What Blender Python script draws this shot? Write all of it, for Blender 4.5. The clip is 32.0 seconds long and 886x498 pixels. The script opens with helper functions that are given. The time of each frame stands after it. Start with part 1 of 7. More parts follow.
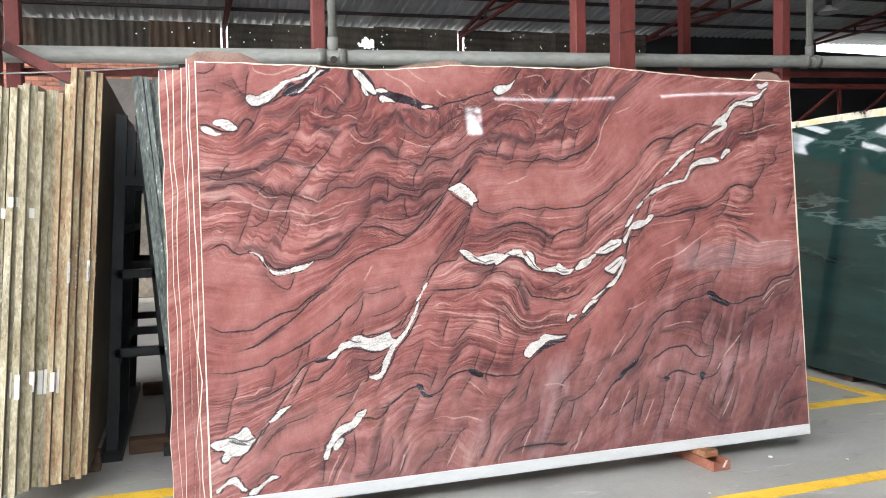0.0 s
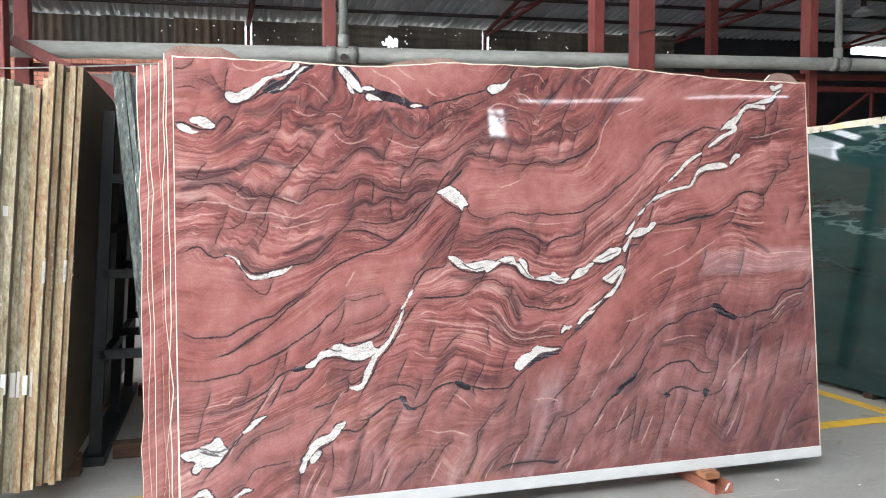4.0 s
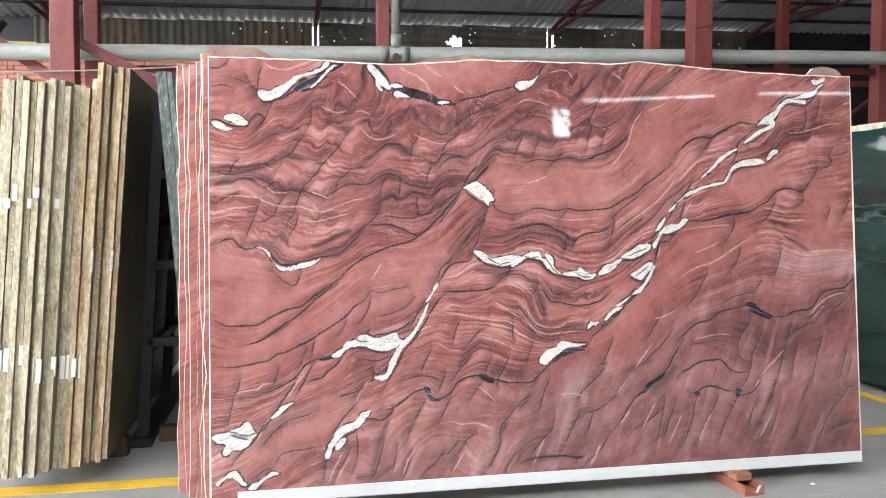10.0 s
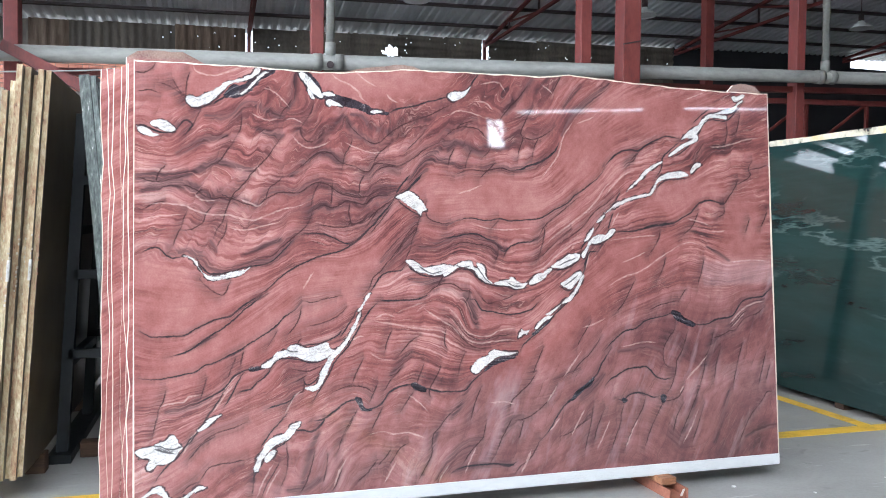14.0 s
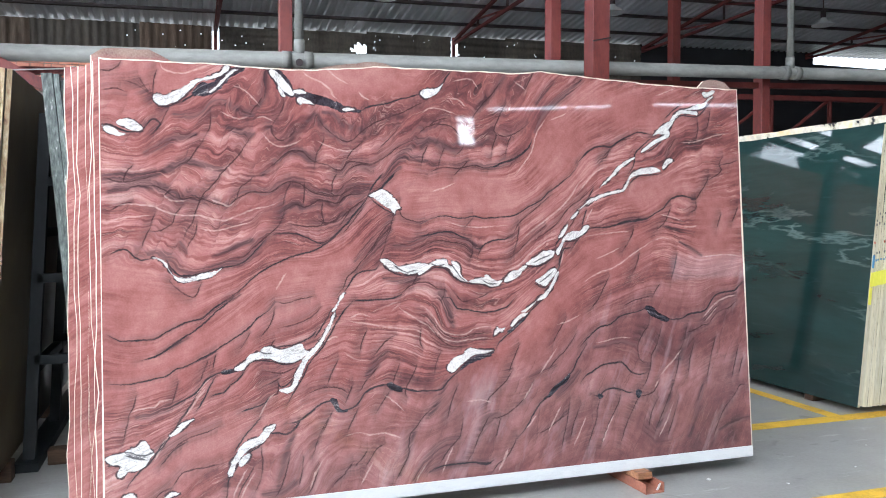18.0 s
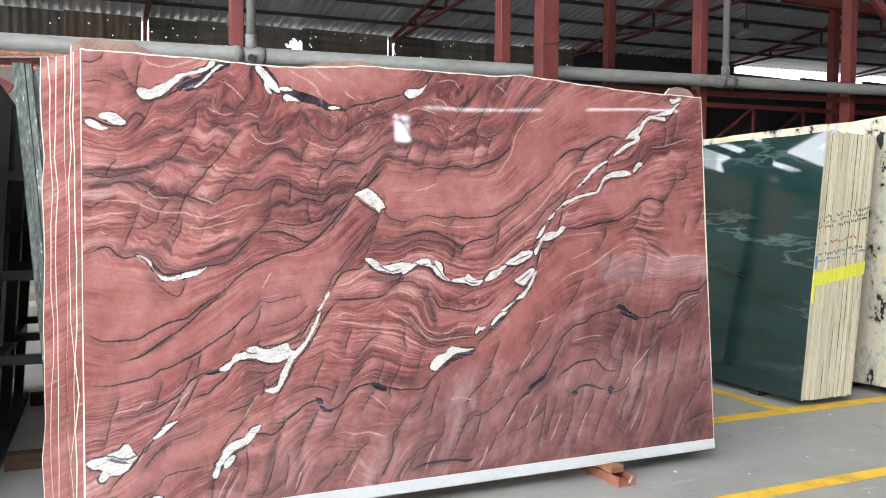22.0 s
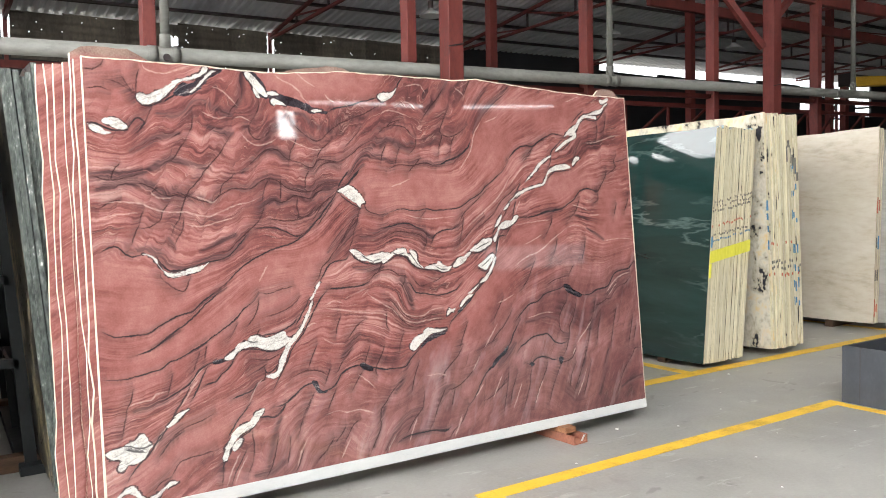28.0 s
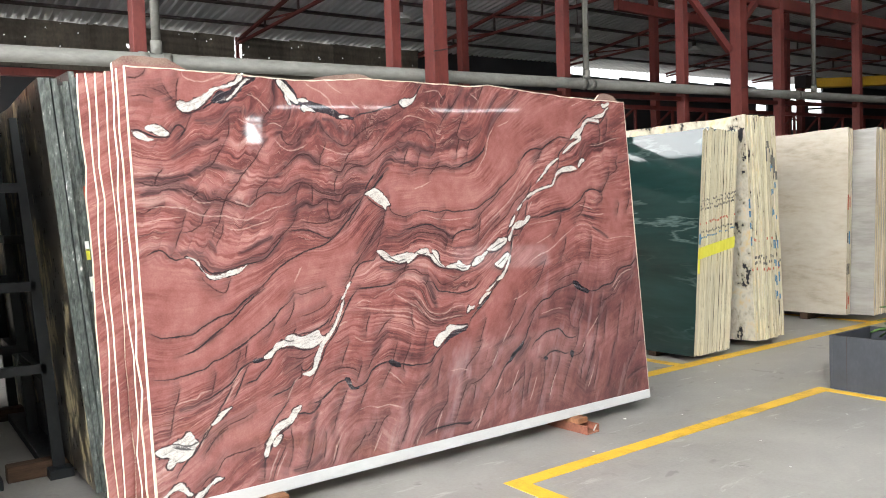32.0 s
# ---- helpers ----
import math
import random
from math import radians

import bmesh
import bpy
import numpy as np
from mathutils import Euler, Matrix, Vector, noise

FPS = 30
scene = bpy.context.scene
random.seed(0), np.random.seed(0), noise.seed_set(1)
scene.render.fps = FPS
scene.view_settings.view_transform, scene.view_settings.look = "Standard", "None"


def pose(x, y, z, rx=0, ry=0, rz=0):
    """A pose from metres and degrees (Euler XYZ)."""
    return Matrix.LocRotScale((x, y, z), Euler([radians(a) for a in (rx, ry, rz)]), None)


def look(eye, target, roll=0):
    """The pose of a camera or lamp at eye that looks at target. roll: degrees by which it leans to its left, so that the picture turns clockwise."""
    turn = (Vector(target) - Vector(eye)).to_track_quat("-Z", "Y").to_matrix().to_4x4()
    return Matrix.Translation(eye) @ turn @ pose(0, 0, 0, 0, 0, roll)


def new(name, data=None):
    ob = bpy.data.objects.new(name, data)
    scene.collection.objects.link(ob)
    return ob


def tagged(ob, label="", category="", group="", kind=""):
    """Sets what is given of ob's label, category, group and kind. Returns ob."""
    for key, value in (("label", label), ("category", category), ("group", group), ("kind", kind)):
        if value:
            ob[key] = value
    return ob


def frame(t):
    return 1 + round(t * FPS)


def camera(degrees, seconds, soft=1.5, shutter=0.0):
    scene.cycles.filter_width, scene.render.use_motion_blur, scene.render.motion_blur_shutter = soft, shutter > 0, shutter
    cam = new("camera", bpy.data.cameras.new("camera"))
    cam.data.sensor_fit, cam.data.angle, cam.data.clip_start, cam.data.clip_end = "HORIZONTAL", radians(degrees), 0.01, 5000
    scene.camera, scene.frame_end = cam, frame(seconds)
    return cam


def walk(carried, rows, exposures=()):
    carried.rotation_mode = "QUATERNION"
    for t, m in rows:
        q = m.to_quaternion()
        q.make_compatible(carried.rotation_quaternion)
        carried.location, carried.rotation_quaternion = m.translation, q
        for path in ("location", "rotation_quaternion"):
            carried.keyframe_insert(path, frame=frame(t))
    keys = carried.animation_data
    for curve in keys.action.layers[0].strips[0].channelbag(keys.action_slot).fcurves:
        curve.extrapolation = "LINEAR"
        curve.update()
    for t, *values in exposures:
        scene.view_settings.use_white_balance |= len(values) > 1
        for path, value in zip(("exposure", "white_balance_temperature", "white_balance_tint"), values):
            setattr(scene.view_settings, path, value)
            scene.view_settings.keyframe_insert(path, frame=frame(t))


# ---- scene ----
# ================= camera and walk =================
cam = camera(59.7, 32.0, 1.0)
# seconds, place in metres, turn in degrees
ROWS = [
    (0.0, 0.0034, -0.0025, 1.3750, 87.210, 1.018, -18.542),
    (0.5, 0.0198, -0.0009, 1.3759, 87.085, 1.132, -19.128),
    (1.0, 0.0370, 0.0030, 1.3823, 86.961, 1.445, -19.941),
    (1.5, 0.0544, 0.0335, 1.3807, 86.885, 1.460, -20.473),
    (2.0, 0.0978, 0.0765, 1.3840, 86.641, 1.456, -20.237),
    (2.5, 0.1406, 0.1179, 1.3899, 86.682, 0.989, -19.220),
    (3.0, 0.1780, 0.1381, 1.3938, 86.935, 0.498, -18.323),
    (3.5, 0.2021, 0.1266, 1.3946, 87.123, 0.202, -17.491),
    (5.5, 0.3273, 0.0331, 1.3832, 87.120, 0.207, -13.569),
    (6.0, 0.3418, 0.0234, 1.3823, 87.037, -0.065, -12.873),
    (6.5, 0.3433, 0.0085, 1.3839, 87.374, -0.432, -11.807),
    (7.0, 0.3541, -0.0072, 1.3838, 87.906, -0.413, -10.404),
    (7.5, 0.3557, -0.0103, 1.3822, 88.297, -0.301, -9.130),
    (8.0, 0.3648, -0.0082, 1.3783, 88.228, -0.156, -8.244),
    (8.5, 0.3791, -0.0063, 1.3766, 87.796, -0.087, -8.010),
    (9.0, 0.3911, -0.0102, 1.3736, 87.551, -0.121, -8.648),
    (9.5, 0.3980, -0.0093, 1.3738, 87.404, -0.124, -9.832),
    (10.0, 0.4105, -0.0026, 1.3719, 87.187, -0.202, -11.403),
    (10.5, 0.4198, 0.0036, 1.3720, 86.996, -0.259, -12.910),
    (11.0, 0.4281, 0.0087, 1.3722, 86.877, -0.220, -14.287),
    (11.5, 0.4281, 0.0048, 1.3755, 87.232, 0.023, -15.174),
    (12.0, 0.4303, -0.0058, 1.3726, 87.616, 0.245, -15.504),
    (12.5, 0.4292, -0.0203, 1.3748, 87.978, 0.354, -15.676),
    (13.0, 0.4263, -0.0239, 1.3763, 88.225, -0.078, -15.900),
    (13.5, 0.4269, -0.0178, 1.3733, 88.107, -0.601, -16.094),
    (14.0, 0.4245, -0.0111, 1.3734, 87.895, -0.568, -16.161),
    (14.5, 0.4291, -0.0087, 1.3728, 87.623, -0.302, -16.258),
    (16.5, 0.4564, 0.0037, 1.3730, 87.896, 0.289, -16.616),
    (17.0, 0.4555, 0.0079, 1.3738, 87.740, 0.154, -16.823),
    (17.5, 0.4458, 0.0089, 1.3735, 87.691, 0.031, -17.345),
    (18.0, 0.4167, 0.0186, 1.3748, 87.738, 0.059, -18.331),
    (18.5, 0.3676, 0.0459, 1.3784, 87.520, -0.204, -19.566),
    (19.0, 0.3141, 0.0809, 1.3758, 87.206, -1.464, -20.556),
    (19.5, 0.2755, 0.1143, 1.3764, 87.095, -1.881, -21.293),
    (20.0, 0.2394, 0.1385, 1.3757, 86.925, -1.370, -22.125),
    (20.5, 0.2075, 0.1452, 1.3720, 86.595, -0.877, -22.871),
    (21.0, 0.1964, 0.1317, 1.3720, 86.596, -0.904, -23.082),
    (21.5, 0.1859, 0.1061, 1.3721, 87.162, -0.800, -23.245),
    (22.0, 0.1506, 0.0864, 1.3758, 87.713, -0.502, -23.757),
    (22.5, 0.1071, 0.0558, 1.3734, 87.794, -0.121, -24.582),
    (23.0, 0.0693, 0.0258, 1.3717, 87.553, -0.012, -25.810),
    (23.5, 0.0436, 0.0107, 1.3701, 87.118, -0.216, -27.471),
    (24.0, -0.0040, 0.0099, 1.3696, 87.027, 0.092, -28.885),
    (24.5, -0.0758, 0.0321, 1.3711, 86.927, 0.555, -29.760),
    (25.0, -0.1522, 0.0397, 1.3654, 87.003, 0.508, -30.457),
    (25.5, -0.2068, 0.0736, 1.3638, 87.103, 0.227, -31.542),
    (27.5, -0.4090, 0.0393, 1.3605, 87.309, 0.584, -33.242),
    (28.0, -0.4742, 0.0126, 1.3618, 87.324, 1.148, -33.347),
    (28.5, -0.4997, -0.0021, 1.3632, 87.154, 1.146, -33.576),
    (29.0, -0.5414, 0.0036, 1.3596, 87.049, 1.029, -34.030),
    (29.5, -0.6031, 0.0214, 1.3602, 87.024, 1.191, -34.512),
    (30.0, -0.6626, 0.0351, 1.3634, 87.055, 1.468, -35.048),
    (30.5, -0.7087, 0.0503, 1.3634, 86.960, 1.902, -35.955),
    (31.0, -0.7480, 0.0455, 1.3625, 87.089, 1.813, -36.597),
    (31.5, -0.7945, 0.0535, 1.3659, 87.314, 1.738, -36.976),
    (32.0, -0.8336, 0.0671, 1.3601, 87.467, 1.925, -36.279),
]
EXPOSURES = [(0, -0.2, 6350, 10), (3, -0.22, 6250, 10), (6, -0.19, 6250, 10), (8, -0.16, 6250, 10), (10, -0.18, 6300, 10), (11.2, -0.18, 6300, 10), (12.8, -0.15, 5780, 10), (17.3, -0.15, 5780, 10), (19, -0.17, 5930, 10), (22, -0.19, 6230, 10), (25, -0.24, 6300, 10), (28, -0.24, 6700, 10), (32, -0.23, 6680, 10)]
walk(cam, [(t, pose(x, y, z, rx, ry, rz)) for t, x, y, z, rx, ry, rz in ROWS], EXPOSURES)

# ================= light =================
SUN_EL, SUN_AZ = radians(40), radians(262)
world = bpy.data.worlds.new("sky")
scene.world = world
world.use_nodes = True
wn = world.node_tree.nodes
sky = wn.new("ShaderNodeTexSky")
sky.sky_type, sky.sun_disc = "NISHITA", False
sky.sun_elevation, sky.sun_rotation = SUN_EL, SUN_AZ
sky.air_density, sky.dust_density = 1.0, 2.0
wn["Background"].inputs["Strength"].default_value = 0.12
world.node_tree.links.new(sky.outputs[0], wn["Background"].inputs["Color"])

sun_data = bpy.data.lights.new("sun", "SUN")
sun_data.energy, sun_data.angle, sun_data.color = 7.0, radians(0.5), (1.0, 0.95, 0.87)
sun = new("sun", sun_data)
to_sun = Vector((math.sin(SUN_AZ) * math.cos(SUN_EL), math.cos(SUN_AZ) * math.cos(SUN_EL), math.sin(SUN_EL)))
sun.matrix_world = look(to_sun * 30, (0, 0, 0))


def soft_lamp(name, centre, target, width, height, watts, colour=(0.97, 0.98, 1.0)):
    """An unseen rectangular lamp that adds soft light, as side daylight or as fill."""
    data = bpy.data.lights.new(name, "AREA")
    data.shape, data.size, data.size_y, data.energy, data.color = "RECTANGLE", width, height, watts, colour
    ob = new(name, data)
    ob.matrix_world = look(centre, target)
    return ob


# unseen overhead fill, added to light the slabs; no such source is known
soft_lamp("overhead_fill", (-3.0, -4.5, 7.6), (-1.5, 0.5, 0.0), 11, 4.0, 2150)
# unseen fill lamp by the side wall's upper gap, aimed to brighten the roof
soft_lamp("roof_fill", (-8.9, 17.5, 6.35), (0, 17.0, 7.9), 9, 1.2, 200)
soft_lamp("daylight_side", (-8.8, 1.5, 3.2), (0, 1.5, 2.6), 14, 6.0, 1550)

# ================= materials =================
def mix_rgb(nt, fac, a, b, mode="MIX"):
    n = nt.nodes.new("ShaderNodeMix")
    n.data_type, n.blend_type = "RGBA", mode
    for i, v in ((0, fac), (6, a), (7, b)):
        if isinstance(v, bpy.types.NodeSocket):
            nt.links.new(v, n.inputs[i])
        else:
            n.inputs[i].default_value = (*v, 1) if isinstance(v, tuple) and len(v) == 3 else v
    return n.outputs[2]


def op(nt, kind, a, b=0.0, c=0.0, clamp=False):
    n = nt.nodes.new("ShaderNodeMath")
    n.operation, n.use_clamp = kind, clamp
    for i, v in enumerate((a, b, c)):
        if isinstance(v, bpy.types.NodeSocket):
            nt.links.new(v, n.inputs[i])
        else:
            n.inputs[i].default_value = v
    return n.outputs[0]


def ramp(nt, fac, stops, interp="LINEAR"):
    n = nt.nodes.new("ShaderNodeValToRGB")
    n.color_ramp.interpolation = interp
    els = n.color_ramp.elements
    while len(els) < len(stops):
        els.new(0.5)
    for e, (p, c) in zip(els, stops):
        e.position, e.color = p, (*c, 1) if isinstance(c, tuple) else (c, c, c, 1)
    nt.links.new(fac, n.inputs[0])
    return n.outputs[0]


def coords(nt, scale=(1, 1, 1), turn=(0, 0, 0), shift=None):
    tc = nt.nodes.new("ShaderNodeTexCoord")
    mp = nt.nodes.new("ShaderNodeMapping")
    mp.inputs["Scale"].default_value = scale
    mp.inputs["Rotation"].default_value = [radians(a) for a in turn]
    nt.links.new(tc.outputs["Object"], mp.inputs["Vector"])
    if shift is not None:
        nt.links.new(shift, mp.inputs["Location"])
    return mp.outputs[0]


def noise_tex(nt, vec, scale, detail=4.0, rough=0.55, distort=0.0, dims="3D", w=None):
    n = nt.nodes.new("ShaderNodeTexNoise")
    n.noise_dimensions = dims
    n.inputs["Scale"].default_value, n.inputs["Detail"].default_value = scale, detail
    n.inputs["Roughness"].default_value, n.inputs["Distortion"].default_value = rough, distort
    if vec is not None:
        nt.links.new(vec, n.inputs["Vector"])
    if w is not None:
        nt.links.new(w, n.inputs["W"])
    return n.outputs[0]


def rand(nt):
    return nt.nodes.new("ShaderNodeObjectInfo").outputs["Random"]


def base(name):
    m = bpy.data.materials.new(name)
    m.use_nodes = True
    return m, m.node_tree, m.node_tree.nodes["Principled BSDF"]


def put(nt, bsdf, key, v):
    if isinstance(v, bpy.types.NodeSocket):
        nt.links.new(v, bsdf.inputs[key])
    else:
        bsdf.inputs[key].default_value = (*v, 1) if isinstance(v, tuple) and len(v) == 3 else v


def bump(nt, bsdf, height, strength=0.3, distance=0.01):
    b = nt.nodes.new("ShaderNodeBump")
    b.inputs["Strength"].default_value, b.inputs["Distance"].default_value = strength, distance
    nt.links.new(height, b.inputs["Height"])
    nt.links.new(b.outputs[0], bsdf.inputs["Normal"])


def mottled(name, stops, scale=3.0, stretch=(1, 1, 1), rough=(0.5, 0.8), metal=0.0, fine=30.0, relief=0.2, depth=0.004, jitter=0.15, grain=0.35):
    """A weathered surface: broad stains, fine grain, a little relief, and a shade of its own for every piece."""
    m, nt, b = base(name)
    shift = op(nt, "MULTIPLY", rand(nt), 37.0)
    v = coords(nt, stretch, shift=shift)
    big = noise_tex(nt, v, scale, 5, 0.6, 0.4)
    small = noise_tex(nt, v, fine, 4, 0.6)
    fac = op(nt, "ADD", op(nt, "MULTIPLY", big, 1 - grain), op(nt, "MULTIPLY", small, grain))
    fac = op(nt, "MULTIPLY_ADD", op(nt, "SUBTRACT", fac, 0.5), 2.2, 0.5, True)
    col = ramp(nt, fac, stops)
    if jitter:
        k = op(nt, "MULTIPLY_ADD", rand(nt), jitter, 1 - jitter / 2)
        hsv = nt.nodes.new("ShaderNodeHueSaturation")
        nt.links.new(k, hsv.inputs["Value"])
        nt.links.new(col, hsv.inputs["Color"])
        col = hsv.outputs[0]
    put(nt, b, "Base Color", col)
    put(nt, b, "Roughness", op(nt, "MULTIPLY_ADD", small, rough[1] - rough[0], rough[0]))
    put(nt, b, "Metallic", metal)
    bump(nt, b, fac, relief, depth)
    return m


def concrete_mat():
    m, nt, b = base("polished_concrete")
    v = coords(nt)
    big = noise_tex(nt, v, 0.35, 4, 0.6, 0.6)
    mid = noise_tex(nt, v, 2.3, 6, 0.65, 0.8)
    fine = noise_tex(nt, v, 55, 4, 0.6)
    f = op(nt, "ADD", op(nt, "MULTIPLY", big, 0.45), op(nt, "ADD", op(nt, "MULTIPLY", mid, 0.4), op(nt, "MULTIPLY", fine, 0.15)))
    col = ramp(nt, f, [(0.3, (0.17, 0.163, 0.15)), (0.48, (0.285, 0.277, 0.258)), (0.6, (0.35, 0.342, 0.318)), (0.75, (0.45, 0.44, 0.415))])
    # oil spots and pale scuffs
    spots = ramp(nt, noise_tex(nt, v, 4.2, 3, 0.5, 1.2), [(0.66, 0.0), (0.74, 1.0)])
    col = mix_rgb(nt, op(nt, "MULTIPLY", spots, 0.6), col, (0.15, 0.14, 0.13))
    vs = coords(nt, (1.0, 5.0, 1), (0, 0, 24))
    scuff = ramp(nt, noise_tex(nt, vs, 2.0, 7, 0.7, 0.5), [(0.6, 0.0), (0.7, 1.0)])
    col = mix_rgb(nt, op(nt, "MULTIPLY", scuff, 0.6), col, (0.55, 0.54, 0.52))
    put(nt, b, "Base Color", col)
    put(nt, b, "Roughness", op(nt, "MULTIPLY_ADD", mid, 0.35, 0.3))
    bump(nt, b, fine, 0.12, 0.002)
    return m


def veined(name, ground, vein, dark, scale=1.0, stretch=(1, 1, 1), turn=(0, 0, 0), rough=0.12, thin=0.03, amount=0.8, warping=0.7):
    """Polished marble: a clouded ground and thin wandering veins."""
    m, nt, b = base(name)
    v = coords(nt, stretch, turn)
    warp = nt.nodes.new("ShaderNodeTexNoise")
    warp.inputs["Scale"].default_value, warp.inputs["Detail"].default_value = 1.6 * scale, 4
    nt.links.new(v, warp.inputs["Vector"])
    add = nt.nodes.new("ShaderNodeVectorMath")
    add.operation = "MULTIPLY_ADD"
    nt.links.new(warp.outputs["Color"], add.inputs[0])
    add.inputs[1].default_value = (warping, warping, warping)
    nt.links.new(v, add.inputs[2])
    v2 = add.outputs[0]
    cloud = noise_tex(nt, v2, 2.2 * scale, 6, 0.62)
    col = mix_rgb(nt, ramp(nt, cloud, [(0.3, 0.0), (0.72, 1.0)]), dark, ground)
    ridge = op(nt, "ABSOLUTE", op(nt, "SUBTRACT", noise_tex(nt, v2, 2.6 * scale, 5, 0.55), 0.5))
    line = ramp(nt, ridge, [(0.0, 1.0), (thin, 0.0)])
    mask = ramp(nt, noise_tex(nt, v, 1.3 * scale, 3), [(0.42, 0.0), (0.62, 1.0)])
    col = mix_rgb(nt, op(nt, "MULTIPLY", op(nt, "MULTIPLY", line, mask), amount), col, vein)
    put(nt, b, "Base Color", col)
    put(nt, b, "Roughness", rough)
    return m


def brick_stops(*cs):
    n = len(cs) - 1
    return [(0.1 + 0.8 * i / n, c) for i, c in enumerate(cs)]


M_FLOOR = concrete_mat()
M_YELLOW = mottled("worn_yellow_paint", brick_stops((0.42, 0.25, 0.03), (0.72, 0.44, 0.035), (0.80, 0.50, 0.05)), 6, rough=(0.45, 0.7), fine=80, jitter=0)
M_RED = mottled("red_oxide_steel", brick_stops((0.075, 0.015, 0.0125), (0.148, 0.027, 0.022), (0.205, 0.046, 0.037)), 2.5, (1, 1, 0.4), (0.45, 0.7), fine=40, jitter=0.12)
M_PIPE = mottled("grey_plastic_pipe", brick_stops((0.11, 0.108, 0.095), (0.185, 0.184, 0.166), (0.25, 0.25, 0.228)), 1.2, (0.4, 1, 1), (0.4, 0.6), fine=25, jitter=0.08, relief=0.05)
M_PURLIN = mottled("dark_purlin_steel", brick_stops((0.018, 0.013, 0.014), (0.035, 0.022, 0.022), (0.06, 0.035, 0.033)), 2, jitter=0.1)
M_ROOF = mottled("galvanised_roof_sheet", brick_stops((0.60, 0.605, 0.61), (0.74, 0.75, 0.76), (0.82, 0.83, 0.84)), 0.8, (1, 0.25, 1), (0.28, 0.42), 0.3, fine=12, jitter=0, relief=0.05)
M_SHEET = mottled("weathered_wall_sheet", brick_stops((0.05, 0.042, 0.034), (0.11, 0.095, 0.075), (0.18, 0.15, 0.115)), 1.5, (1, 1, 0.3), (0.6, 0.85), 0.1, fine=14, jitter=0.5)
M_RUST = mottled("rusty_wall_sheet", brick_stops((0.05, 0.036, 0.026), (0.115, 0.078, 0.052), (0.19, 0.145, 0.105)), 1.5, (3, 1, 0.3), (0.7, 0.9), fine=14, jitter=0.5)
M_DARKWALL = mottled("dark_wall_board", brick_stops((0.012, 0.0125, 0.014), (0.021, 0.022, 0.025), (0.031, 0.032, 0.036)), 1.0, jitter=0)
M_BRICK = mottled("fired_clay_brick", brick_stops((0.26, 0.085, 0.055), (0.40, 0.155, 0.10), (0.50, 0.23, 0.155)), 6, rough=(0.7, 0.9), fine=60, jitter=0.35)
M_MORTAR = mottled("dark_mortar", brick_stops((0.10, 0.085, 0.075), (0.18, 0.16, 0.14)), 5, rough=(0.8, 0.95), jitter=0)
M_RENDER = mottled("stained_cement_render", brick_stops((0.04, 0.038, 0.034), (0.17, 0.145, 0.115), (0.33, 0.275, 0.21)), 1.6, (1, 1, 0.8), (0.7, 0.9), fine=12, jitter=0)
M_DAMP = mottled("blackened_cement", brick_stops((0.02, 0.02, 0.019), (0.055, 0.052, 0.048), (0.16, 0.145, 0.12)), 2.2, (1, 1, 1.5), (0.7, 0.9), fine=14, jitter=0)
M_RACK = mottled("dark_green_painted_steel", brick_stops((0.006, 0.008, 0.010), (0.011, 0.015, 0.017), (0.018, 0.023, 0.025)), 4, rough=(0.4, 0.6), jitter=0)
M_WOOD = mottled("raw_timber_block", brick_stops((0.12, 0.05, 0.025), (0.26, 0.115, 0.055), (0.38, 0.19, 0.10)), 5, (1, 8, 8), (0.6, 0.85), fine=30, jitter=0.2)
M_BEARER = mottled("dark_old_timber", brick_stops((0.035, 0.018, 0.010), (0.075, 0.042, 0.024), (0.12, 0.07, 0.04)), 5, (1, 8, 8), (0.7, 0.9), fine=30, jitter=0.2)
M_MUSTARD = mottled("dull_mustard_paint", brick_stops((0.012, 0.008, 0.003), (0.028, 0.017, 0.004), (0.045, 0.028, 0.007)), 2, rough=(0.5, 0.7), jitter=0)
M_CHANNEL = mottled("rusty_red_steel_channel", brick_stops((0.14, 0.048, 0.03), (0.26, 0.095, 0.058), (0.36, 0.16, 0.105)), 8, fine=60, jitter=0.1)
M_STRIP = veined("white_edge_strip", (0.56, 0.565, 0.555), (0.36, 0.37, 0.37), (0.50, 0.505, 0.50), 3.0, (1, 1, 4), rough=0.45, thin=0.02, amount=0.5)
M_PLANTER = mottled("slate_grey_planter_board", brick_stops((0.024, 0.028, 0.034), (0.038, 0.043, 0.051), (0.058, 0.064, 0.073)), 3, (1, 1, 0.5), (0.5, 0.75), fine=50, jitter=0.05)
M_LABEL = mottled("white_paper_label", brick_stops((0.66, 0.66, 0.64), (0.78, 0.78, 0.76)), 10, rough=(0.6, 0.8), jitter=0.1, relief=0.02)
M_LABEL_Y = mottled("yellow_label", brick_stops((0.66, 0.62, 0.05), (0.8, 0.75, 0.1)), 10, rough=(0.5, 0.7), jitter=0.1, relief=0.02)
M_LAMP = mottled("white_enamel_shade", brick_stops((0.55, 0.55, 0.53), (0.7, 0.7, 0.68)), 3, rough=(0.3, 0.4), jitter=0, relief=0.02)
M_CRANE = mottled("yellow_crane_paint", brick_stops((0.50, 0.27, 0.02), (0.72, 0.42, 0.03), (0.8, 0.5, 0.05)), 1.0, rough=(0.4, 0.6), jitter=0)
M_ROPE = mottled("grey_cable", brick_stops((0.18, 0.17, 0.16), (0.3, 0.29, 0.27)), 9, jitter=0)


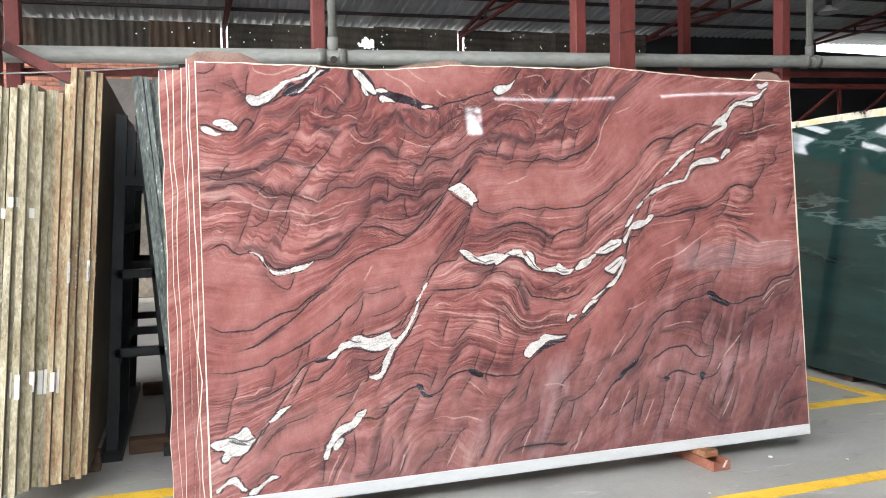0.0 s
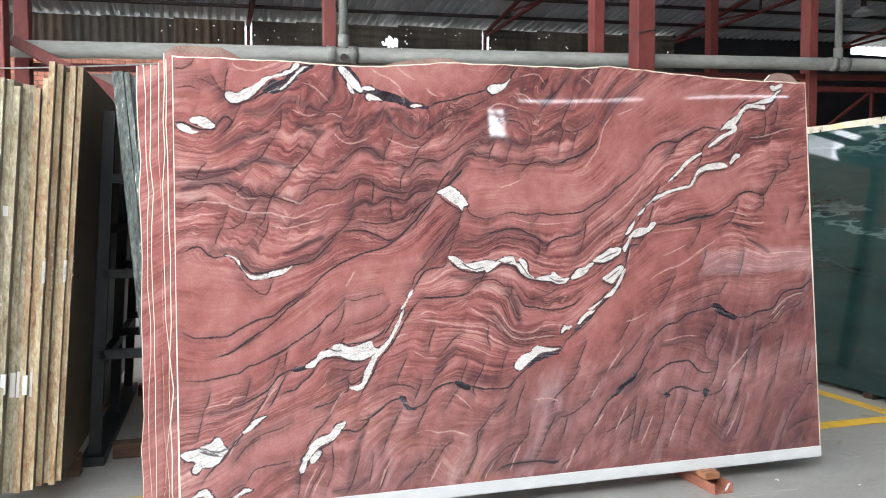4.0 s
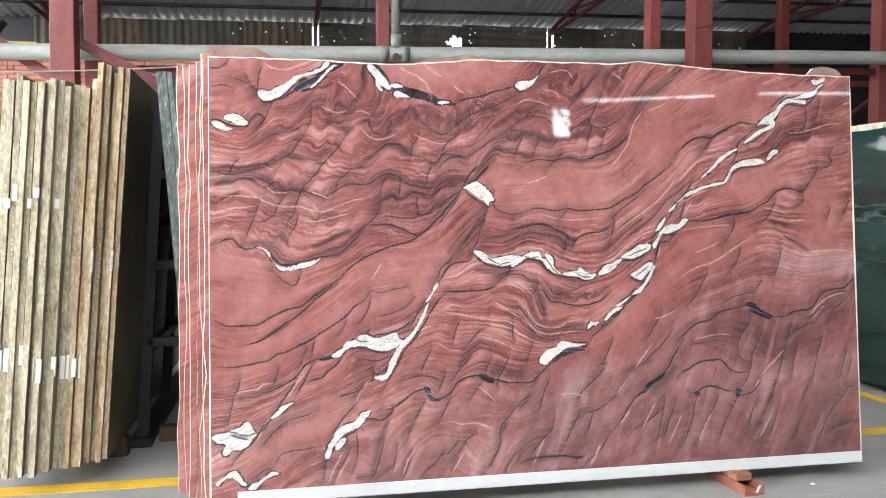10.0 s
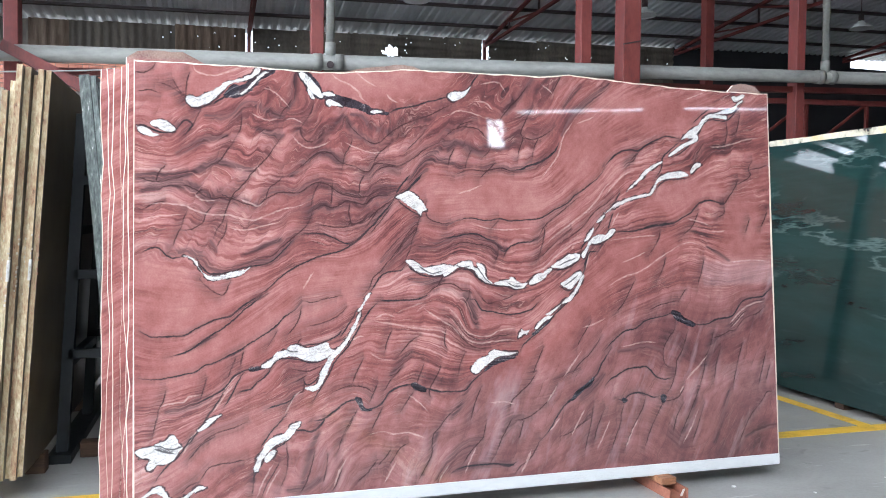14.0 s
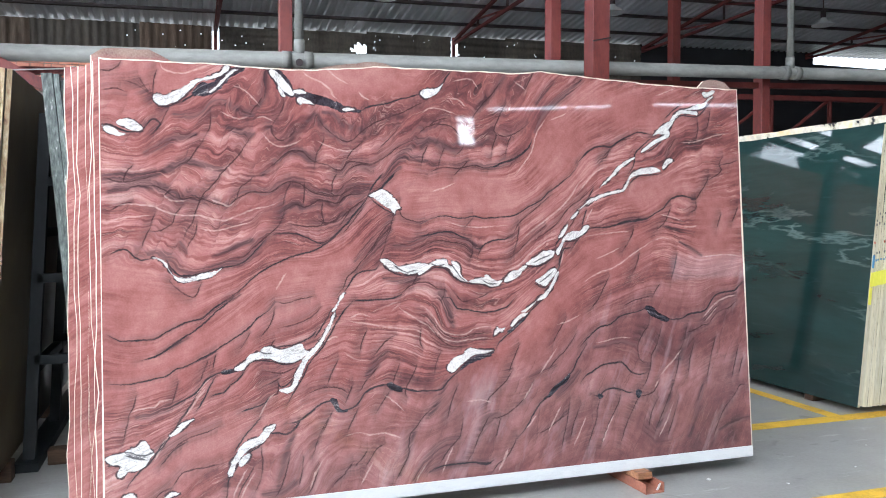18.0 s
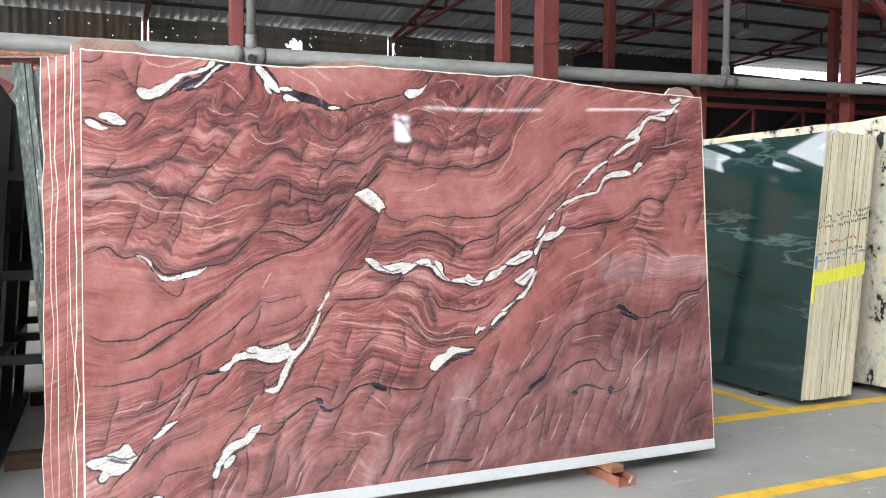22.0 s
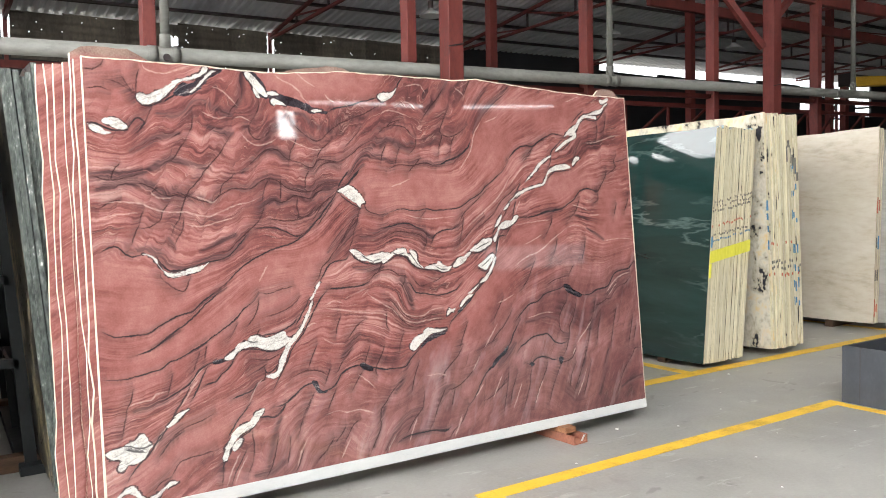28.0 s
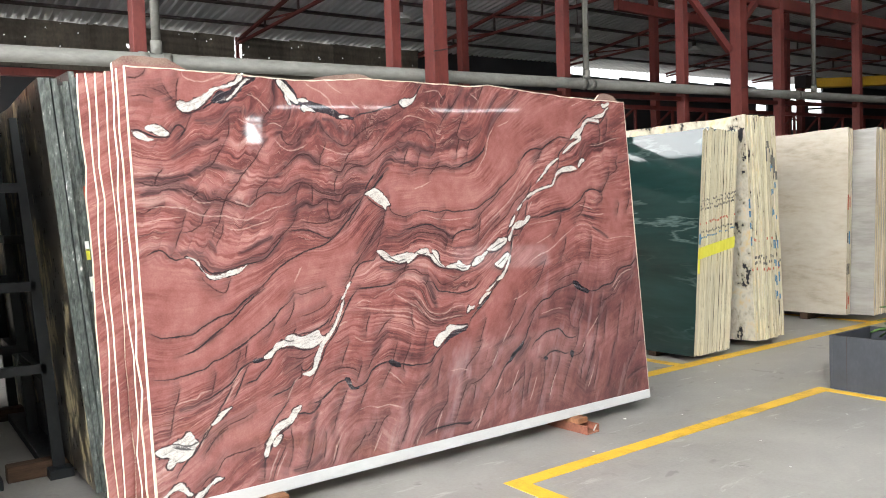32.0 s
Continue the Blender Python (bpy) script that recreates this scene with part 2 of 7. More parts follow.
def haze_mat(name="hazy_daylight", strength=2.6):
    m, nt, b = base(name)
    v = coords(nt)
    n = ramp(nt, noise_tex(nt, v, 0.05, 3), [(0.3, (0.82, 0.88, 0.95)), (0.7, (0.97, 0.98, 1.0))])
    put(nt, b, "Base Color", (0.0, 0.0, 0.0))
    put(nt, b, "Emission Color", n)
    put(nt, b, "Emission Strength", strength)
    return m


# translucent sheet for roof strips that are added out of view
def added_skylight_mat():
    m, nt, b = base("milky_added_skylight")
    tr = nt.nodes.new("ShaderNodeBsdfTranslucent")
    tr.inputs["Color"].default_value = (0.75, 0.78, 0.78, 1)
    nt.links.new(tr.outputs[0], nt.nodes["Material Output"].inputs["Surface"])
    return m


M_MARK_K = mottled("black_marker_writing", brick_stops((0.07, 0.066, 0.062), (0.20, 0.185, 0.16)), 30, jitter=0.2, relief=0.02)
M_MARK_R = mottled("red_marker_writing", brick_stops((0.38, 0.06, 0.03), (0.55, 0.15, 0.09)), 30, jitter=0.2, relief=0.02)
M_MARK_B = mottled("blue_marker_writing", brick_stops((0.03, 0.12, 0.26), (0.08, 0.26, 0.42)), 30, jitter=0.2, relief=0.02)
M_MARK_W = mottled("white_chalk_writing", brick_stops((0.5, 0.5, 0.48), (0.72, 0.72, 0.7)), 30, jitter=0.2, relief=0.02)
M_LEAF = mottled("variegated_green_leaf", brick_stops((0.03, 0.10, 0.02), (0.07, 0.2, 0.04), (0.42, 0.52, 0.14)), 26, (1, 3, 1), (0.35, 0.5), fine=60, jitter=0.3, relief=0.05)
M_BARREL = mottled("dull_orange_plastic", brick_stops((0.24, 0.085, 0.04), (0.36, 0.14, 0.075)), 6, jitter=0)
M_BAG = mottled("white_plastic_bag", brick_stops((0.6, 0.6, 0.6), (0.75, 0.75, 0.75)), 9, rough=(0.3, 0.5), jitter=0)
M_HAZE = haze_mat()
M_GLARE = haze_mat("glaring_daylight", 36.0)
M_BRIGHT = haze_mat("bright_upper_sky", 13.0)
M_ADDED_SKYLIGHT = added_skylight_mat()

# ================= building helpers =================
def thing(name, label, category="", group="", kind="", at=None):
    ob = new(name)
    ob.empty_display_size = 0.2
    if at is not None:
        ob.matrix_world = at
    return tagged(ob, label, category, group, kind)


def mesh_of(bm, name, mats):
    me = bpy.data.meshes.new(name)
    bmesh.ops.recalc_face_normals(bm, faces=bm.faces)
    bm.to_mesh(me)
    bm.free()
    for m in mats if isinstance(mats, (list, tuple)) else [mats]:
        me.materials.append(m)
    return me


def part(name, bm, material, parent=None, label="", m=None):
    ob = new(name, mesh_of(bm, name, material))
    if parent is not None:
        ob.parent = parent
    if m is not None:
        ob.matrix_basis = m
    if label:
        ob["label"] = label
    return ob


def again(ob, parent, m, name=None):
    """One more part on the same mesh."""
    o = new(name or ob.name.split(".")[0], ob.data)
    o.parent, o.matrix_basis = parent, m
    return o


def add_box(bm, lo, hi, bevel=0.0, mat=0, m=None):
    vs = [bm.verts.new((x, y, z)) for x in (lo[0], hi[0]) for y in (lo[1], hi[1]) for z in (lo[2], hi[2])]
    fs = [bm.faces.new([vs[i] for i in q]) for q in ((0, 1, 3, 2), (4, 6, 7, 5), (0, 4, 5, 1), (2, 3, 7, 6), (0, 2, 6, 4), (1, 5, 7, 3))]
    for f in fs:
        f.material_index = mat
    if bevel:
        es = list({e for f in fs for e in f.edges})
        r = bmesh.ops.bevel(bm, geom=es, offset=bevel, segments=1, affect="EDGES", clamp_overlap=True)
        vs = list({v for v in vs if v.is_valid} | set(r["verts"]))
    if m is not None:
        bmesh.ops.transform(bm, matrix=m, verts=vs)
    return vs


def box_bm(lo, hi, bevel=0.0):
    bm = bmesh.new()
    add_box(bm, lo, hi, bevel)
    return bm


def add_bar(bm, a, b, w, h, mat=0):
    """A square bar from a to b."""
    a, b = Vector(a), Vector(b)
    d = b - a
    q = d.to_track_quat("Z", "Y" if abs(d.normalized().y) < 0.95 else "X").to_matrix().to_4x4()
    add_box(bm, (-w / 2, -h / 2, 0), (w / 2, h / 2, d.length), 0, mat, Matrix.Translation(a) @ q)


def bar_bm(a, b, w, h):
    bm = bmesh.new()
    add_bar(bm, a, b, w, h)
    return bm


def add_tube(bm, a, b, r, seg=20, caps=True, r2=None):
    a, b = Vector(a), Vector(b)
    d = b - a
    m = Matrix.Translation((a + b) / 2) @ d.to_track_quat("Z", "Y").to_matrix().to_4x4()
    res = bmesh.ops.create_cone(bm, cap_ends=caps, segments=seg, radius1=r, radius2=r if r2 is None else r2, depth=d.length, matrix=m)
    for v in res["verts"]:
        for f in v.link_faces:
            f.smooth = len(f.verts) == 4
    return res["verts"]


def tube_bm(a, b, r, seg=20, r2=None):
    bm = bmesh.new()
    add_tube(bm, a, b, r, seg, True, r2)
    return bm


def lathe_bm(profile, seg=28):
    bm = bmesh.new()
    rings = []
    for r, z in profile:
        rings.append([bm.verts.new((r * math.cos(2 * math.pi * i / seg), r * math.sin(2 * math.pi * i / seg), z)) for i in range(seg)])
    for p, q in zip(rings, rings[1:]):
        for i in range(seg):
            f = bm.faces.new((p[i], p[(i + 1) % seg], q[(i + 1) % seg], q[i]))
            f.smooth = True
    return bm


def single(name, bm, material, label, category="", group="", kind="", m=None):
    return tagged(part(name, bm, material, None, "", m), label, category, group, kind)


# ================= floor, roof and walls =================
FRONT, BACK, LEFT, RIGHT = -14.0, 23.0, -9.0, 62.0


def roof_z(x, y):
    """Underside of the roof: it climbs from the back eave towards the ridge and falls to the front eave."""
    rise = 0.12 * (BACK - y) if y > 4.5 else 0.12 * (BACK - 4.5) - 0.02 * (4.5 - y)
    return 6.92 + 0.03 * (x - 5) * max(0.0, (y + 5) / 28) + rise


bm = box_bm((-120, -120, -0.3), (160, 140, 0))
single("floor", bm, M_FLOOR, "smooth grey concrete floor with scuffs and stains", "floor", kind="structure")


def corrugated_roof():
    bm = bmesh.new()
    ys = [BACK + 0.35, 14, 4.5, -6, FRONT - 0.3]
    prev = None
    x, k = LEFT, 0
    offs = (0.0, 0.03, 0.115, 0.145)
    hs = (0.0, 0.062, 0.062, 0.0)
    while x < RIGHT:
        # every third stretch gets an added, unseen strip that lets light down
        lit = -11 < x < 19 and int((x + 11) / 2.0) % 3 == 1
        for o, h in zip(offs, hs):
            row = [bm.verts.new((x + o, y, roof_z(x + o, y) + h)) for y in ys]
            if prev:
                for i in range(len(ys) - 1):
                    bm.faces.new((prev[i], prev[i + 1], row[i + 1], row[i])).material_index = 1 if lit and i == 2 else 0
            prev = row
        x += 0.25
    return bm


roof = single("ceiling", corrugated_roof(), [M_ROOF, M_ADDED_SKYLIGHT], "corrugated galvanised steel roof sheeting seen from below", "roof", kind="structure")

single("backdrop", box_bm((-90, 62, -0.5), (150, 62.2, 45)), M_HAZE, "bright hazy sky beyond the back wall", "sky", kind="structure")
single("backdrop", box_bm((-46.2, -30, -0.5), (-46, 55, 9)), M_HAZE, "bright hazy distance beyond the side opening", "sky", kind="structure")
single("backdrop", box_bm((-46.4, -30, 9), (-46.2, 75, 27)), M_BRIGHT, "bright sky beyond the side opening", "sky", kind="structure")
# unseen glowing sheet, added so that the red slab reflects a pale band
single("backdrop", box_bm((-40, -30.2, -0.5), (80, -30, 5.9)), M_HAZE, "unseen glowing sheet added beyond the front wall", "sky", kind="structure")
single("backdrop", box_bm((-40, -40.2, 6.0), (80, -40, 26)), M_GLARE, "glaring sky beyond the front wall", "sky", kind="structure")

# back wall: dark boards below, rusty and grey corrugated sheets above
wall_back = thing("wall_back", "tall back wall of dark boards and old corrugated sheets", "wall", kind="structure")
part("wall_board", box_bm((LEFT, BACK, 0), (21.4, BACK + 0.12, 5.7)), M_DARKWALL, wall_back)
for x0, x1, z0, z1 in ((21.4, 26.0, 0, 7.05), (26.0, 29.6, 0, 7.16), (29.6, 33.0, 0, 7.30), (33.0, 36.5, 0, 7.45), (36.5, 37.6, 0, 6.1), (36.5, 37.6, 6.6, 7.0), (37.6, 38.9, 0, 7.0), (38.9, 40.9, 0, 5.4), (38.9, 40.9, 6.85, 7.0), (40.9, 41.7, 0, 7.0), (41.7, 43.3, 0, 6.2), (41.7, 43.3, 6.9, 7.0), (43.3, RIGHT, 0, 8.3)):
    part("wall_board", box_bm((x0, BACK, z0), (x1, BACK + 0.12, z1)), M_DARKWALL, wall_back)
for x0, z0, x1, z1 in ((38.9, 5.7, 40.0, 6.8), (39.9, 5.4, 39.9, 6.85), (38.9, 5.95, 40.9, 5.95), (41.7, 6.6, 43.3, 6.75)):
    part("window_bar", bar_bm((x0, BACK + 0.05, z0), (x1, BACK + 0.05, z1), 0.1, 0.1), M_PURLIN, wall_back)


def sheet(x0, x1, z0, z1, upright, holes, seed, big=None):
    """A corrugated sheet with nail holes and rust holes cut through it."""
    rnd = random.Random(seed)
    bm = bmesh.new()
    step = 0.03
    nx, nz = max(2, int((x1 - x0) / step)), max(2, int((z1 - z0) / step))
    g = []
    for i in range(nx + 1):
        col = []
        for j in range(nz + 1):
            x, z = x0 + (x1 - x0) * i / nx, z0 + (z1 - z0) * j / nz
            s = x if upright else z
            col.append(bm.verts.new((x, 0.022 * math.sin(s * 2 * math.pi / 0.22) + rnd.uniform(-0.004, 0.004), z)))
        g.append(col)
    gone = {(rnd.randrange(nx), rnd.randrange(nz)) for _ in range(holes)}
    for i in range(nx):
        for j in range(nz):
            if (i, j) in gone:
                continue
            if big:
                cx, cz = (g[i][j].co.x + 0.03 - big[0]), (g[i][j].co.z + 0.03 - big[1])
                rr = big[2] * (0.75 + 0.5 * noise.noise((cx * 9, cz * 9, seed)))
                if cx * cx * 0.55 + cz * cz < rr * rr:
                    continue
            f = bm.faces.new((g[i][j], g[i + 1][j], g[i + 1][j + 1], g[i][j + 1]))
            f.smooth = True
    return bm


cuts, x = [], -9.0
while x < 15.0:
    cuts.append(x)
    x += 0.92 if x < 0.9 else 1.5
edges = sorted(cuts + [15.05])
spans = []
for a, b in zip(edges, edges[1:]):
    for slot in (1.25, 8.38):
        if a < slot + 0.1 and b > slot - 0.1:
            spans += [(a, slot - 0.1), (slot + 0.1, b)]
            break
    else:
        spans.append((a, b))
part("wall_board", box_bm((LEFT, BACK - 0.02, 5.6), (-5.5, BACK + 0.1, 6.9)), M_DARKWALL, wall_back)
for k, (a, b) in enumerate(spans):
    if b - a < 0.08 or b < -5.4:
        continue
    upright = a < 1.1
    rust = upright and (k % 4 == 1 or a > -0.6)
    n_holes = 0 if a < -2.2 else 3 if upright else (16 if 4.2 < a < 6.0 else 6)
    big = (5.42, 6.46, 0.21) if a < 5.42 < b else None
    lap_l, lap_r = (0.0 if abs(a - 1.35) < 0.01 or abs(a - 8.48) < 0.01 else 0.03), (0.0 if abs(b - 1.15) < 0.01 or abs(b - 8.28) < 0.01 else 0.03)
    top = roof_z((a + b) / 2, BACK) + 0.006
    part("wall_sheet", sheet(a - lap_l, b + lap_r, 5.6, top, upright, n_holes, 40 + k, big), M_RUST if rust else M_SHEET, wall_back, "rusty corrugated sheet" if rust else "", Matrix.Translation((0, BACK - 0.04 - 0.06 * (k % 2), 0)))
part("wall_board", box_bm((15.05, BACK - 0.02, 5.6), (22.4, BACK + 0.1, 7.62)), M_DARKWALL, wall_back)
for s in (1.25, 8.38):
    part("wall_post", box_bm((s - 0.05, BACK - 0.06, 0), (s + 0.05, BACK + 0.02, 7.0)), M_RED, wall_back)

# the other three sides close the shed
wall_front = thing("wall_front", "dark sheet-clad front wall with a high window and a wide opening", "wall", kind="structure")


def slit_z(x):
    return 7.72 + 0.052 * (x - 9.0)


def wall_piece(x0, x1, low, high):
    """A stretch of wall between two sloping lines."""
    bm = bmesh.new()
    q = [(x, y, fn(x)) for y in (FRONT - 0.12, FRONT) for x, fn in ((x0, low), (x1, low), (x1, high), (x0, high))]
    vs = [bm.verts.new(c) for c in q]
    for f in ((0, 1, 2, 3), (7, 6, 5, 4), (0, 4, 5, 1), (1, 5, 6, 2), (2, 6, 7, 3), (3, 7, 4, 0)):
        bm.faces.new([vs[i] for i in f])
    return bm


ground_line, under_slit, over_slit, eaves = (lambda x: 0.0), (lambda x: slit_z(x) - 0.042), (lambda x: slit_z(x) + 0.042), (lambda x: 11.0)
part("wall_board", box_bm((18.9, FRONT + 0.01, 7.7), (21.8, FRONT + 0.05, 8.8)), M_DARKWALL, wall_front)
part("mullion", box_bm((11.85, FRONT + 0.01, 7.5), (12.05, FRONT + 0.06, 8.2)), M_DARKWALL, wall_front)
sill, head = (lambda x: 6.6), (lambda x: 7.42)
part("window_bar", bar_bm((8.0, FRONT + 0.3, 7.6), (8.62, FRONT + 0.3, 6.4), 0.07, 0.05), M_PURLIN, wall_front)
part("window_bar", bar_bm((7.95, FRONT + 0.3, 7.16), (8.8, FRONT + 0.3, 7.06), 0.05, 0.05), M_PURLIN, wall_front)
for x0, x1, lo, hi in ((LEFT, 8.10, ground_line, eaves), (8.10, 8.62, ground_line, sill), (8.10, 8.62, head, eaves), (8.62, 9.1, ground_line, eaves), (9.1, 13.3, ground_line, under_slit), (13.3, 14.9, ground_line, eaves),
                       (14.9, 15.0, ground_line, under_slit), (15.0, 19.6, lambda x: 3.1, under_slit), (15.0, 19.6, ground_line, lambda x: 2.3), (19.6, 21.6, ground_line, under_slit), (9.1, 13.3, over_slit, eaves), (14.9, 21.6, over_slit, eaves), (21.6, RIGHT, ground_line, eaves)):
    part("wall_board", wall_piece(x0, x1, lo, hi), M_DARKWALL, wall_front)
wall_left = thing("wall_left", "side wall of dark boards with wide openings", "wall", kind="structure")
part("wall_board", box_bm((LEFT - 0.12, FRONT, 6.65), (LEFT, 12.0, 9.8)), M_DARKWALL, wall_left)
part("wall_board", box_bm((LEFT - 0.12, 12.0, 0), (LEFT, BACK, 5.7)), M_DARKWALL, wall_left)
part("wall_board", box_bm((LEFT - 0.12, FRONT, 0), (LEFT, -5.6, 6.65)), M_DARKWALL, wall_left)
wall_right = thing("wall_right", "far end wall of dark boards", "wall", kind="structure")
part("wall_board", box_bm((RIGHT, FRONT, 0), (RIGHT + 0.12, BACK, 11)), M_DARKWALL, wall_right)

# low brick wall behind the columns, on a stained cement base
BRICK_Y = 14.0
wall_brick = thing("wall_brick", "orange clay brick wall on a stained cement plinth", "wall", kind="structure")
part("mortar_core", box_bm((-8.8, BRICK_Y + 0.012, 2.93), (0.0, BRICK_Y + 0.2, 4.12)), M_MORTAR, wall_brick)
part("plinth", box_bm((-8.8, BRICK_Y - 0.02, 0), (0.0, BRICK_Y + 0.22, 2.72), 0.01), M_RENDER, wall_brick, "stained grey cement plinth")
part("damp_band", box_bm((-8.8, BRICK_Y - 0.01, 2.745), (0.0, BRICK_Y + 0.21, 2.93)), M_DAMP, wall_brick, "blackened damp band of cement")
part("ledge", box_bm((-8.8, BRICK_Y - 0.035, 2.72), (0.0, BRICK_Y + 0.2, 2.745), 0.006), M_BRICK, wall_brick, "thin broken clay ledge")

# purlins and trusses
for i in range(9):
    y = 21.7 - 1.4 * i
    if y < 6:
        break
    p = (LEFT, y, roof_z(LEFT, y) - 0.07)
    q = (RIGHT, y, roof_z(RIGHT, y) - 0.07)
    single("purlin", bar_bm(p, q, 0.13, 0.07), M_PURLIN, "long dark steel purlin under the roof sheets", "purlin", "roof purlins", "structure")


def truss(x, reach=15.0):
    t = thing("roof_truss", "red-brown steel lattice truss under the roof", "truss", "roof trusses", "structure")
    low = roof_z(x, BACK) - 0.12
    part("top_chord", bar_bm((x, BACK - 0.1, low), (x, BACK - reach, roof_z(x, BACK - reach) - 0.2), 0.08, 0.09), M_RED, t)
    part("bottom_chord", bar_bm((x, BACK - 0.1, low - 0.1), (x, BACK - reach, low - 0.1), 0.07, 0.08), M_RED, t)
    n = 7
    for i in range(1, n):
        y = BACK - reach * i / n
        y2 = BACK - reach * (i + 1) / n
        zt = roof_z(x, y) - 0.2
        part("web_post", bar_bm((x, y, low - 0.1), (x, y, zt), 0.05, 0.05), M_PURLIN, t)
        part("web_brace", bar_bm((x, y, zt), (x, y2, low - 0.1), 0.045, 0.045), M_RED, t)
    return t


for x in (-5.7, 1.25, 8.38, 15.1, 22.0, 29.0, 36.0):
    truss(x)


# columns in two rows, with the drain pipe running between them
def tall_column(x, y, height, w, label, splice):
    c = thing("steel_column", label, "column", "red steel columns", at=Matrix.Translation((x, y, 0)))
    part("shaft", box_bm((-w / 2, -w / 2, 0), (w / 2, w / 2, height), 0.006), M_RED, c)
    part("base_plate", box_bm((-w * 0.9, -w * 0.9, 0), (w * 0.9, w * 0.9, 0.02)), M_RED, c)
    part("splice_weld", bar_bm((-w / 2 - 0.004, -w / 2 - 0.004, splice - 0.02), (w / 2 + 0.004, -w / 2 - 0.004, splice + 0.03), 0.018, 0.014), M_PURLIN, c, "dark weld bead")
    return c


def box_column(x, y, height, w, d, label):
    c = thing("steel_column", label, "column", "red steel columns", at=Matrix.Translation((x, y, 0)))
    part("shaft", box_bm((-w / 2, -d / 2, 0), (w / 2, d / 2, height), 0.006), M_RED, c)
    part("base_plate", box_bm((-w, -d, 0), (w, d, 0.02)), M_RED, c)
    return c


for x in (-1.6, 4.82, 11.25, 17.7, 24.2):
    tall_column(x, 7.8, roof_z(x, 7.8) - 0.25, 0.21, "tall red oxide steel column with a welded splice", 3.36)
for i, x in enumerate((-1.47, 1.42, 4.52, 7.52, 10.36, 13.35, 16.45, 19.5, 22.5)):
    box_column(x, 8.3, roof_z(x, 8.3) - 0.25, 0.13, 0.17, "slender red steel column behind the drain pipe")
for x in (10.5, 17.5, 24.5):
    box_column(x, 14.5, roof_z(x, 14.5) - 0.25, 0.2, 0.2, "distant red steel column under the roof")


def pipe_z(x):
    return 2.945 + 0.036 * x


drain = thing("drain_pipe", "long grey plastic drain pipe held between the columns", "pipe", at=Matrix.Identity(4))
part("pipe_run", tube_bm((-2.62, 8.06, pipe_z(-2.62)), (40, 8.06, pipe_z(40)), 0.078, 24), M_PIPE, drain)
for x in (-2.55, 1.4, 1.62, 7.66, 7.84, 13.6):
    part("coupling", tube_bm((x - 0.045, 8.06, pipe_z(x)), (x + 0.045, 8.06, pipe_z(x)), 0.087, 24), M_PIPE, drain, "slightly wider pipe coupling")
for x in (1.53, 7.75, 14.2):
    v = thing("downpipe", "slim grey plastic downpipe coming from the roof", "pipe", "downpipes")
    part("pipe_run", tube_bm((x, 8.06, pipe_z(x)), (x, 8.06, roof_z(x, 8.06) - 0.1), 0.046, 18), M_PIPE, v)
    part("socket", tube_bm((x, 8.06, pipe_z(x) + 0.06), (x, 8.06, pipe_z(x) + 0.2), 0.055, 18), M_PIPE, v)
# no real hole: a dark disc paints the shade inside the open pipe end
single("pipe_opening", tube_bm((1.52, 7.965, pipe_z(1.5) - 0.04), (1.52, 7.99, pipe_z(1.5) - 0.04), 0.036, 16), M_PURLIN, "dark disc for the shade inside an open pipe end", "pipe")

# large tee of the drain at its low end
tee = thing("pipe_tee", "large light grey pipe tee at the end of the drain", "pipe")
part("body", tube_bm((-2.83, 8.06, 2.52), (-2.83, 8.06, 2.90), 0.13, 24), M_PIPE, tee)
part("branch", tube_bm((-2.8, 8.06, pipe_z(-2.8)), (-2.6, 8.06, pipe_z(-2.6)), 0.1, 24), M_PIPE, tee)
part("elbow", tube_bm((-2.83, 8.06, 2.67), (-3.1, 7.95, 2.42), 0.11, 20), M_PIPE, tee)
part("flange", tube_bm((-2.83, 8.06, 2.52), (-2.83, 8.06, 2.55), 0.16, 24), M_PURLIN, tee)

# rails and braces between the columns
rail = thing("tie_beam", "dark red steel tie beam running below the drain pipe", "beam", kind="structure")
part("beam", bar_bm((-1.4, 8.32, pipe_z(-1.4) - 0.12), (40, 8.32, pipe_z(40) - 0.12), 0.08, 0.07), M_RED, rail)
for i, (a, b) in enumerate((((-3.6, 8.22, 3.86), (-1.7, 8.22, 2.575)), ((-2.9, 8.2, 3.34), (-2.0, 8.2, 3.79)), ((-1.5, 8.0, 2.95), (-0.6, 8.1, 2.5)), ((4.8, 8.1, 2.6), (3.9, 8.1, 2.45)), ((10.38, 8.2, 4.98), (11.15, 7.9, 4.0)), ((12.4, 8.2, 5.05), (11.35, 7.9, 4.4)))):
    single("brace", bar_bm(a, b, 0.1, 0.1), M_RED, "slanting red steel brace between columns", "brace", "column braces")
cable = bmesh.new()
rings = []
for i in range(25):
    c = Vector((-3.4 + 3.4 * i / 24, 7.66, 2.58 + 0.19 * i / 24 - 0.045 * math.sin(math.pi * i / 24)))
    rings.append([cable.verts.new(c + Vector((0, 0.007 * math.cos(a), 0.007 * math.sin(a)))) for a in (k * math.pi / 4 for k in range(8))])
for p, q in zip(rings, rings[1:]):
    for k in range(8):
        cable.faces.new((p[k], p[(k + 1) % 8], q[(k + 1) % 8], q[k])).smooth = True
single("cable", cable, M_ROPE, "sagging grey cable strung below the drain pipe", "cable")

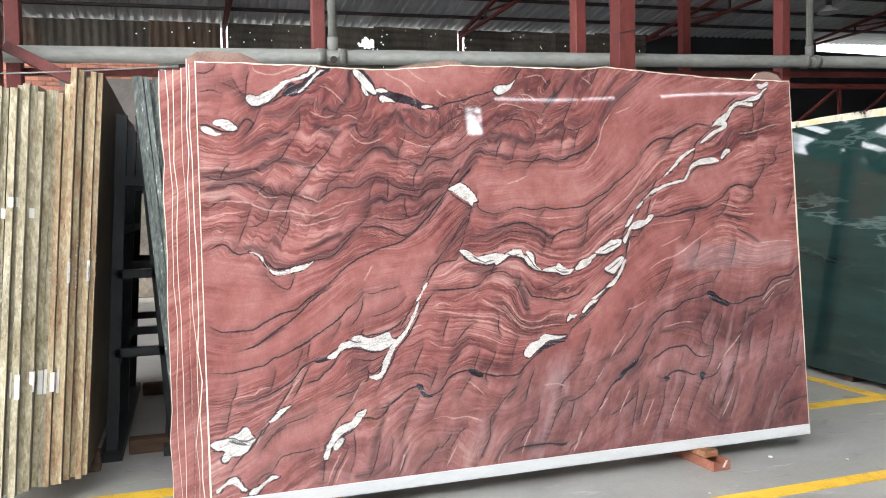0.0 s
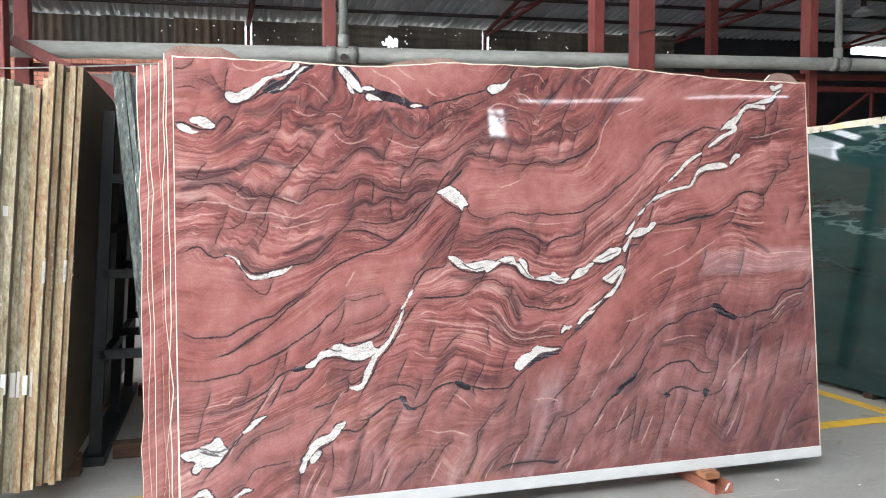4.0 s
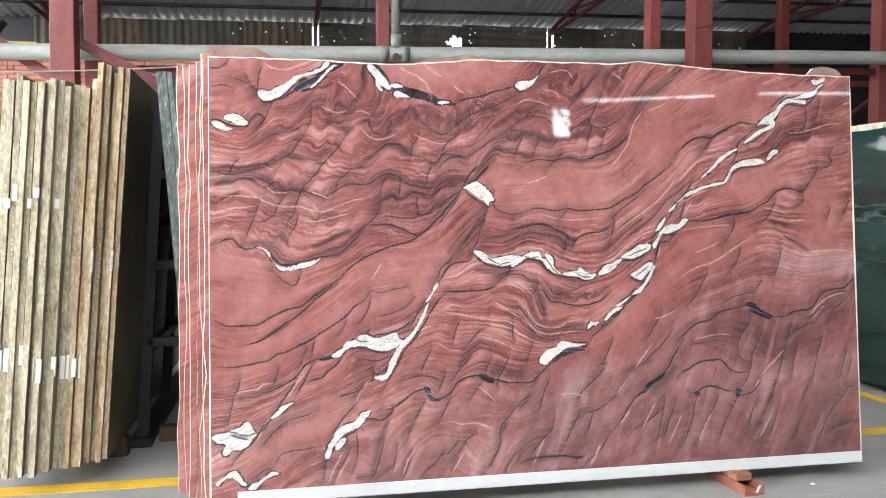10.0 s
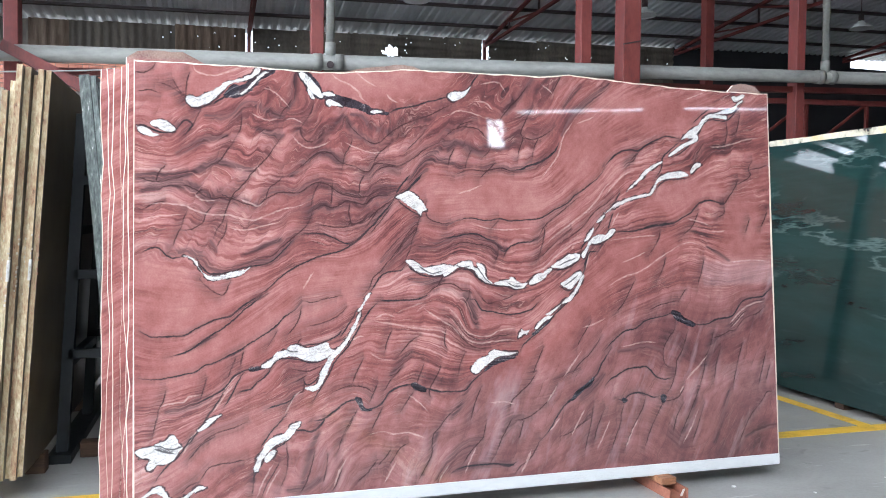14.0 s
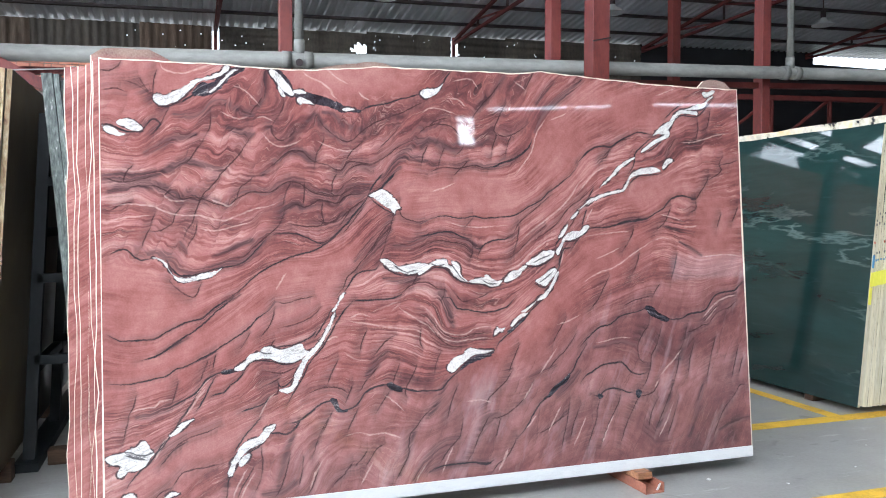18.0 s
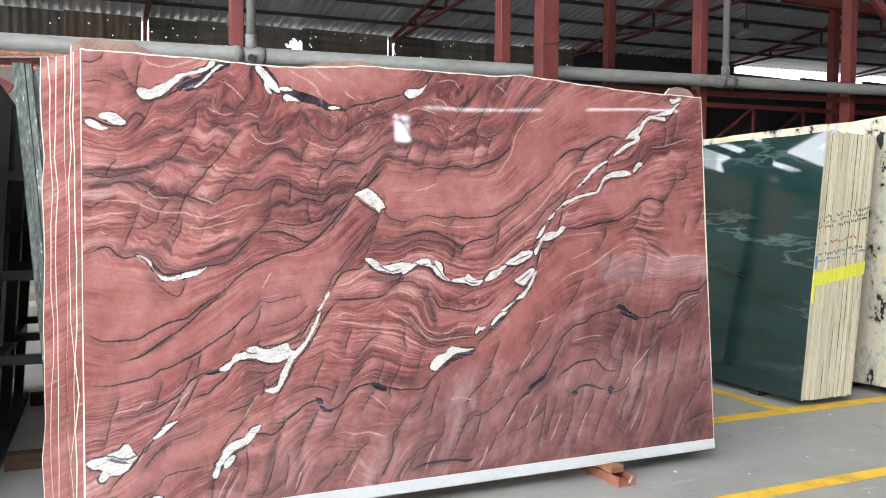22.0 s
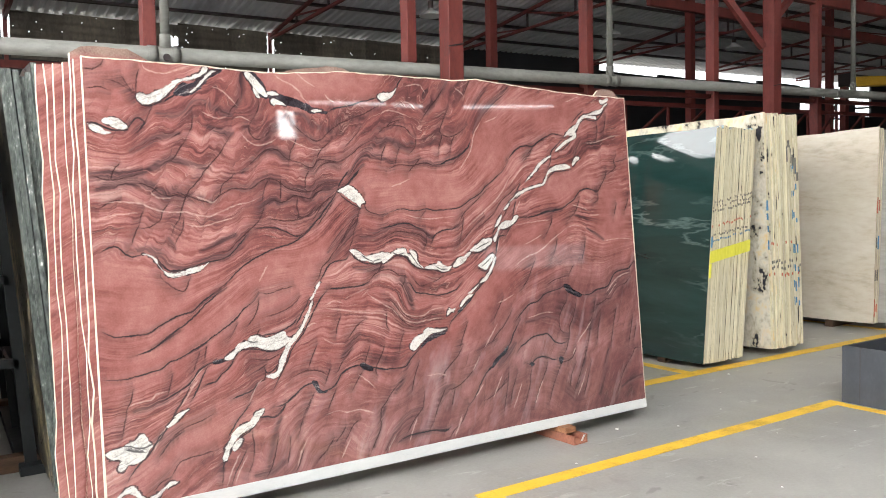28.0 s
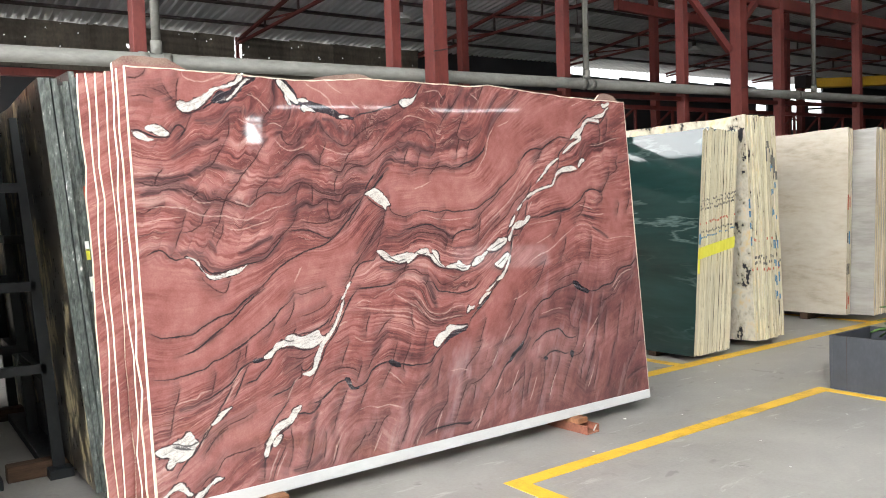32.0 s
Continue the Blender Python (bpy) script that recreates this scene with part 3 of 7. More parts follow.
# high beams and the yellow crane at the far end
for x0, y0, z0, x1, y1, z1 in ((13.0, 12.0, 6.0, 40.0, 12.0, 6.4), (9.5, 8.3, 5.1, 30.0, 8.3, 5.6)):
    single("cross_beam", bar_bm((x0, y0, z0), (x1, y1, z1), 0.12, 0.22), M_RED, "red steel cross beam between the far columns", "beam", "cross beams", "structure")
girder = thing("lattice_girder", "low red lattice girder far behind the slab stacks", "girder", kind="structure")
for z in (2.75, 3.75):
    part("chord", bar_bm((8.6, 13.0, z), (46, 13.0, z + 1.0), 0.1, 0.1), M_RED, girder)
for i in range(24):
    x = 8.8 + 1.5 * i
    z = 2.75 + (x - 8.6) / 37.4
    part("web_post", bar_bm((x, 13.0, z), (x, 13.0, z + 1.0), 0.06, 0.06), M_RED, girder)
    part("web_brace", bar_bm((x, 13.0, z), (x + 1.5, 13.0, z + 1.04), 0.05, 0.05), M_RED, girder)
for x in (8.8, 14.8, 20.8, 26.8, 32.8, 38.8):
    part("leg", bar_bm((x, 13.0, 0), (x, 13.0, 2.8), 0.14, 0.14), M_RED, girder)
crane = thing("crane_girder", "yellow painted overhead crane girder", "crane")
part("girder", bar_bm((24.63, 13.9, 5.35), (31.1, 9.17, 5.42), 0.3, 0.3), M_CRANE, crane)
part("end_carriage", box_bm((24.3, 13.7, 5.2), (24.7, 14.1, 5.6), 0.01), M_PURLIN, crane)
for px, py in ((24.5, 14.0), (31.0, 9.24)):
    part("crane_leg", box_bm((px - 0.1, py - 0.1, 0.0), (px + 0.1, py + 0.1, 5.22)), M_RED, crane)
crane2 = thing("crane_hoist", "yellow and black crane hoist above the brick wall", "crane")
part("girder", box_bm((-9.0, 15.6, 4.25), (-4.1, 16.0, 4.46), 0.01), M_CRANE, crane2)
part("boom", bar_bm((-8.8, 15.7, 7.5), (-4.8, 15.7, 4.62), 0.3, 0.5), M_MUSTARD, crane2, "dull mustard boom")
part("leg", box_bm((-8.6, 15.6, 0), (-8.3, 16.0, 4.25)), M_PURLIN, crane2)
part("motor", tube_bm((-5.5, 15.3, 4.6), (-5.0, 15.3, 4.6), 0.18, 20), M_PURLIN, crane2)
part("drum", tube_bm((-6.1, 15.3, 4.58), (-5.55, 15.3, 4.58), 0.15, 20), M_PIPE, crane2)


# pendant lamps
def pendant(x, y, z):
    p = thing("pendant_lamp", "round white industrial pendant lamp, switched off", "lamp", "pendant lamps", at=Matrix.Translation((x, y, z)))
    part("shade", lathe_bm([(0.3, 0.0), (0.285, 0.03), (0.2, 0.1), (0.09, 0.15), (0.08, 0.2), (0.0, 0.2)]), M_LAMP, p)
    part("diffuser", lathe_bm([(0.285, 0.012), (0.0, 0.012)]), M_LABEL, p)
    part("housing", tube_bm((0, 0, 0.2), (0, 0, 0.38), 0.07, 16), M_PURLIN, p)
    part("rod", tube_bm((0, 0, 0.38), (0, 0, roof_z(x, y) - z + 0.03), 0.012, 8), M_PURLIN, p)
    return p


for x, z in ((-1.2, 6.15), (4.68, 6.3), (10.45, 6.44), (17.0, 6.64), (22.9, 6.84), (29.0, 7.0)):
    pendant(x, 17.0, z)

# painted lines on the floor
for lo, hi in (((1.74, 2.90), (4.70, 3.0)), ((1.64, -6.0), (1.74, 3.0)), ((-1.3, 3.97), (0.2, 4.09)), ((3.45, 4.09), (40, 4.21)), ((4.62, 4.21), (4.72, 7.6)), ((8.05, 4.21), (8.15, 7.6)), ((-1.3, -6.0), (-1.2, 3.97)), ((4.61, -4.0), (4.69, 2.90))):
    single("floor_line", box_bm((*lo, -0.01), (*hi, 0.003)), M_YELLOW, "worn yellow painted line on the concrete", "floor marking", "yellow floor lines", "structure")


# ================= stone slabs =================
def slab_bm(length, height, thick, seed, wob=0.012, skew=0.0, edge_index=1, rough=0.003):
    """A slab along x with its polished face towards -y; top and ends are sawn unevenly."""
    rnd = random.Random(seed)
    n, m = 9, 12
    bm = bmesh.new()
    tops = [height + rnd.uniform(-wob, wob) for _ in range(n + 1)]
    lo = [0.0 if 0 < i < n else rnd.uniform(0, wob) for i in range(n + 1)]
    e0, e1 = rnd.uniform(-0.002, 0.002), rnd.uniform(-wob, wob) * 0.5
    chips = [rnd.uniform(-rough, rough) * (2.5 if rnd.random() < 0.15 else 1) for _ in range(m + 1)]
    fr, bk = [], []
    for i in range(n + 1):
        for j in range(m + 1):
            s = j / m
            z = lo[i] + (tops[i] - lo[i]) * s
            dx = (e0 if i == 0 else e1 if i == n else 0) * (2 * s - 1) + (chips[j] if i == 0 else 0)
            x = length * i / n + dx + skew * z
            nib = rnd.uniform(0, rough) if i == 0 else 0
            fr.append(bm.verts.new((x + nib, 0, z)))
            bk.append(bm.verts.new((x + (rnd.uniform(0, rough) if i == 0 else 0), thick, z)))
    for i in range(n):
        for j in range(m):
            a, b, c, d = i * (m + 1) + j, (i + 1) * (m + 1) + j, (i + 1) * (m + 1) + j + 1, i * (m + 1) + j + 1
            bm.faces.new((fr[a], fr[b], fr[c], fr[d]))
            bm.faces.new((bk[b], bk[a], bk[d], bk[c]))
        for p, q in ((i * (m + 1), (i + 1) * (m + 1)), ((i + 1) * (m + 1) + m, i * (m + 1) + m)):
            bm.faces.new((fr[q], fr[p], bk[p], bk[q])).material_index = edge_index
    last = n * (m + 1)
    for j in range(m):
        for p, q in ((j, j + 1), (last + j + 1, last + j)):
            bm.faces.new((fr[p], fr[q], bk[q], bk[p])).material_index = edge_index
    return bm


def row_of_slabs(count, x0, y0, z0, length, height, lean, pitch, thick, mats, label, group, seed, heights=None, start=None, loose=1.0):
    """Slabs that stand with their ends towards the aisle, run away from it along y and lean by `lean` degrees towards +x."""
    rnd = random.Random(seed)
    made = []
    x = x0
    for i in range(count):
        h = (heights[i] if heights else height) + rnd.uniform(-0.008, 0.008)
        t = thick * (1 + loose * rnd.uniform(-0.07, 0.05))
        bm = slab_bm(length + rnd.uniform(-0.05, 0.05), h, t, seed * 100 + i, rough=0.003 * min(1.0, loose + 0.25))
        y = y0 + loose * rnd.uniform(-0.018, 0.018) + (start[i] if start else 0)
        m = Matrix.Translation((x, y, z0)) @ Matrix.Rotation(radians(lean + loose * rnd.uniform(-0.1, 0.1)), 4, "Y") @ Matrix.Rotation(radians(90), 4, "Z") @ Matrix.Scale(-1, 4, (0, 1, 0))
        # the polished face looks towards -x
        me = mesh_of(bm, "stone_slab", mats)
        me.transform(m)
        me.flip_normals()
        ob = new("stone_slab", me)
        made.append((tagged(ob, label, "slab", group), x, y))
        x += pitch if not isinstance(pitch, (list, tuple)) else pitch[i]
    return made


M_CREAM_EDGE = mottled("sawn_golden_slab_edge", brick_stops((0.10, 0.08, 0.045), (0.27, 0.225, 0.135), (0.40, 0.35, 0.235), (0.53, 0.48, 0.345), (0.72, 0.68, 0.56)), 20, (1, 1, 0.35), (0.35, 0.8), fine=95, jitter=0.35, relief=0.9, depth=0.008, grain=0.5)
M_CREAM_RED = mottled("reddish_sawn_slab_edge", brick_stops((0.06, 0.042, 0.026), (0.34, 0.20, 0.115), (0.43, 0.325, 0.19), (0.55, 0.465, 0.30), (0.68, 0.61, 0.44)), 11, (1, 1, 0.35), (0.4, 0.8), fine=95, jitter=0.3, relief=0.9, depth=0.008, grain=0.5)
M_CREAM_FACE = mottled("golden_granite_face", brick_stops((0.05, 0.038, 0.024), (0.125, 0.098, 0.06), (0.21, 0.175, 0.115)), 2, (1, 1, 1), (0.25, 0.45), fine=25, jitter=0.1, relief=0.02)
M_DG_EDGE = mottled("sawn_dark_green_edge", [(0.1, (0.024, 0.028, 0.027)), (0.38, (0.070, 0.083, 0.076)), (0.6, (0.125, 0.146, 0.132)), (0.76, (0.20, 0.22, 0.205)), (0.84, (0.62, 0.64, 0.60))], 20, (1, 1, 0.3), (0.25, 0.5), fine=80, grain=0.62, jitter=0.4, relief=0.6, depth=0.006)
M_DG_FACE = mottled("black_and_cream_stone_face", [(0.35, (0.010, 0.010, 0.009)), (0.56, (0.035, 0.028, 0.020)), (0.62, (0.36, 0.30, 0.17)), (0.85, (0.66, 0.60, 0.42))], 4.5, (1, 1, 0.5), (0.2, 0.4), fine=20, jitter=0, relief=0.02)
M_IVORY_EDGE = mottled("sawn_ivory_resin_edge", brick_stops((0.40, 0.33, 0.21), (0.58, 0.51, 0.34), (0.68, 0.62, 0.45), (0.78, 0.73, 0.58)), 9, (1, 1, 0.14), (0.45, 0.8), fine=110, jitter=0.35, relief=0.6, depth=0.005, grain=0.5)
M_TAN_EDGE = mottled("sawn_tan_resin_edge", brick_stops((0.28, 0.20, 0.11), (0.50, 0.39, 0.24), (0.62, 0.52, 0.36), (0.72, 0.66, 0.52)), 7, (1, 1, 0.14), (0.45, 0.8), fine=90, jitter=0.5, relief=0.6, depth=0.005, grain=0.4)
M_GREEN_FACE = veined("polished_green_marble", (0.015, 0.042, 0.038), (0.17, 0.24, 0.22), (0.007, 0.019, 0.018), 1.2, (1, 0.3, 1.7), (22, 0, 0), 0.03, 0.03, 0.5, 0.3)
M_PATCH_FACE = mottled("ivory_stone_with_black_patches", [(0.0, (0.02, 0.02, 0.025)), (0.29, (0.04, 0.04, 0.045)), (0.34, (0.45, 0.40, 0.30)), (0.55, (0.68, 0.63, 0.52)), (0.8, (0.72, 0.55, 0.30))], 4.5, (1, 1, 0.8), (0.15, 0.3), fine=18, jitter=0, relief=0.01)
M_WHITE_FACE = mottled("polished_white_marble", brick_stops((0.40, 0.34, 0.26), (0.52, 0.46, 0.365), (0.58, 0.53, 0.44), (0.62, 0.58, 0.50)), 1.6, (1, 0.6, 1.9), (0.12, 0.2), fine=12, jitter=0, relief=0.0)
M_GREY_FACE = mottled("polished_grey_marble", brick_stops((0.27, 0.255, 0.23), (0.39, 0.375, 0.345), (0.46, 0.445, 0.415)), 1.2, (1, 0.5, 3), (0.12, 0.2), fine=9, jitter=0, relief=0.0)
M_BROWN_FACE = mottled("green_and_brown_marble", brick_stops((0.13, 0.10, 0.07), (0.26, 0.24, 0.19), (0.34, 0.36, 0.31)), 1.6, (1, 0.5, 2), (0.12, 0.25), fine=9, jitter=0, relief=0.0)
M_PATCH_GREY = mottled("pale_grey_offcut", brick_stops((0.13, 0.126, 0.112), (0.20, 0.195, 0.175)), 3, rough=(0.5, 0.7), jitter=0)
M_ROUGH_GREY = mottled("rough_grey_slab", brick_stops((0.07, 0.066, 0.058), (0.125, 0.118, 0.105), (0.19, 0.18, 0.162)), 2.2, (1, 1, 0.4), (0.6, 0.85), fine=20, jitter=0)



M_CHALK = mottled("faded_chalk_writing", brick_stops((0.34, 0.31, 0.24), (0.55, 0.52, 0.45)), 30, jitter=0.4, relief=0.02)
M_CHALK_R = mottled("faded_red_chalk_writing", brick_stops((0.36, 0.20, 0.14), (0.45, 0.30, 0.22)), 30, jitter=0.3, relief=0.02)


def mark(slab, x, y, z, h, w, lean, material, name="mark", label=""):
    """Writing, paint or a sticker on the end of a slab, as a plain bar at height z above its foot."""
    k = math.tan(radians(lean))
    bm = bmesh.new()
    add_box(bm, (-w / 2, -0.004, -h / 2), (w / 2, 0.012, h / 2), 0, 0, Matrix.Translation((x + z * k, y, z)) @ Matrix.Rotation(radians(lean), 4, "Y"))
    return part(name, bm, material, slab, label)


# golden slabs on the near side of the rack
rnd = random.Random(31)
tops = [1.865] * 3 + [1.875, 1.86, 1.87, 1.87, 1.865, 1.875, 1.86, 1.86, 1.86, 1.86, 1.90, 1.965, 1.97, 1.955, 1.985, 1.97]
starts = [0.0, 0.004, 0.0, -0.012, 0.03, 0.0, 0.035, -0.008, 0.04, -0.012, 0.045, 0.03, 0.032, 0.012, -0.012, 0.0, 0.05, 0.0, -0.01]
golden = []
# the taller slabs at the rack stand further and further back
recess = [max(0, i - 5) * 0.0155 for i in range(19)]
starts = [0.55 * s + r for s, r in zip(starts, recess)]
places = [-0.99 + 0.0287 * i - 0.19 * r for i, r in enumerate(recess)] + [0]
for i, (lo, hi, mats) in enumerate(((0, 12, [M_CREAM_FACE, M_CREAM_EDGE]), (12, 19, [M_CREAM_FACE, M_CREAM_RED]))):
    golden += row_of_slabs(hi - lo, places[lo], 3.87, 0.11, 2.9, 1.86, 4.2, [places[j + 1] - places[j] for j in range(lo, hi)], 0.0272 if lo == 0 else 0.0252, mats, "golden granite slab with a rough sawn edge, leaning in a stack" if i == 0 else "golden granite slab with a reddish stained edge, leaning in a stack", "golden slabs", 3 + i, tops[lo:hi], starts[lo:hi])
for i, (ob, x, y) in enumerate(golden):
    if i in (0, 1, 2, 4, 5, 6, 8):
        mark(ob, x + 0.014, y, 1.40 + (0.05 if i in (2, 5, 6) else 0), 0.045 + 0.03 * (i == 2), 0.021, 4.2, M_LABEL, "label", "white paper label")
    if i in (0, 1, 2, 4, 6, 7, 9, 10, 11, 12, 13):
        mark(ob, x + 0.014, y, (0.68 if i < 5 else 0.615) + rnd.uniform(-0.015, 0.015), 0.10 + rnd.uniform(-0.02, 0.02), 0.02, 4.2, M_LABEL, "label", "white paper label")
    z = 1.0 + rnd.uniform(-0.05, 0.05)
    for k in range(13):
        if rnd.random() < 0.7:
            mark(ob, x + 0.014 + rnd.uniform(-0.004, 0.004), y, z + 0.022 * k, rnd.uniform(0.007, 0.014), rnd.uniform(0.004, 0.008), 4.2, M_CHALK if i % 6 else M_CHALK_R, "writing", "faded chalk writing")
    if i in (14, 17):
        mark(ob, x + 0.014, y, 1.12, 0.10, 0.012, 4.2, M_MARK_W, "writing", "faded chalk writing")

# dark green slabs on the far side of the rack
M_DG_PLAIN = mottled("dark_green_stone_face", brick_stops((0.012, 0.014, 0.014), (0.03, 0.035, 0.034), (0.05, 0.058, 0.055)), 4, rough=(0.2, 0.4), jitter=0)
GREEN_LABEL = "dark green stone slab with a chipped sawn edge"
green_dark = row_of_slabs(1, -0.055, 3.975, 0.09, 2.9, 1.97, -4.6, 0.0262, 0.0240, [M_DG_FACE, M_DG_EDGE], "dark stone slab with cream patches and a chipped edge", "dark green slabs", 5, [1.95], [0.0], 0.6)
green_dark += row_of_slabs(6, -0.0288, 3.975, 0.09, 2.9, 1.97, -4.6, 0.0262, 0.0240, [M_DG_PLAIN, M_DG_EDGE], GREEN_LABEL, "dark green slabs", 6, [1.945, 1.96, 1.935, 1.955, 2.0, 1.97], [0.006, -0.004, 0.008, 0.0, -0.005, 0.004], 0.6)
for i, z, h, m in ((4, 1.23, 0.05, M_LABEL_Y), (4, 1.27, 0.045, M_LABEL), (4, 1.09, 0.07, M_LABEL), (5, 1.52, 0.06, M_MARK_R), (6, 1.2, 0.06, M_MARK_R), (3, 0.35, 0.05, M_LABEL)):
    ob, x, y = green_dark[i]
    mark(ob, x + 0.012, y, z, h, 0.017, -4.6, m, "label", "small coloured sticker")

# green marble slabs, with the yard's rows of marks across their ends
green = row_of_slabs(24, 4.84, 4.18, 0.05, 2.8, 2.0, 5.6, 0.0222, 0.0221, [M_GREEN_FACE, M_IVORY_EDGE], "polished green marble slab with an ivory backed edge", "green marble slabs", 7, None, None, 0.1)
for i, (ob, x, y) in enumerate(green):
    xm = x + 0.011
    slope = 0.0035 * i
    mark(ob, xm, y - 0.002, 0.945 + slope, 0.10, 0.0215, 5.6, M_LABEL_Y, "paint_band", "bright yellow paint band")
    if i == 0:
        mark(ob, xm, y - 0.002, 0.83, 0.12, 0.02, 5.6, M_LABEL_Y, "paint_band", "bright yellow paint band")
        mark(ob, xm, y - 0.002, 1.07, 0.09, 0.014, 5.6, M_MARK_B, "writing", "blue writing")
    for z, h, m in ((1.40, 0.016, M_MARK_K), (1.365, 0.014, M_MARK_K), (1.325, 0.018, M_MARK_K), (1.20, 0.016, M_MARK_R), (1.12, 0.016, M_MARK_K), (1.08, 0.014, M_MARK_B)):
        if rnd.random() < 0.8:
            mark(ob, xm + rnd.uniform(-0.004, 0.004), y, z + slope + rnd.uniform(-0.01, 0.01), h, 0.008, 5.6, m, "writing")
# patched ivory slabs leaning the other way
ivory = row_of_slabs(19, 5.80, 4.19, 0.06, 2.9, 2.13, -3.2, 0.0265, 0.0262, [M_PATCH_FACE, M_IVORY_EDGE], "ivory stone slab with black patches, leaning in a stack", "patched ivory slabs", 9, None, [rnd.uniform(-0.012, 0.012) for _ in range(19)], 0.4)
for i, (ob, x, y) in enumerate(ivory):
    xm = x + 0.012
    if i in (0, 1, 15, 16, 17):
        for z in (1.0, 1.14, 1.28, 1.38) if i < 2 else (0.45, 0.62, 0.8, 1.0, 1.25, 1.5, 1.7):
            mark(ob, xm, y, z + rnd.uniform(-0.04, 0.04), rnd.uniform(0.04, 0.1), 0.014, -3.2, M_MARK_B, "writing", "blue paint stroke")
    for z, m in ((1.02, M_MARK_R), (0.80, M_MARK_K), (0.74, M_MARK_R), (0.86, M_MARK_K)):
        if rnd.random() < 0.6:
            mark(ob, xm, y, z + rnd.uniform(-0.015, 0.015), 0.025, 0.013, -3.2, m, "writing")
    if i > 11:
        mark(ob, xm, y, 1.9 - 0.05 * abs(i - 13) + rnd.uniform(-0.04, 0.04), rnd.uniform(0.05, 0.16), 0.02, -3.2, M_MARK_K, "stain", "dark mineral stain")
# white and grey marble slabs
white = row_of_slabs(3, 7.86, 4.36, 0.08, 2.9, 2.1, 3.0, 0.05, 0.024, [M_WHITE_FACE, M_IVORY_EDGE], "polished white marble slab with soft grey clouds", "white marble slabs", 11)
for ob, x, y in white[:2]:
    for z in (0.25, 0.6, 0.95, 1.35):
        mark(ob, x + 0.012, y, z, rnd.uniform(0.08, 0.2), 0.014, 3.0, rnd.choice((M_MARK_B, M_MARK_K, M_MARK_R)), "writing")
row_of_slabs(14, 8.03, 4.14, 0.08, 2.9, 2.08, 3.0, 0.0275, 0.0272, [M_GREY_FACE, M_TAN_EDGE], "polished pale grey marble slab in a stack", "grey marble slabs", 12, None, None, 0.5)
row_of_slabs(8, 9.75, 4.6, 0.08, 2.9, 2.15, 3.0, 0.03, 0.028, [M_BROWN_FACE, M_IVORY_EDGE], "pale green and brown clouded marble slab", "clouded marble slabs", 13)


# racks that carry the stacks
def a_frame(x, y0, y1, h, label, foot=0.36):
    r = thing("slab_rack", label, "rack", "slab racks")
    for y in (y0, (y0 + y1) / 2, y1):
        for s in (-1, 1):
            part("upright", bar_bm((x + s * foot, y, 0.04), (x + s * 0.05, y, h), 0.06, 0.06), M_RACK, r)
        for z in (0.6, 1.05, 1.58):
            w = foot - (foot - 0.05) * z / h
            part("rung", bar_bm((x - w, y, z), (x + w, y, z), 0.06, 0.05), M_RACK, r)
    for s in (-1, 1):
        for z in (0.55, 1.3):
            w = foot - (foot - 0.05) * z / h
            part("side_rail", bar_bm((x + s * w, y0, z), (x + s * w, y1, z), 0.05, 0.05), M_RACK, r)
        part("foot_rail", box_bm((x + s * foot - 0.06, y0 - 0.1, 0), (x + s * foot + 0.06, y1 + 0.1, 0.05)), M_RACK, r)
    return r


a_frame(-0.26, 4.75, 6.5, 1.95, "dark steel A-frame rack between the slab stacks", 0.17)
a_frame(5.67, 4.7, 6.6, 1.9, "dark steel A-frame rack between ivory stacks", 0.12)
a_frame(8.75, 4.9, 6.8, 1.9, "dark steel A-frame rack behind the white slabs", 0.25)


def timbers(x0, x1, ys, z, label, group):
    for y in ys:
        single("timber_bearer", box_bm((x0, y, 0.0), (x1, y + 0.09, z), 0.004), M_BEARER, label, "timber", group)


timbers(-0.98, -0.47, (4.5, 5.9), 0.106, "rough timber bearer under the golden slabs", "timber bearers")
timbers(-0.34, 0.2, (4.75, 6.3), 0.086, "rough timber bearer under the dark green slabs", "timber bearers")
timbers(4.86, 5.5, (4.6, 6.2), 0.047, "thin timber bearer under the green marble", "timber bearers")
timbers(5.8, 6.36, (4.6, 6.2), 0.057, "thin timber bearer under the ivory slabs", "timber bearers")
timbers(7.86, 8.5, (4.8, 6.4), 0.077, "timber bearer under the white marble", "timber bearers")

# ================= the red quartzite slabs =================
LEAN_RED, Y_RED = 4.73, 3.4306
RED_AT = Matrix.Translation((0, Y_RED, 0)) @ Matrix.Rotation(radians(-LEAN_RED), 4, "X")
# plain, unbanded fields of the stone: centre, radii, turn
CALM = ((0.20, 1.97, 0.26, 0.12, 0), (1.11, 2.03, 0.35, 0.09, 0), (1.74, 1.50, 0.38, 0.15, -5), (2.21, 1.74, 0.26, 0.20, 45), (2.59, 1.97, 0.41, 0.10, 0), (0.28, 0.99, 0.32, 0.17, 15), (0.36, 0.78, 0.34, 0.11, 22), (0.63, 0.88, 0.24, 0.08, 35), (1.03, 1.11, 0.26, 0.11, 42), (0.84, 1.11, 0.19, 0.08, 30), (2.74, 1.52, 0.26, 0.10, 8), (2.12, 0.84, 0.16, 0.30, -30), (2.50, 1.20, 0.24, 0.11, 22), (0.40, 0.35, 0.24, 0.12, 32), (1.78, 0.63, 0.27, 0.12, 32), (3.14, 1.31, 0.14, 0.23, 0), (1.37, 1.46, 0.11, 0.11, 0), (0.17, 1.12, 0.14, 0.07, 0), (0.72, 0.15, 0.16, 0.07, 0), (0.86, 0.95, 0.16, 0.07, 15))
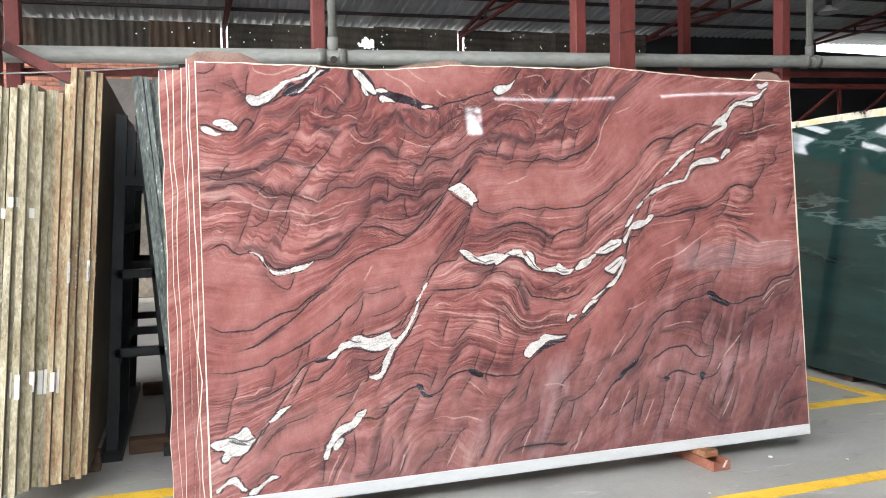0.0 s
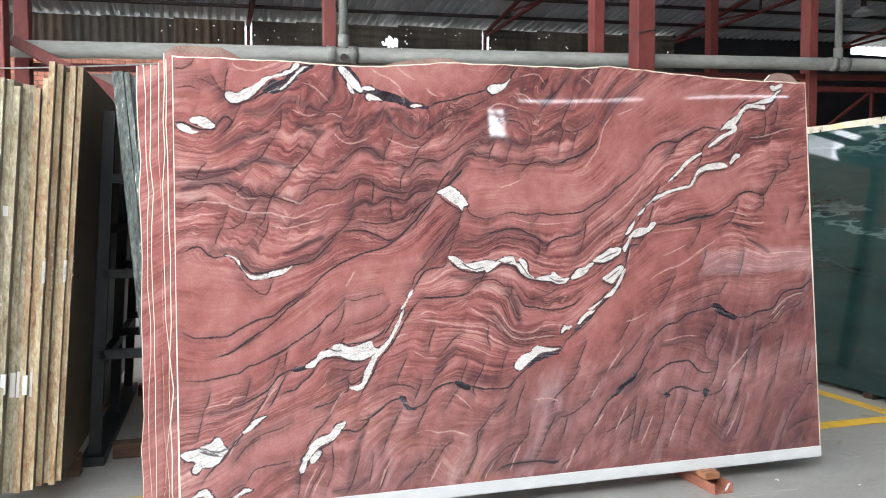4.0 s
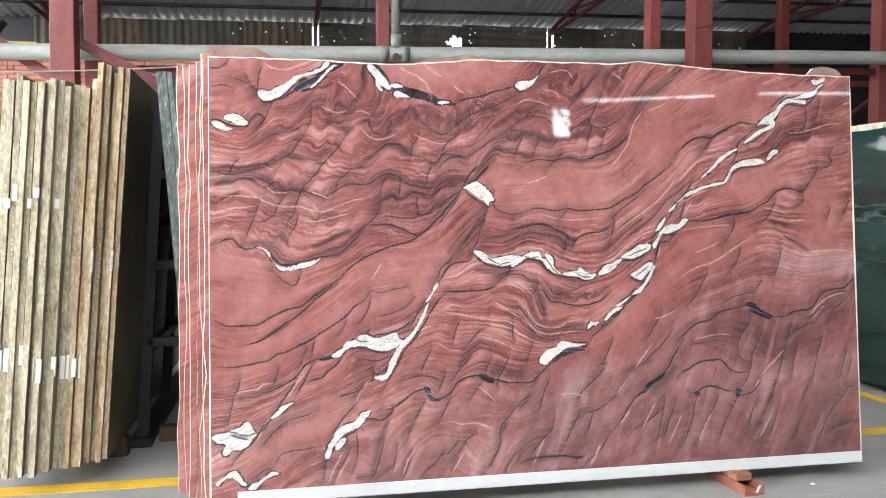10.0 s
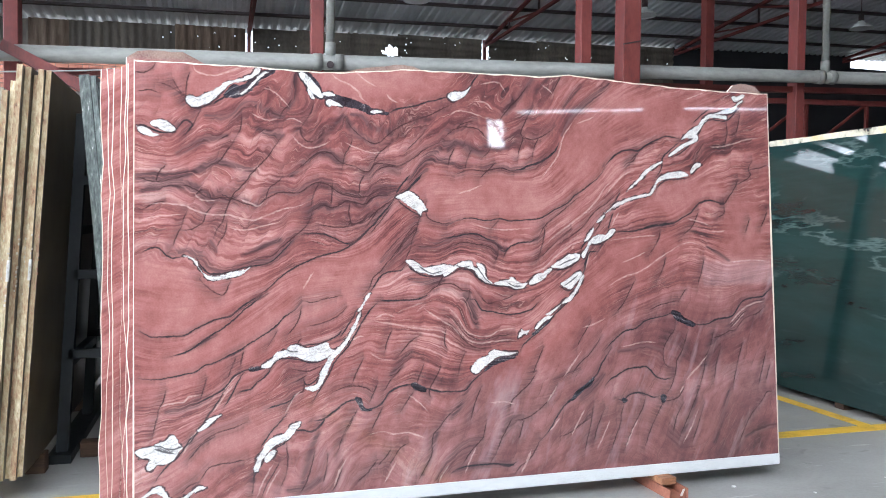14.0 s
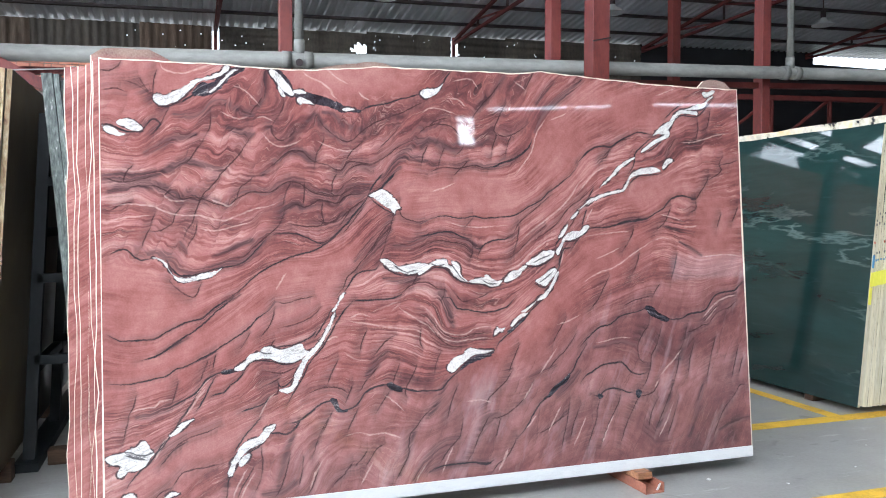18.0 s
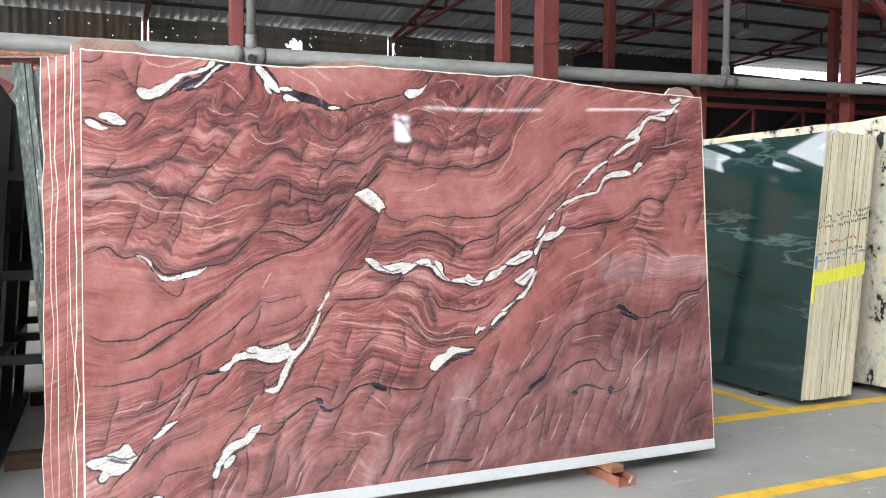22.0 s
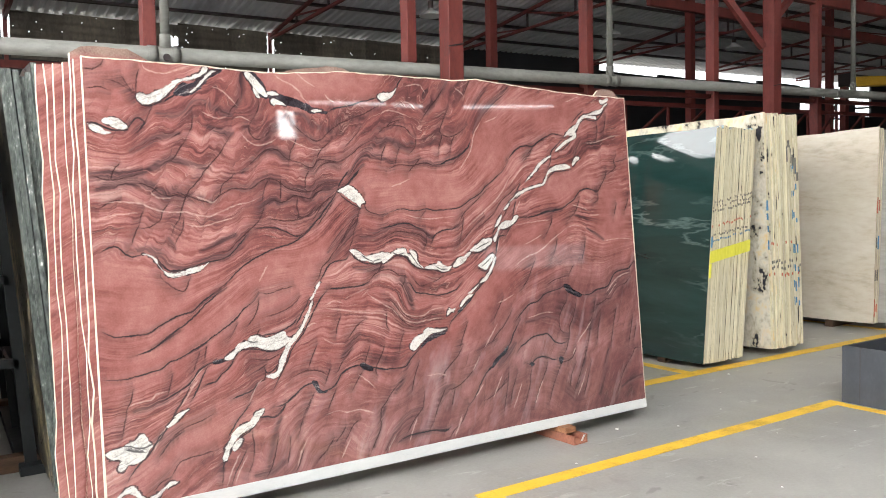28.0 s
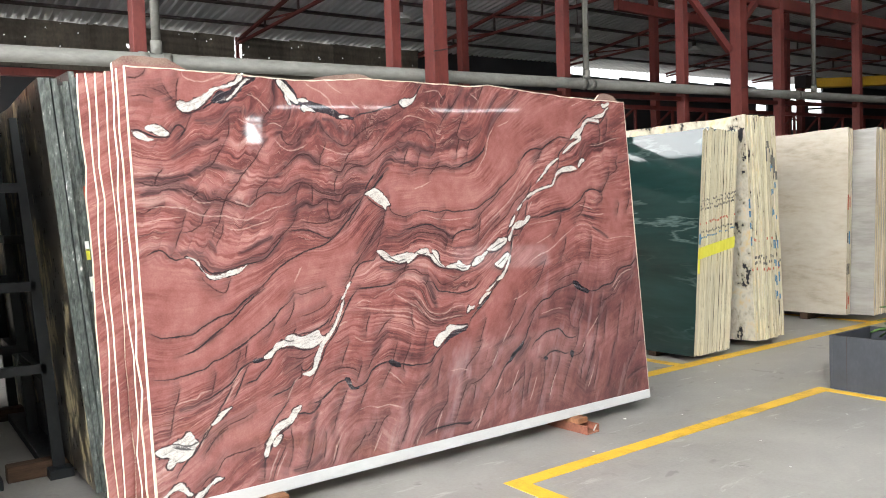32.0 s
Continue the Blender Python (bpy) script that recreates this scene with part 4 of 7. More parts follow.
# paler and deeper coloured fields: centre, radii, by how much
TINTS = ((0.41, 1.35, 0.43, 0.14, 0.12), (0.18, 1.36, 0.17, 0.17, 0.05), (0.52, 1.80, 0.35, 0.17, -0.09), (1.11, 1.74, 0.35, 0.17, -0.06), (1.75, 1.84, 0.29, 0.23, -0.05), (2.56, 1.14, 0.41, 0.20, -0.04), (1.82, 0.85, 0.35, 0.26, -0.05), (0.94, 1.37, 0.20, 0.12, 0.06), (0.41, 0.57, 0.35, 0.12, 0.04), (0.83, 0.77, 0.35, 0.17, 0.05), (0.18, 1.98, 0.20, 0.14, 0.05), (1.11, 2.04, 0.35, 0.09, 0.05), (1.25, 0.34, 0.43, 0.17, 0.05), (2.98, 0.69, 0.35, 0.29, -0.03))
BEDS, QUARTZ, BLACK, INCLUSIONS, SEAMS, JOINTS, SMOKE, THREADS, TIES = [], [], [], [], [], [], [], [], []


def line_of(text, *stores):
    line = np.array([[float(v) for v in p.split()] for p in text.split(",")]) / 1000
    for store in stores:
        store.append(line)


def bed(text):
    line_of(text, BEDS)


def quartz(text):
    line_of(text, QUARTZ)


def black(text):
    line_of(text, BLACK)


def inclusion(text):
    line_of(text, INCLUSIONS)


def seam(text):
    line_of(text, SEAMS, TIES)


def fault(text):
    line_of(text, SEAMS)


def joint(text):
    line_of(text, JOINTS)


def bedline(text):
    line_of(text, JOINTS, TIES)


def smoke(text):
    line_of(text, SMOKE, TIES)


def thread(text):
    line_of(text, THREADS, TIES)


def flaw(text):
    line_of(text, THREADS)


# how the stone is drawn: millimetres along and up the slab
# bedding, from the top down
bed("71 2039, 325 2019, 608 2096")
bed("73 1753, 267 1782, 448 1941, 606 2041, 713 2066")
bed("75 1671, 264 1680, 494 1812, 706 1896, 815 1937, 977 1868, 1175 1873, 1353 1920, 1537 1976, 1635 2086")
bed("80 1584, 235 1564, 435 1610, 589 1592, 803 1651, 970 1706, 1136 1639, 1341 1668, 1495 1740, 1680 1742, 1813 1875, 2020 2087")
bed("83 1472, 282 1508, 480 1455, 636 1479, 798 1531, 963 1544, 1129 1488, 1247 1543, 1399 1632, 1705 1627, 1898 1657, 2033 1717, 2109 1882, 2292 2113")
bed("88 1347, 277 1368, 478 1385, 686 1400, 903 1431, 1128 1456, 1245 1510, 1396 1570, 1702 1570, 1992 1584, 2149 1704, 2316 1917, 2538 2098")
bed("92 1235, 223 1231, 343 1151, 442 1122, 624 1174, 785 1226, 1007 1273, 1182 1387, 1287 1454, 1447 1393, 1692 1384, 1983 1423, 2191 1555, 2410 1752, 2705 1871, 3019 2069")
bed("94 1087, 290 1053, 490 1043, 674 1107, 892 1183, 1119 1257, 1282 1349, 1355 1339, 1534 1316, 1719 1292, 1911 1293, 2147 1377, 2362 1524, 2546 1646, 2775 1804, 3051 1962, 3275 2072")
bed("91 865, 210 857, 384 896, 565 988, 778 1055, 1000 1126, 1202 1194, 1319 1210, 1465 1144, 1618 1158, 1771 1078, 1966 1102, 2175 1272, 2395 1494, 2616 1616, 2881 1704, 3326 1943")
bed("90 693, 278 702, 456 815, 666 904, 884 997, 1082 1082, 1227 1111, 1401 1054, 1578 962, 1698 899, 1861 977, 2080 1078, 2205 1212, 2455 1323, 2749 1404, 3018 1483, 3327 1683")
bed("90 558, 248 555, 450 663, 633 738, 821 790, 988 858, 1189 914, 1391 861, 1569 794, 1722 756, 1919 858, 2125 987, 2375 1162, 2663 1214, 3004 1268, 3316 1358")
bed("90 399, 243 416, 395 516, 551 634, 763 689, 925 676, 1152 734, 1353 684, 1559 599, 1719 694, 1883 788, 2120 905, 2333 1044, 2656 1092, 2993 1111, 3318 1164")
bed("188 215, 338 321, 493 443, 703 533, 865 563, 1030 535, 1202 587, 1406 564, 1589 577, 1809 607, 2006 650, 2248 780, 2498 879, 2717 914, 2898 833, 3135 931, 3317 980")
bed("430 135, 589 280, 752 429, 914 418, 1110 447, 1340 425, 1582 457, 1802 465, 2031 517, 2240 647, 2489 735, 2778 716, 3046 762, 3319 842")
bed("739 120, 907 269, 1132 310, 1394 310, 1669 331, 1925 368, 2195 459, 2409 584, 2520 651, 2693 538, 2997 608, 3314 650")
bed("1067 118, 1329 202, 1632 229, 1951 251, 2293 383, 2438 477, 2651 459, 2986 453, 3320 457")
bed("1473 95, 1783 121, 2111 176, 2459 251, 2822 251, 3317 250")
# white quartz: outlines, in millimetres along and up the slab
quartz("282 1912, 299 1921, 328 1917, 359 1931, 396 1948, 420 1964, 445 1985, 464 1994, 489 2000, 519 2009, 549 2021, 569 2032, 584 2059, 601 2062, 599 2039, 573 2020, 543 2005, 519 1994, 484 1987, 464 1971, 444 1950, 420 1926, 391 1899, 359 1883, 330 1869, 308 1873, 289 1888")
quartz("513 1943, 538 1962, 563 1988, 588 2015, 606 2034, 624 2048, 644 2046, 618 2030, 593 2005, 573 1979, 548 1955, 523 1936")
quartz("145 1800, 180 1809, 208 1802, 227 1781, 243 1769, 227 1756, 191 1760, 161 1776, 138 1780")
quartz("82 1773, 110 1774, 133 1763, 151 1748, 175 1744, 156 1731, 121 1735, 98 1744")
quartz("776 2050, 796 2054, 822 2035, 847 2010, 868 1985, 878 1959, 888 1944, 872 1940, 846 1955, 826 1975, 806 2003, 786 2028")
quartz("816 1987, 836 1955, 851 1934, 836 1934, 821 1956")
quartz("880 1959, 904 1971, 930 1967, 943 1954, 911 1950")
quartz("898 1926, 919 1937, 950 1923, 976 1903, 950 1907, 929 1909, 911 1898")
quartz("1103 1889, 1136 1896, 1168 1892, 1157 1884, 1122 1880")
quartz("1487 1986, 1501 1998, 1524 2007, 1558 2008, 1587 2023, 1610 2044, 1592 2013, 1569 1987, 1540 1967, 1515 1960, 1489 1970")
quartz("3160 2048, 3131 2020, 3106 1989, 3071 1972, 3036 1968, 2985 1963, 2943 1943, 2915 1919, 2898 1891, 2873 1861, 2839 1833, 2795 1828, 2772 1819, 2796 1849, 2840 1880, 2881 1905, 2906 1936, 2944 1961, 3002 1976, 3054 1996, 3096 2009, 3132 2035")
quartz("2950 1956, 3012 1964, 3056 1957, 3052 1939, 3001 1946, 2957 1944, 2922 1922")
quartz("2879 1840, 2862 1810, 2811 1790, 2760 1760, 2710 1732, 2693 1731, 2737 1768, 2784 1799, 2838 1821, 2859 1851")
quartz("2659 1701, 2626 1677, 2577 1647, 2544 1620, 2531 1626, 2561 1655, 2610 1686")
quartz("2597 1560, 2617 1598, 2648 1625, 2691 1641, 2740 1650, 2773 1651, 2806 1637, 2813 1628, 2779 1622, 2739 1618, 2690 1611, 2647 1599, 2623 1581, 2606 1546")
quartz("2823 1646, 2841 1682, 2868 1700, 2895 1692, 2857 1667, 2833 1643")
quartz("3091 2064, 3126 2071, 3161 2082, 3178 2077, 3153 2057, 3107 2040")
quartz("274 1213, 305 1210, 329 1190, 340 1160, 364 1135, 388 1125, 424 1124, 461 1134, 498 1146, 534 1150, 559 1163, 534 1135, 497 1123, 461 1114, 412 1105, 376 1110, 352 1140, 336 1165, 312 1195")
quartz("1224 1487, 1259 1508, 1287 1517, 1314 1506, 1341 1480, 1366 1453, 1373 1427, 1354 1421, 1345 1400, 1335 1416, 1305 1434, 1278 1453, 1251 1474")
quartz("1268 1187, 1292 1192, 1328 1175, 1360 1154, 1410 1161, 1458 1169, 1503 1163, 1474 1136, 1446 1121, 1401 1116, 1360 1127, 1327 1133, 1308 1149")
quartz("1452 1158, 1494 1158, 1542 1179, 1594 1184, 1605 1156, 1627 1151, 1622 1178, 1656 1161, 1667 1128, 1664 1109, 1692 1082, 1700 1073, 1663 1082, 1635 1102, 1607 1137, 1570 1151, 1531 1152, 1494 1131, 1457 1112")
quartz("1706 1073, 1750 1086, 1779 1089, 1800 1105, 1838 1079, 1867 1073, 1891 1079, 1866 1051, 1822 1047, 1779 1061, 1735 1067")
quartz("1891 1079, 1912 1098, 1942 1119, 1987 1119, 1971 1091, 1926 1070, 1896 1065")
quartz("2009 1152, 2039 1174, 2079 1196, 2110 1215, 2171 1215, 2161 1187, 2124 1167, 2093 1151, 2057 1146")
quartz("2061 1068, 2098 1089, 2138 1117, 2169 1130, 2184 1111, 2159 1083, 2137 1055, 2115 1039, 2091 1047")
quartz("2197 1285, 2220 1319, 2252 1350, 2245 1322, 2225 1294, 2203 1280")
quartz("2228 1280, 2251 1305, 2288 1316, 2319 1316, 2345 1342, 2377 1339, 2338 1302, 2297 1279, 2250 1268")
quartz("2268 1385, 2290 1405, 2316 1419, 2299 1393, 2277 1376")
quartz("2412 1486, 2451 1506, 2492 1515, 2541 1527, 2573 1531, 2597 1560, 2617 1581, 2606 1546, 2583 1522, 2541 1510, 2492 1501, 2444 1486, 2412 1471")
quartz("604 721, 629 737, 654 756, 667 776, 692 785, 717 792, 735 809, 768 808, 806 794, 857 805, 883 816, 904 811, 914 784, 934 779, 921 764, 882 742, 843 733, 805 737, 767 752, 729 758, 699 755, 666 743, 641 714, 616 712")
quartz("1088 1036, 1069 1005, 1050 975, 1036 954, 1052 954, 1074 990, 1101 1036")
quartz("793 618, 824 622, 850 633, 860 658, 871 689, 892 726, 913 759, 939 784, 966 801, 950 770, 923 733, 902 690, 881 645, 865 615, 836 596, 808 605")
quartz("1584 660, 1595 686, 1627 712, 1670 726, 1679 742, 1706 755, 1734 746, 1772 739, 1830 736, 1786 725, 1728 719, 1684 693, 1655 673, 1620 645, 1598 646")
quartz("1847 846, 1871 837, 1891 844, 1876 823, 1853 826")
quartz("1921 857, 1946 884, 1967 903, 1991 910, 2018 912, 2003 896, 1973 883, 1945 856, 1927 843")
quartz("2065 973, 2090 992, 2120 999, 2114 983, 2083 972")
quartz("1976 916, 2028 946, 2065 967, 2043 942, 2003 918")
quartz("81 381, 111 395, 146 398, 169 411, 204 421, 221 439, 239 440, 251 418, 263 400, 274 384, 258 368, 243 345, 220 327, 196 319, 169 321, 150 303, 134 297, 129 322, 141 340, 111 354, 88 363")
quartz("98 180, 121 197, 145 214, 163 227, 186 228, 202 202, 219 177, 232 163, 209 165, 179 192, 149 199, 126 184, 105 167")
quartz("237 144, 249 167, 272 172, 296 190, 320 205, 337 216, 368 208, 344 198, 313 186, 289 163, 265 141")
quartz("334 454, 358 477, 382 500, 418 513, 435 517, 406 494, 377 471, 353 453")
quartz("569 272, 582 308, 604 344, 617 373, 637 392, 662 408, 695 413, 720 437, 738 456, 763 465, 781 466, 763 442, 745 418, 725 394, 699 380, 669 370, 644 354, 624 330, 604 294, 586 258")
quartz("611 306, 629 330, 654 346, 666 340, 649 308, 624 293")
quartz("2310 1422, 2342 1448, 2380 1477, 2412 1486, 2405 1468, 2367 1451, 2328 1425")
quartz("2180 1212, 2206 1251, 2225 1280, 2237 1274, 2218 1240, 2192 1195")
quartz("2133 1030, 2159 1072, 2181 1111, 2193 1105, 2171 1060, 2142 1016")
quartz("2059 964, 2096 994, 2130 1027, 2142 1018, 2111 986")
quartz("2531 1623, 2504 1596, 2472 1570, 2439 1538, 2458 1547, 2504 1582, 2543 1614")
quartz("934 771, 961 803, 993 844, 1020 895, 1047 949, 1057 946, 1033 889, 1005 833, 971 788, 947 760")
quartz("2002 1146, 1972 1125, 1990 1116, 2020 1141")
quartz("1841 835, 1829 805, 1847 813, 1865 829")
# black clots: outlines
black("444 1930, 462 1956, 482 1979, 506 1978, 531 1982, 556 2001, 593 2036, 656 2060, 669 2048, 631 2025, 606 2006, 580 1974, 555 1947, 518 1928, 469 1918")
black("771 2055, 804 2060, 835 2043, 868 2006, 883 1970, 951 1957, 1003 1943, 1056 1930, 1096 1916, 1122 1901, 1162 1892, 1197 1885, 1176 1876, 1141 1878, 1108 1874, 1082 1886, 1042 1900, 989 1909, 937 1922, 893 1934, 859 1935, 834 1957, 796 2007")
black("2687 915, 2726 914, 2758 884, 2784 869, 2817 853, 2830 838, 2783 840, 2744 861, 2712 877")
black("2616 488, 2639 490, 2648 469, 2628 447, 2615 465")
black("2392 480, 2411 484, 2417 467, 2398 462")
black("549 708, 574 722, 609 715, 594 703, 566 700")
black("1022 558, 1046 559, 1059 532, 1072 506, 1103 504, 1087 495, 1051 499, 1040 523")
black("1288 607, 1310 616, 1332 602, 1359 588, 1359 574, 1326 576, 1304 588")
black("1655 662, 1684 688, 1713 708, 1757 723, 1830 734, 1809 710, 1771 701, 1727 686, 1692 674, 1655 649")
black("1900 827, 1930 843, 1966 872, 2009 896, 1978 866, 1942 837, 1912 816")
black("2108 489, 2146 537, 2189 563, 2233 597, 2220 564, 2176 533, 2133 499")
# grey lines in the quartz, with half a width
inclusion("1328 1165 1.0, 1355 1146 1.4, 1396 1127 1.2, 1452 1134 0.9")
inclusion("1616 1167 1.2, 1638 1137 1.5, 1666 1096 1.5, 1695 1071 1.2")
inclusion("1514 1163 0.9, 1553 1152 0.9, 1593 1162 0.9")
inclusion("1776 1080 0.9, 1817 1058 1.2, 1858 1060 0.9")
inclusion("2045 1157 0.9, 2100 1179 1.2, 2155 1198 0.9")
inclusion("2079 1056 0.8, 2122 1083 0.9, 2159 1111 0.8")
inclusion("699 800 0.9, 729 781 1.2, 770 777 0.9")
inclusion("93 394 1.2, 134 404 1.7, 181 396 1.7, 216 381 1.7, 251 383 1.7, 286 398 1.5")
inclusion("160 387 2.1, 199 372 3.0, 239 362 2.1")
# dark seams along the bedding, with half a width
seam("395 1885 0.9, 420 1903 1.5, 456 1928 1.8, 481 1946 1.5")
seam("82 1781 1.2, 110 1779 1.8, 137 1768 2.2, 161 1756 2.2, 191 1752 1.5, 227 1753 1.8, 243 1766 1.5, 255 1787 1.2")
seam("1197 1885 1.5, 1230 1905 1.5, 1285 1918 1.0, 1341 1931 1.2, 1383 1949 1.2, 1439 1962 0.9, 1495 1984 1.2")
seam("1569 2003 0.8, 1610 2049 1.2, 1625 2075 1.0, 1649 2103 0.8")
seam("1826 1632 1.2, 1864 1638 2.7, 1909 1659 2.4, 1954 1671 2.7, 2000 1697 2.4, 2046 1735 2.1, 2068 1778 1.2")
seam("2322 1668 1.8, 2370 1715 2.2, 2419 1745 1.8, 2467 1755 1.8, 2515 1753 1.5, 2564 1783 1.4, 2630 1815 1.2, 2680 1834 1.0, 2745 1827 1.0, 2785 1819 0.9")
seam("106 1229 0.9, 141 1246 1.2, 176 1246 1.4, 203 1216 1.5, 234 1203 1.5, 269 1211 1.2")
seam("331 1200 1.8, 355 1160 2.7, 383 1135 1.8, 436 1134 1.2, 485 1144 1.2, 547 1163 1.5, 609 1172 1.2, 659 1192 0.9, 705 1238 0.9, 761 1301 0.8")
seam("582 1029 0.9, 632 1061 1.4, 683 1110 1.2, 734 1148 1.0, 811 1186 1.0, 888 1216 1.2, 954 1231 1.2, 1006 1257 1.8, 1046 1288 2.1, 1087 1327 2.1, 1127 1367 2.0, 1169 1420 2.0, 1204 1460 1.8, 1227 1500 1.5")
seam("774 1307 0.8, 838 1314 1.4, 890 1309 1.4, 941 1288 1.7, 993 1267 1.7, 1036 1283 1.8")
seam("1470 1352 0.8, 1512 1373 0.9, 1569 1390 0.9, 1612 1390 0.9, 1655 1382 1.0, 1698 1382 1.0, 1742 1391 1.2, 1800 1380 1.0, 1874 1386 0.9, 1948 1392 0.9, 1993 1411 1.0, 2039 1440 1.0, 2101 1468 0.9, 2148 1511 1.2, 2194 1540 1.2, 2242 1575 1.0, 2289 1613 1.2, 2322 1662 1.5")
seam("1455 1298 0.9, 1511 1300 1.2, 1568 1314 1.5, 1625 1314 1.5, 1667 1295 1.2, 1725 1281 0.9")
seam("1733 1243 1.2, 1768 1231 1.4, 1797 1253 1.5, 1842 1272 1.4, 1901 1278 1.0, 1946 1300 0.8")
seam("1457 1104 1.0, 1502 1128 1.2, 1542 1146 1.0, 1593 1135 1.4, 1626 1102 1.5, 1663 1077 1.8, 1706 1065 1.5, 1778 1056 1.4, 1828 1041 1.2, 1881 1054 1.0")
seam("2345 1316 1.2, 2392 1331 1.4, 2456 1331 1.4, 2520 1342 1.8, 2585 1360 3.3, 2650 1369 3.9, 2716 1378 2.1, 2760 1401 1.5, 2817 1431 1.5, 2851 1466 1.8, 2886 1490 3.0, 2937 1500 3.0, 2987 1492 2.1, 3021 1483 1.2")
seam("2298 727 1.5, 2346 773 1.2, 2395 811 1.2, 2433 827 1.4, 2474 832 1.4, 2523 865 1.5, 2572 881 1.5, 2637 893 1.8, 2686 906 2.7")
seam("2817 845 2.1, 2867 843 1.5, 2910 848 1.8, 2968 870 2.1, 3037 877 1.8, 3071 896 1.5, 3111 949 1.2, 3153 972 1.5, 3213 980 1.5, 3248 982 1.5, 3284 1011 1.8, 3324 1041 1.5")
seam("2294 544 1.2, 2326 582 1.2, 2358 595 2.1, 2405 621 1.5, 2453 633 1.4, 2501 634 1.4, 2533 638 1.4, 2564 608 1.5, 2596 578 1.5, 2644 567 1.4, 2693 579 1.0")
seam("2355 484 0.9, 2386 474 1.5, 2411 479 1.8, 2434 500 1.4, 2482 506 1.4, 2529 495 1.2, 2561 479 1.2, 2603 480 1.5")
seam("103 888 1.5, 131 870 2.4, 161 864 1.5, 219 864 1.2, 278 867 1.2, 314 886 1.2, 350 905 1.2, 386 923 1.2, 435 939 1.2, 471 946 1.2, 508 975 1.5, 558 1012 2.1, 607 1036 1.5")
seam("207 774 0.9, 254 785 1.2, 301 802 1.5, 337 826 1.7, 386 861 1.5, 434 890 1.4, 483 926 1.2, 533 974 1.2, 582 1011 1.2, 632 1043 0.9")
seam("102 689 1.0, 160 681 1.2, 218 688 1.2, 277 698 1.2, 324 708 1.2, 360 731 1.0, 409 746 1.0, 457 769 1.2, 506 792 1.2, 555 823 1.0, 605 854 1.0, 668 895 1.2, 706 937 1.2, 757 969 1.0, 783 1007 0.9")
seam("335 572 1.2, 371 590 1.2, 419 612 1.4, 456 640 1.4, 481 676 1.5, 505 692 1.8, 530 704 1.5, 567 710 1.5, 616 715 1.5")
seam("504 608 0.9, 529 616 1.5, 558 622 1.2, 583 646 0.9, 628 682 0.9, 653 718 0.9")
seam("626 531 0.8, 689 548 1.2, 727 558 1.2, 752 587 0.9")
seam("1135 1001 1.4, 1189 1000 1.8, 1256 1001 1.7, 1325 1005 1.5, 1366 1020 1.5")
seam("827 464 0.9, 883 473 1.5, 930 504 2.0, 970 535 2.1, 1004 548 2.4, 1036 552 3.0")
seam("1088 502 1.8, 1136 515 1.8, 1163 545 2.0, 1182 573 2.0, 1223 597 2.0, 1263 603 2.0, 1304 606 2.4")
seam("1345 583 2.1, 1381 579 2.0, 1428 566 1.8, 1497 562 2.0, 1553 565 1.8, 1582 595 1.2, 1617 626 1.0, 1658 657 1.0")
seam("1576 1002 1.0, 1613 994 1.4, 1646 947 1.4, 1703 937 1.2, 1776 922 1.2, 1849 928 1.2, 1908 948 1.2, 1954 994 1.0")
seam("2336 740 1.2, 2281 663 1.5, 2249 608 1.8, 2202 568 2.2, 2155 534 2.4, 2124 502 2.1, 2077 471 1.5, 2034 419 1.2, 1984 344 1.0, 1939 301 0.9")
seam("740 433 1.2, 788 425 2.4, 826 418 2.7, 857 436 2.4, 889 473 2.1")
seam("1476 185 0.9, 1547 204 1.5, 1617 207 1.5, 1703 206 1.8, 1775 192 2.7, 1810 206 1.5")
# dark seams across it
fault("255 1779 1.2, 270 1800 1.8, 286 1810 2.1, 303 1801 1.8, 312 1788 1.2, 286 1755 0.9")
fault("2765 1810 0.9, 2711 1767 1.0, 2660 1722 1.4, 2649 1663 1.0, 2608 1604 0.9")
fault("2848 1910 0.6, 2903 1960 0.8, 2951 1992 0.6")
fault("2831 1797 0.8, 2783 1760 0.9, 2729 1729 0.8")
fault("1354 1598 1.8, 1315 1557 3.3, 1276 1516 2.7, 1243 1500 1.5")
fault("1294 1592 1.2, 1255 1548 1.8, 1227 1505 2.1")
fault("1265 1168 0.9, 1245 1142 1.2, 1191 1135 1.2, 1150 1117 1.2, 1123 1078 1.2, 1096 1039 1.0")
fault("1268 1176 1.2, 1313 1136 1.5, 1368 1114 1.5, 1465 1115 1.8, 1502 1147 1.5")
fault("2218 1229 1.0, 2204 1172 1.2, 2191 1127 1.2, 2165 1074 1.2, 2133 1027 1.0")
fault("2274 1228 0.8, 2236 1229 1.4, 2217 1212 1.2, 2191 1150 0.9")
fault("2175 1229 0.9, 2197 1271 1.4, 2219 1291 1.2, 2252 1348 1.0")
fault("2370 1325 1.2, 2338 1296 1.8, 2306 1274 1.8, 2274 1234 1.2")
fault("2363 1428 0.8, 2346 1385 1.0, 2333 1342 1.2")
fault("2407 1537 0.9, 2374 1485 1.0, 2348 1462 0.9")
fault("456 635 1.0, 431 591 1.4, 407 556 1.4, 378 515 1.2, 344 461 1.2, 310 414 1.2, 281 384 1.2, 250 344 1.0, 215 315 1.0, 180 277 0.9, 156 242 0.8")
fault("525 691 1.0, 500 650 1.0, 470 589 1.2, 445 553 0.9")
fault("638 706 0.9, 669 741 1.0, 704 752 1.2, 767 744 1.4, 818 727 1.5, 869 735 1.4, 918 756 0.9")
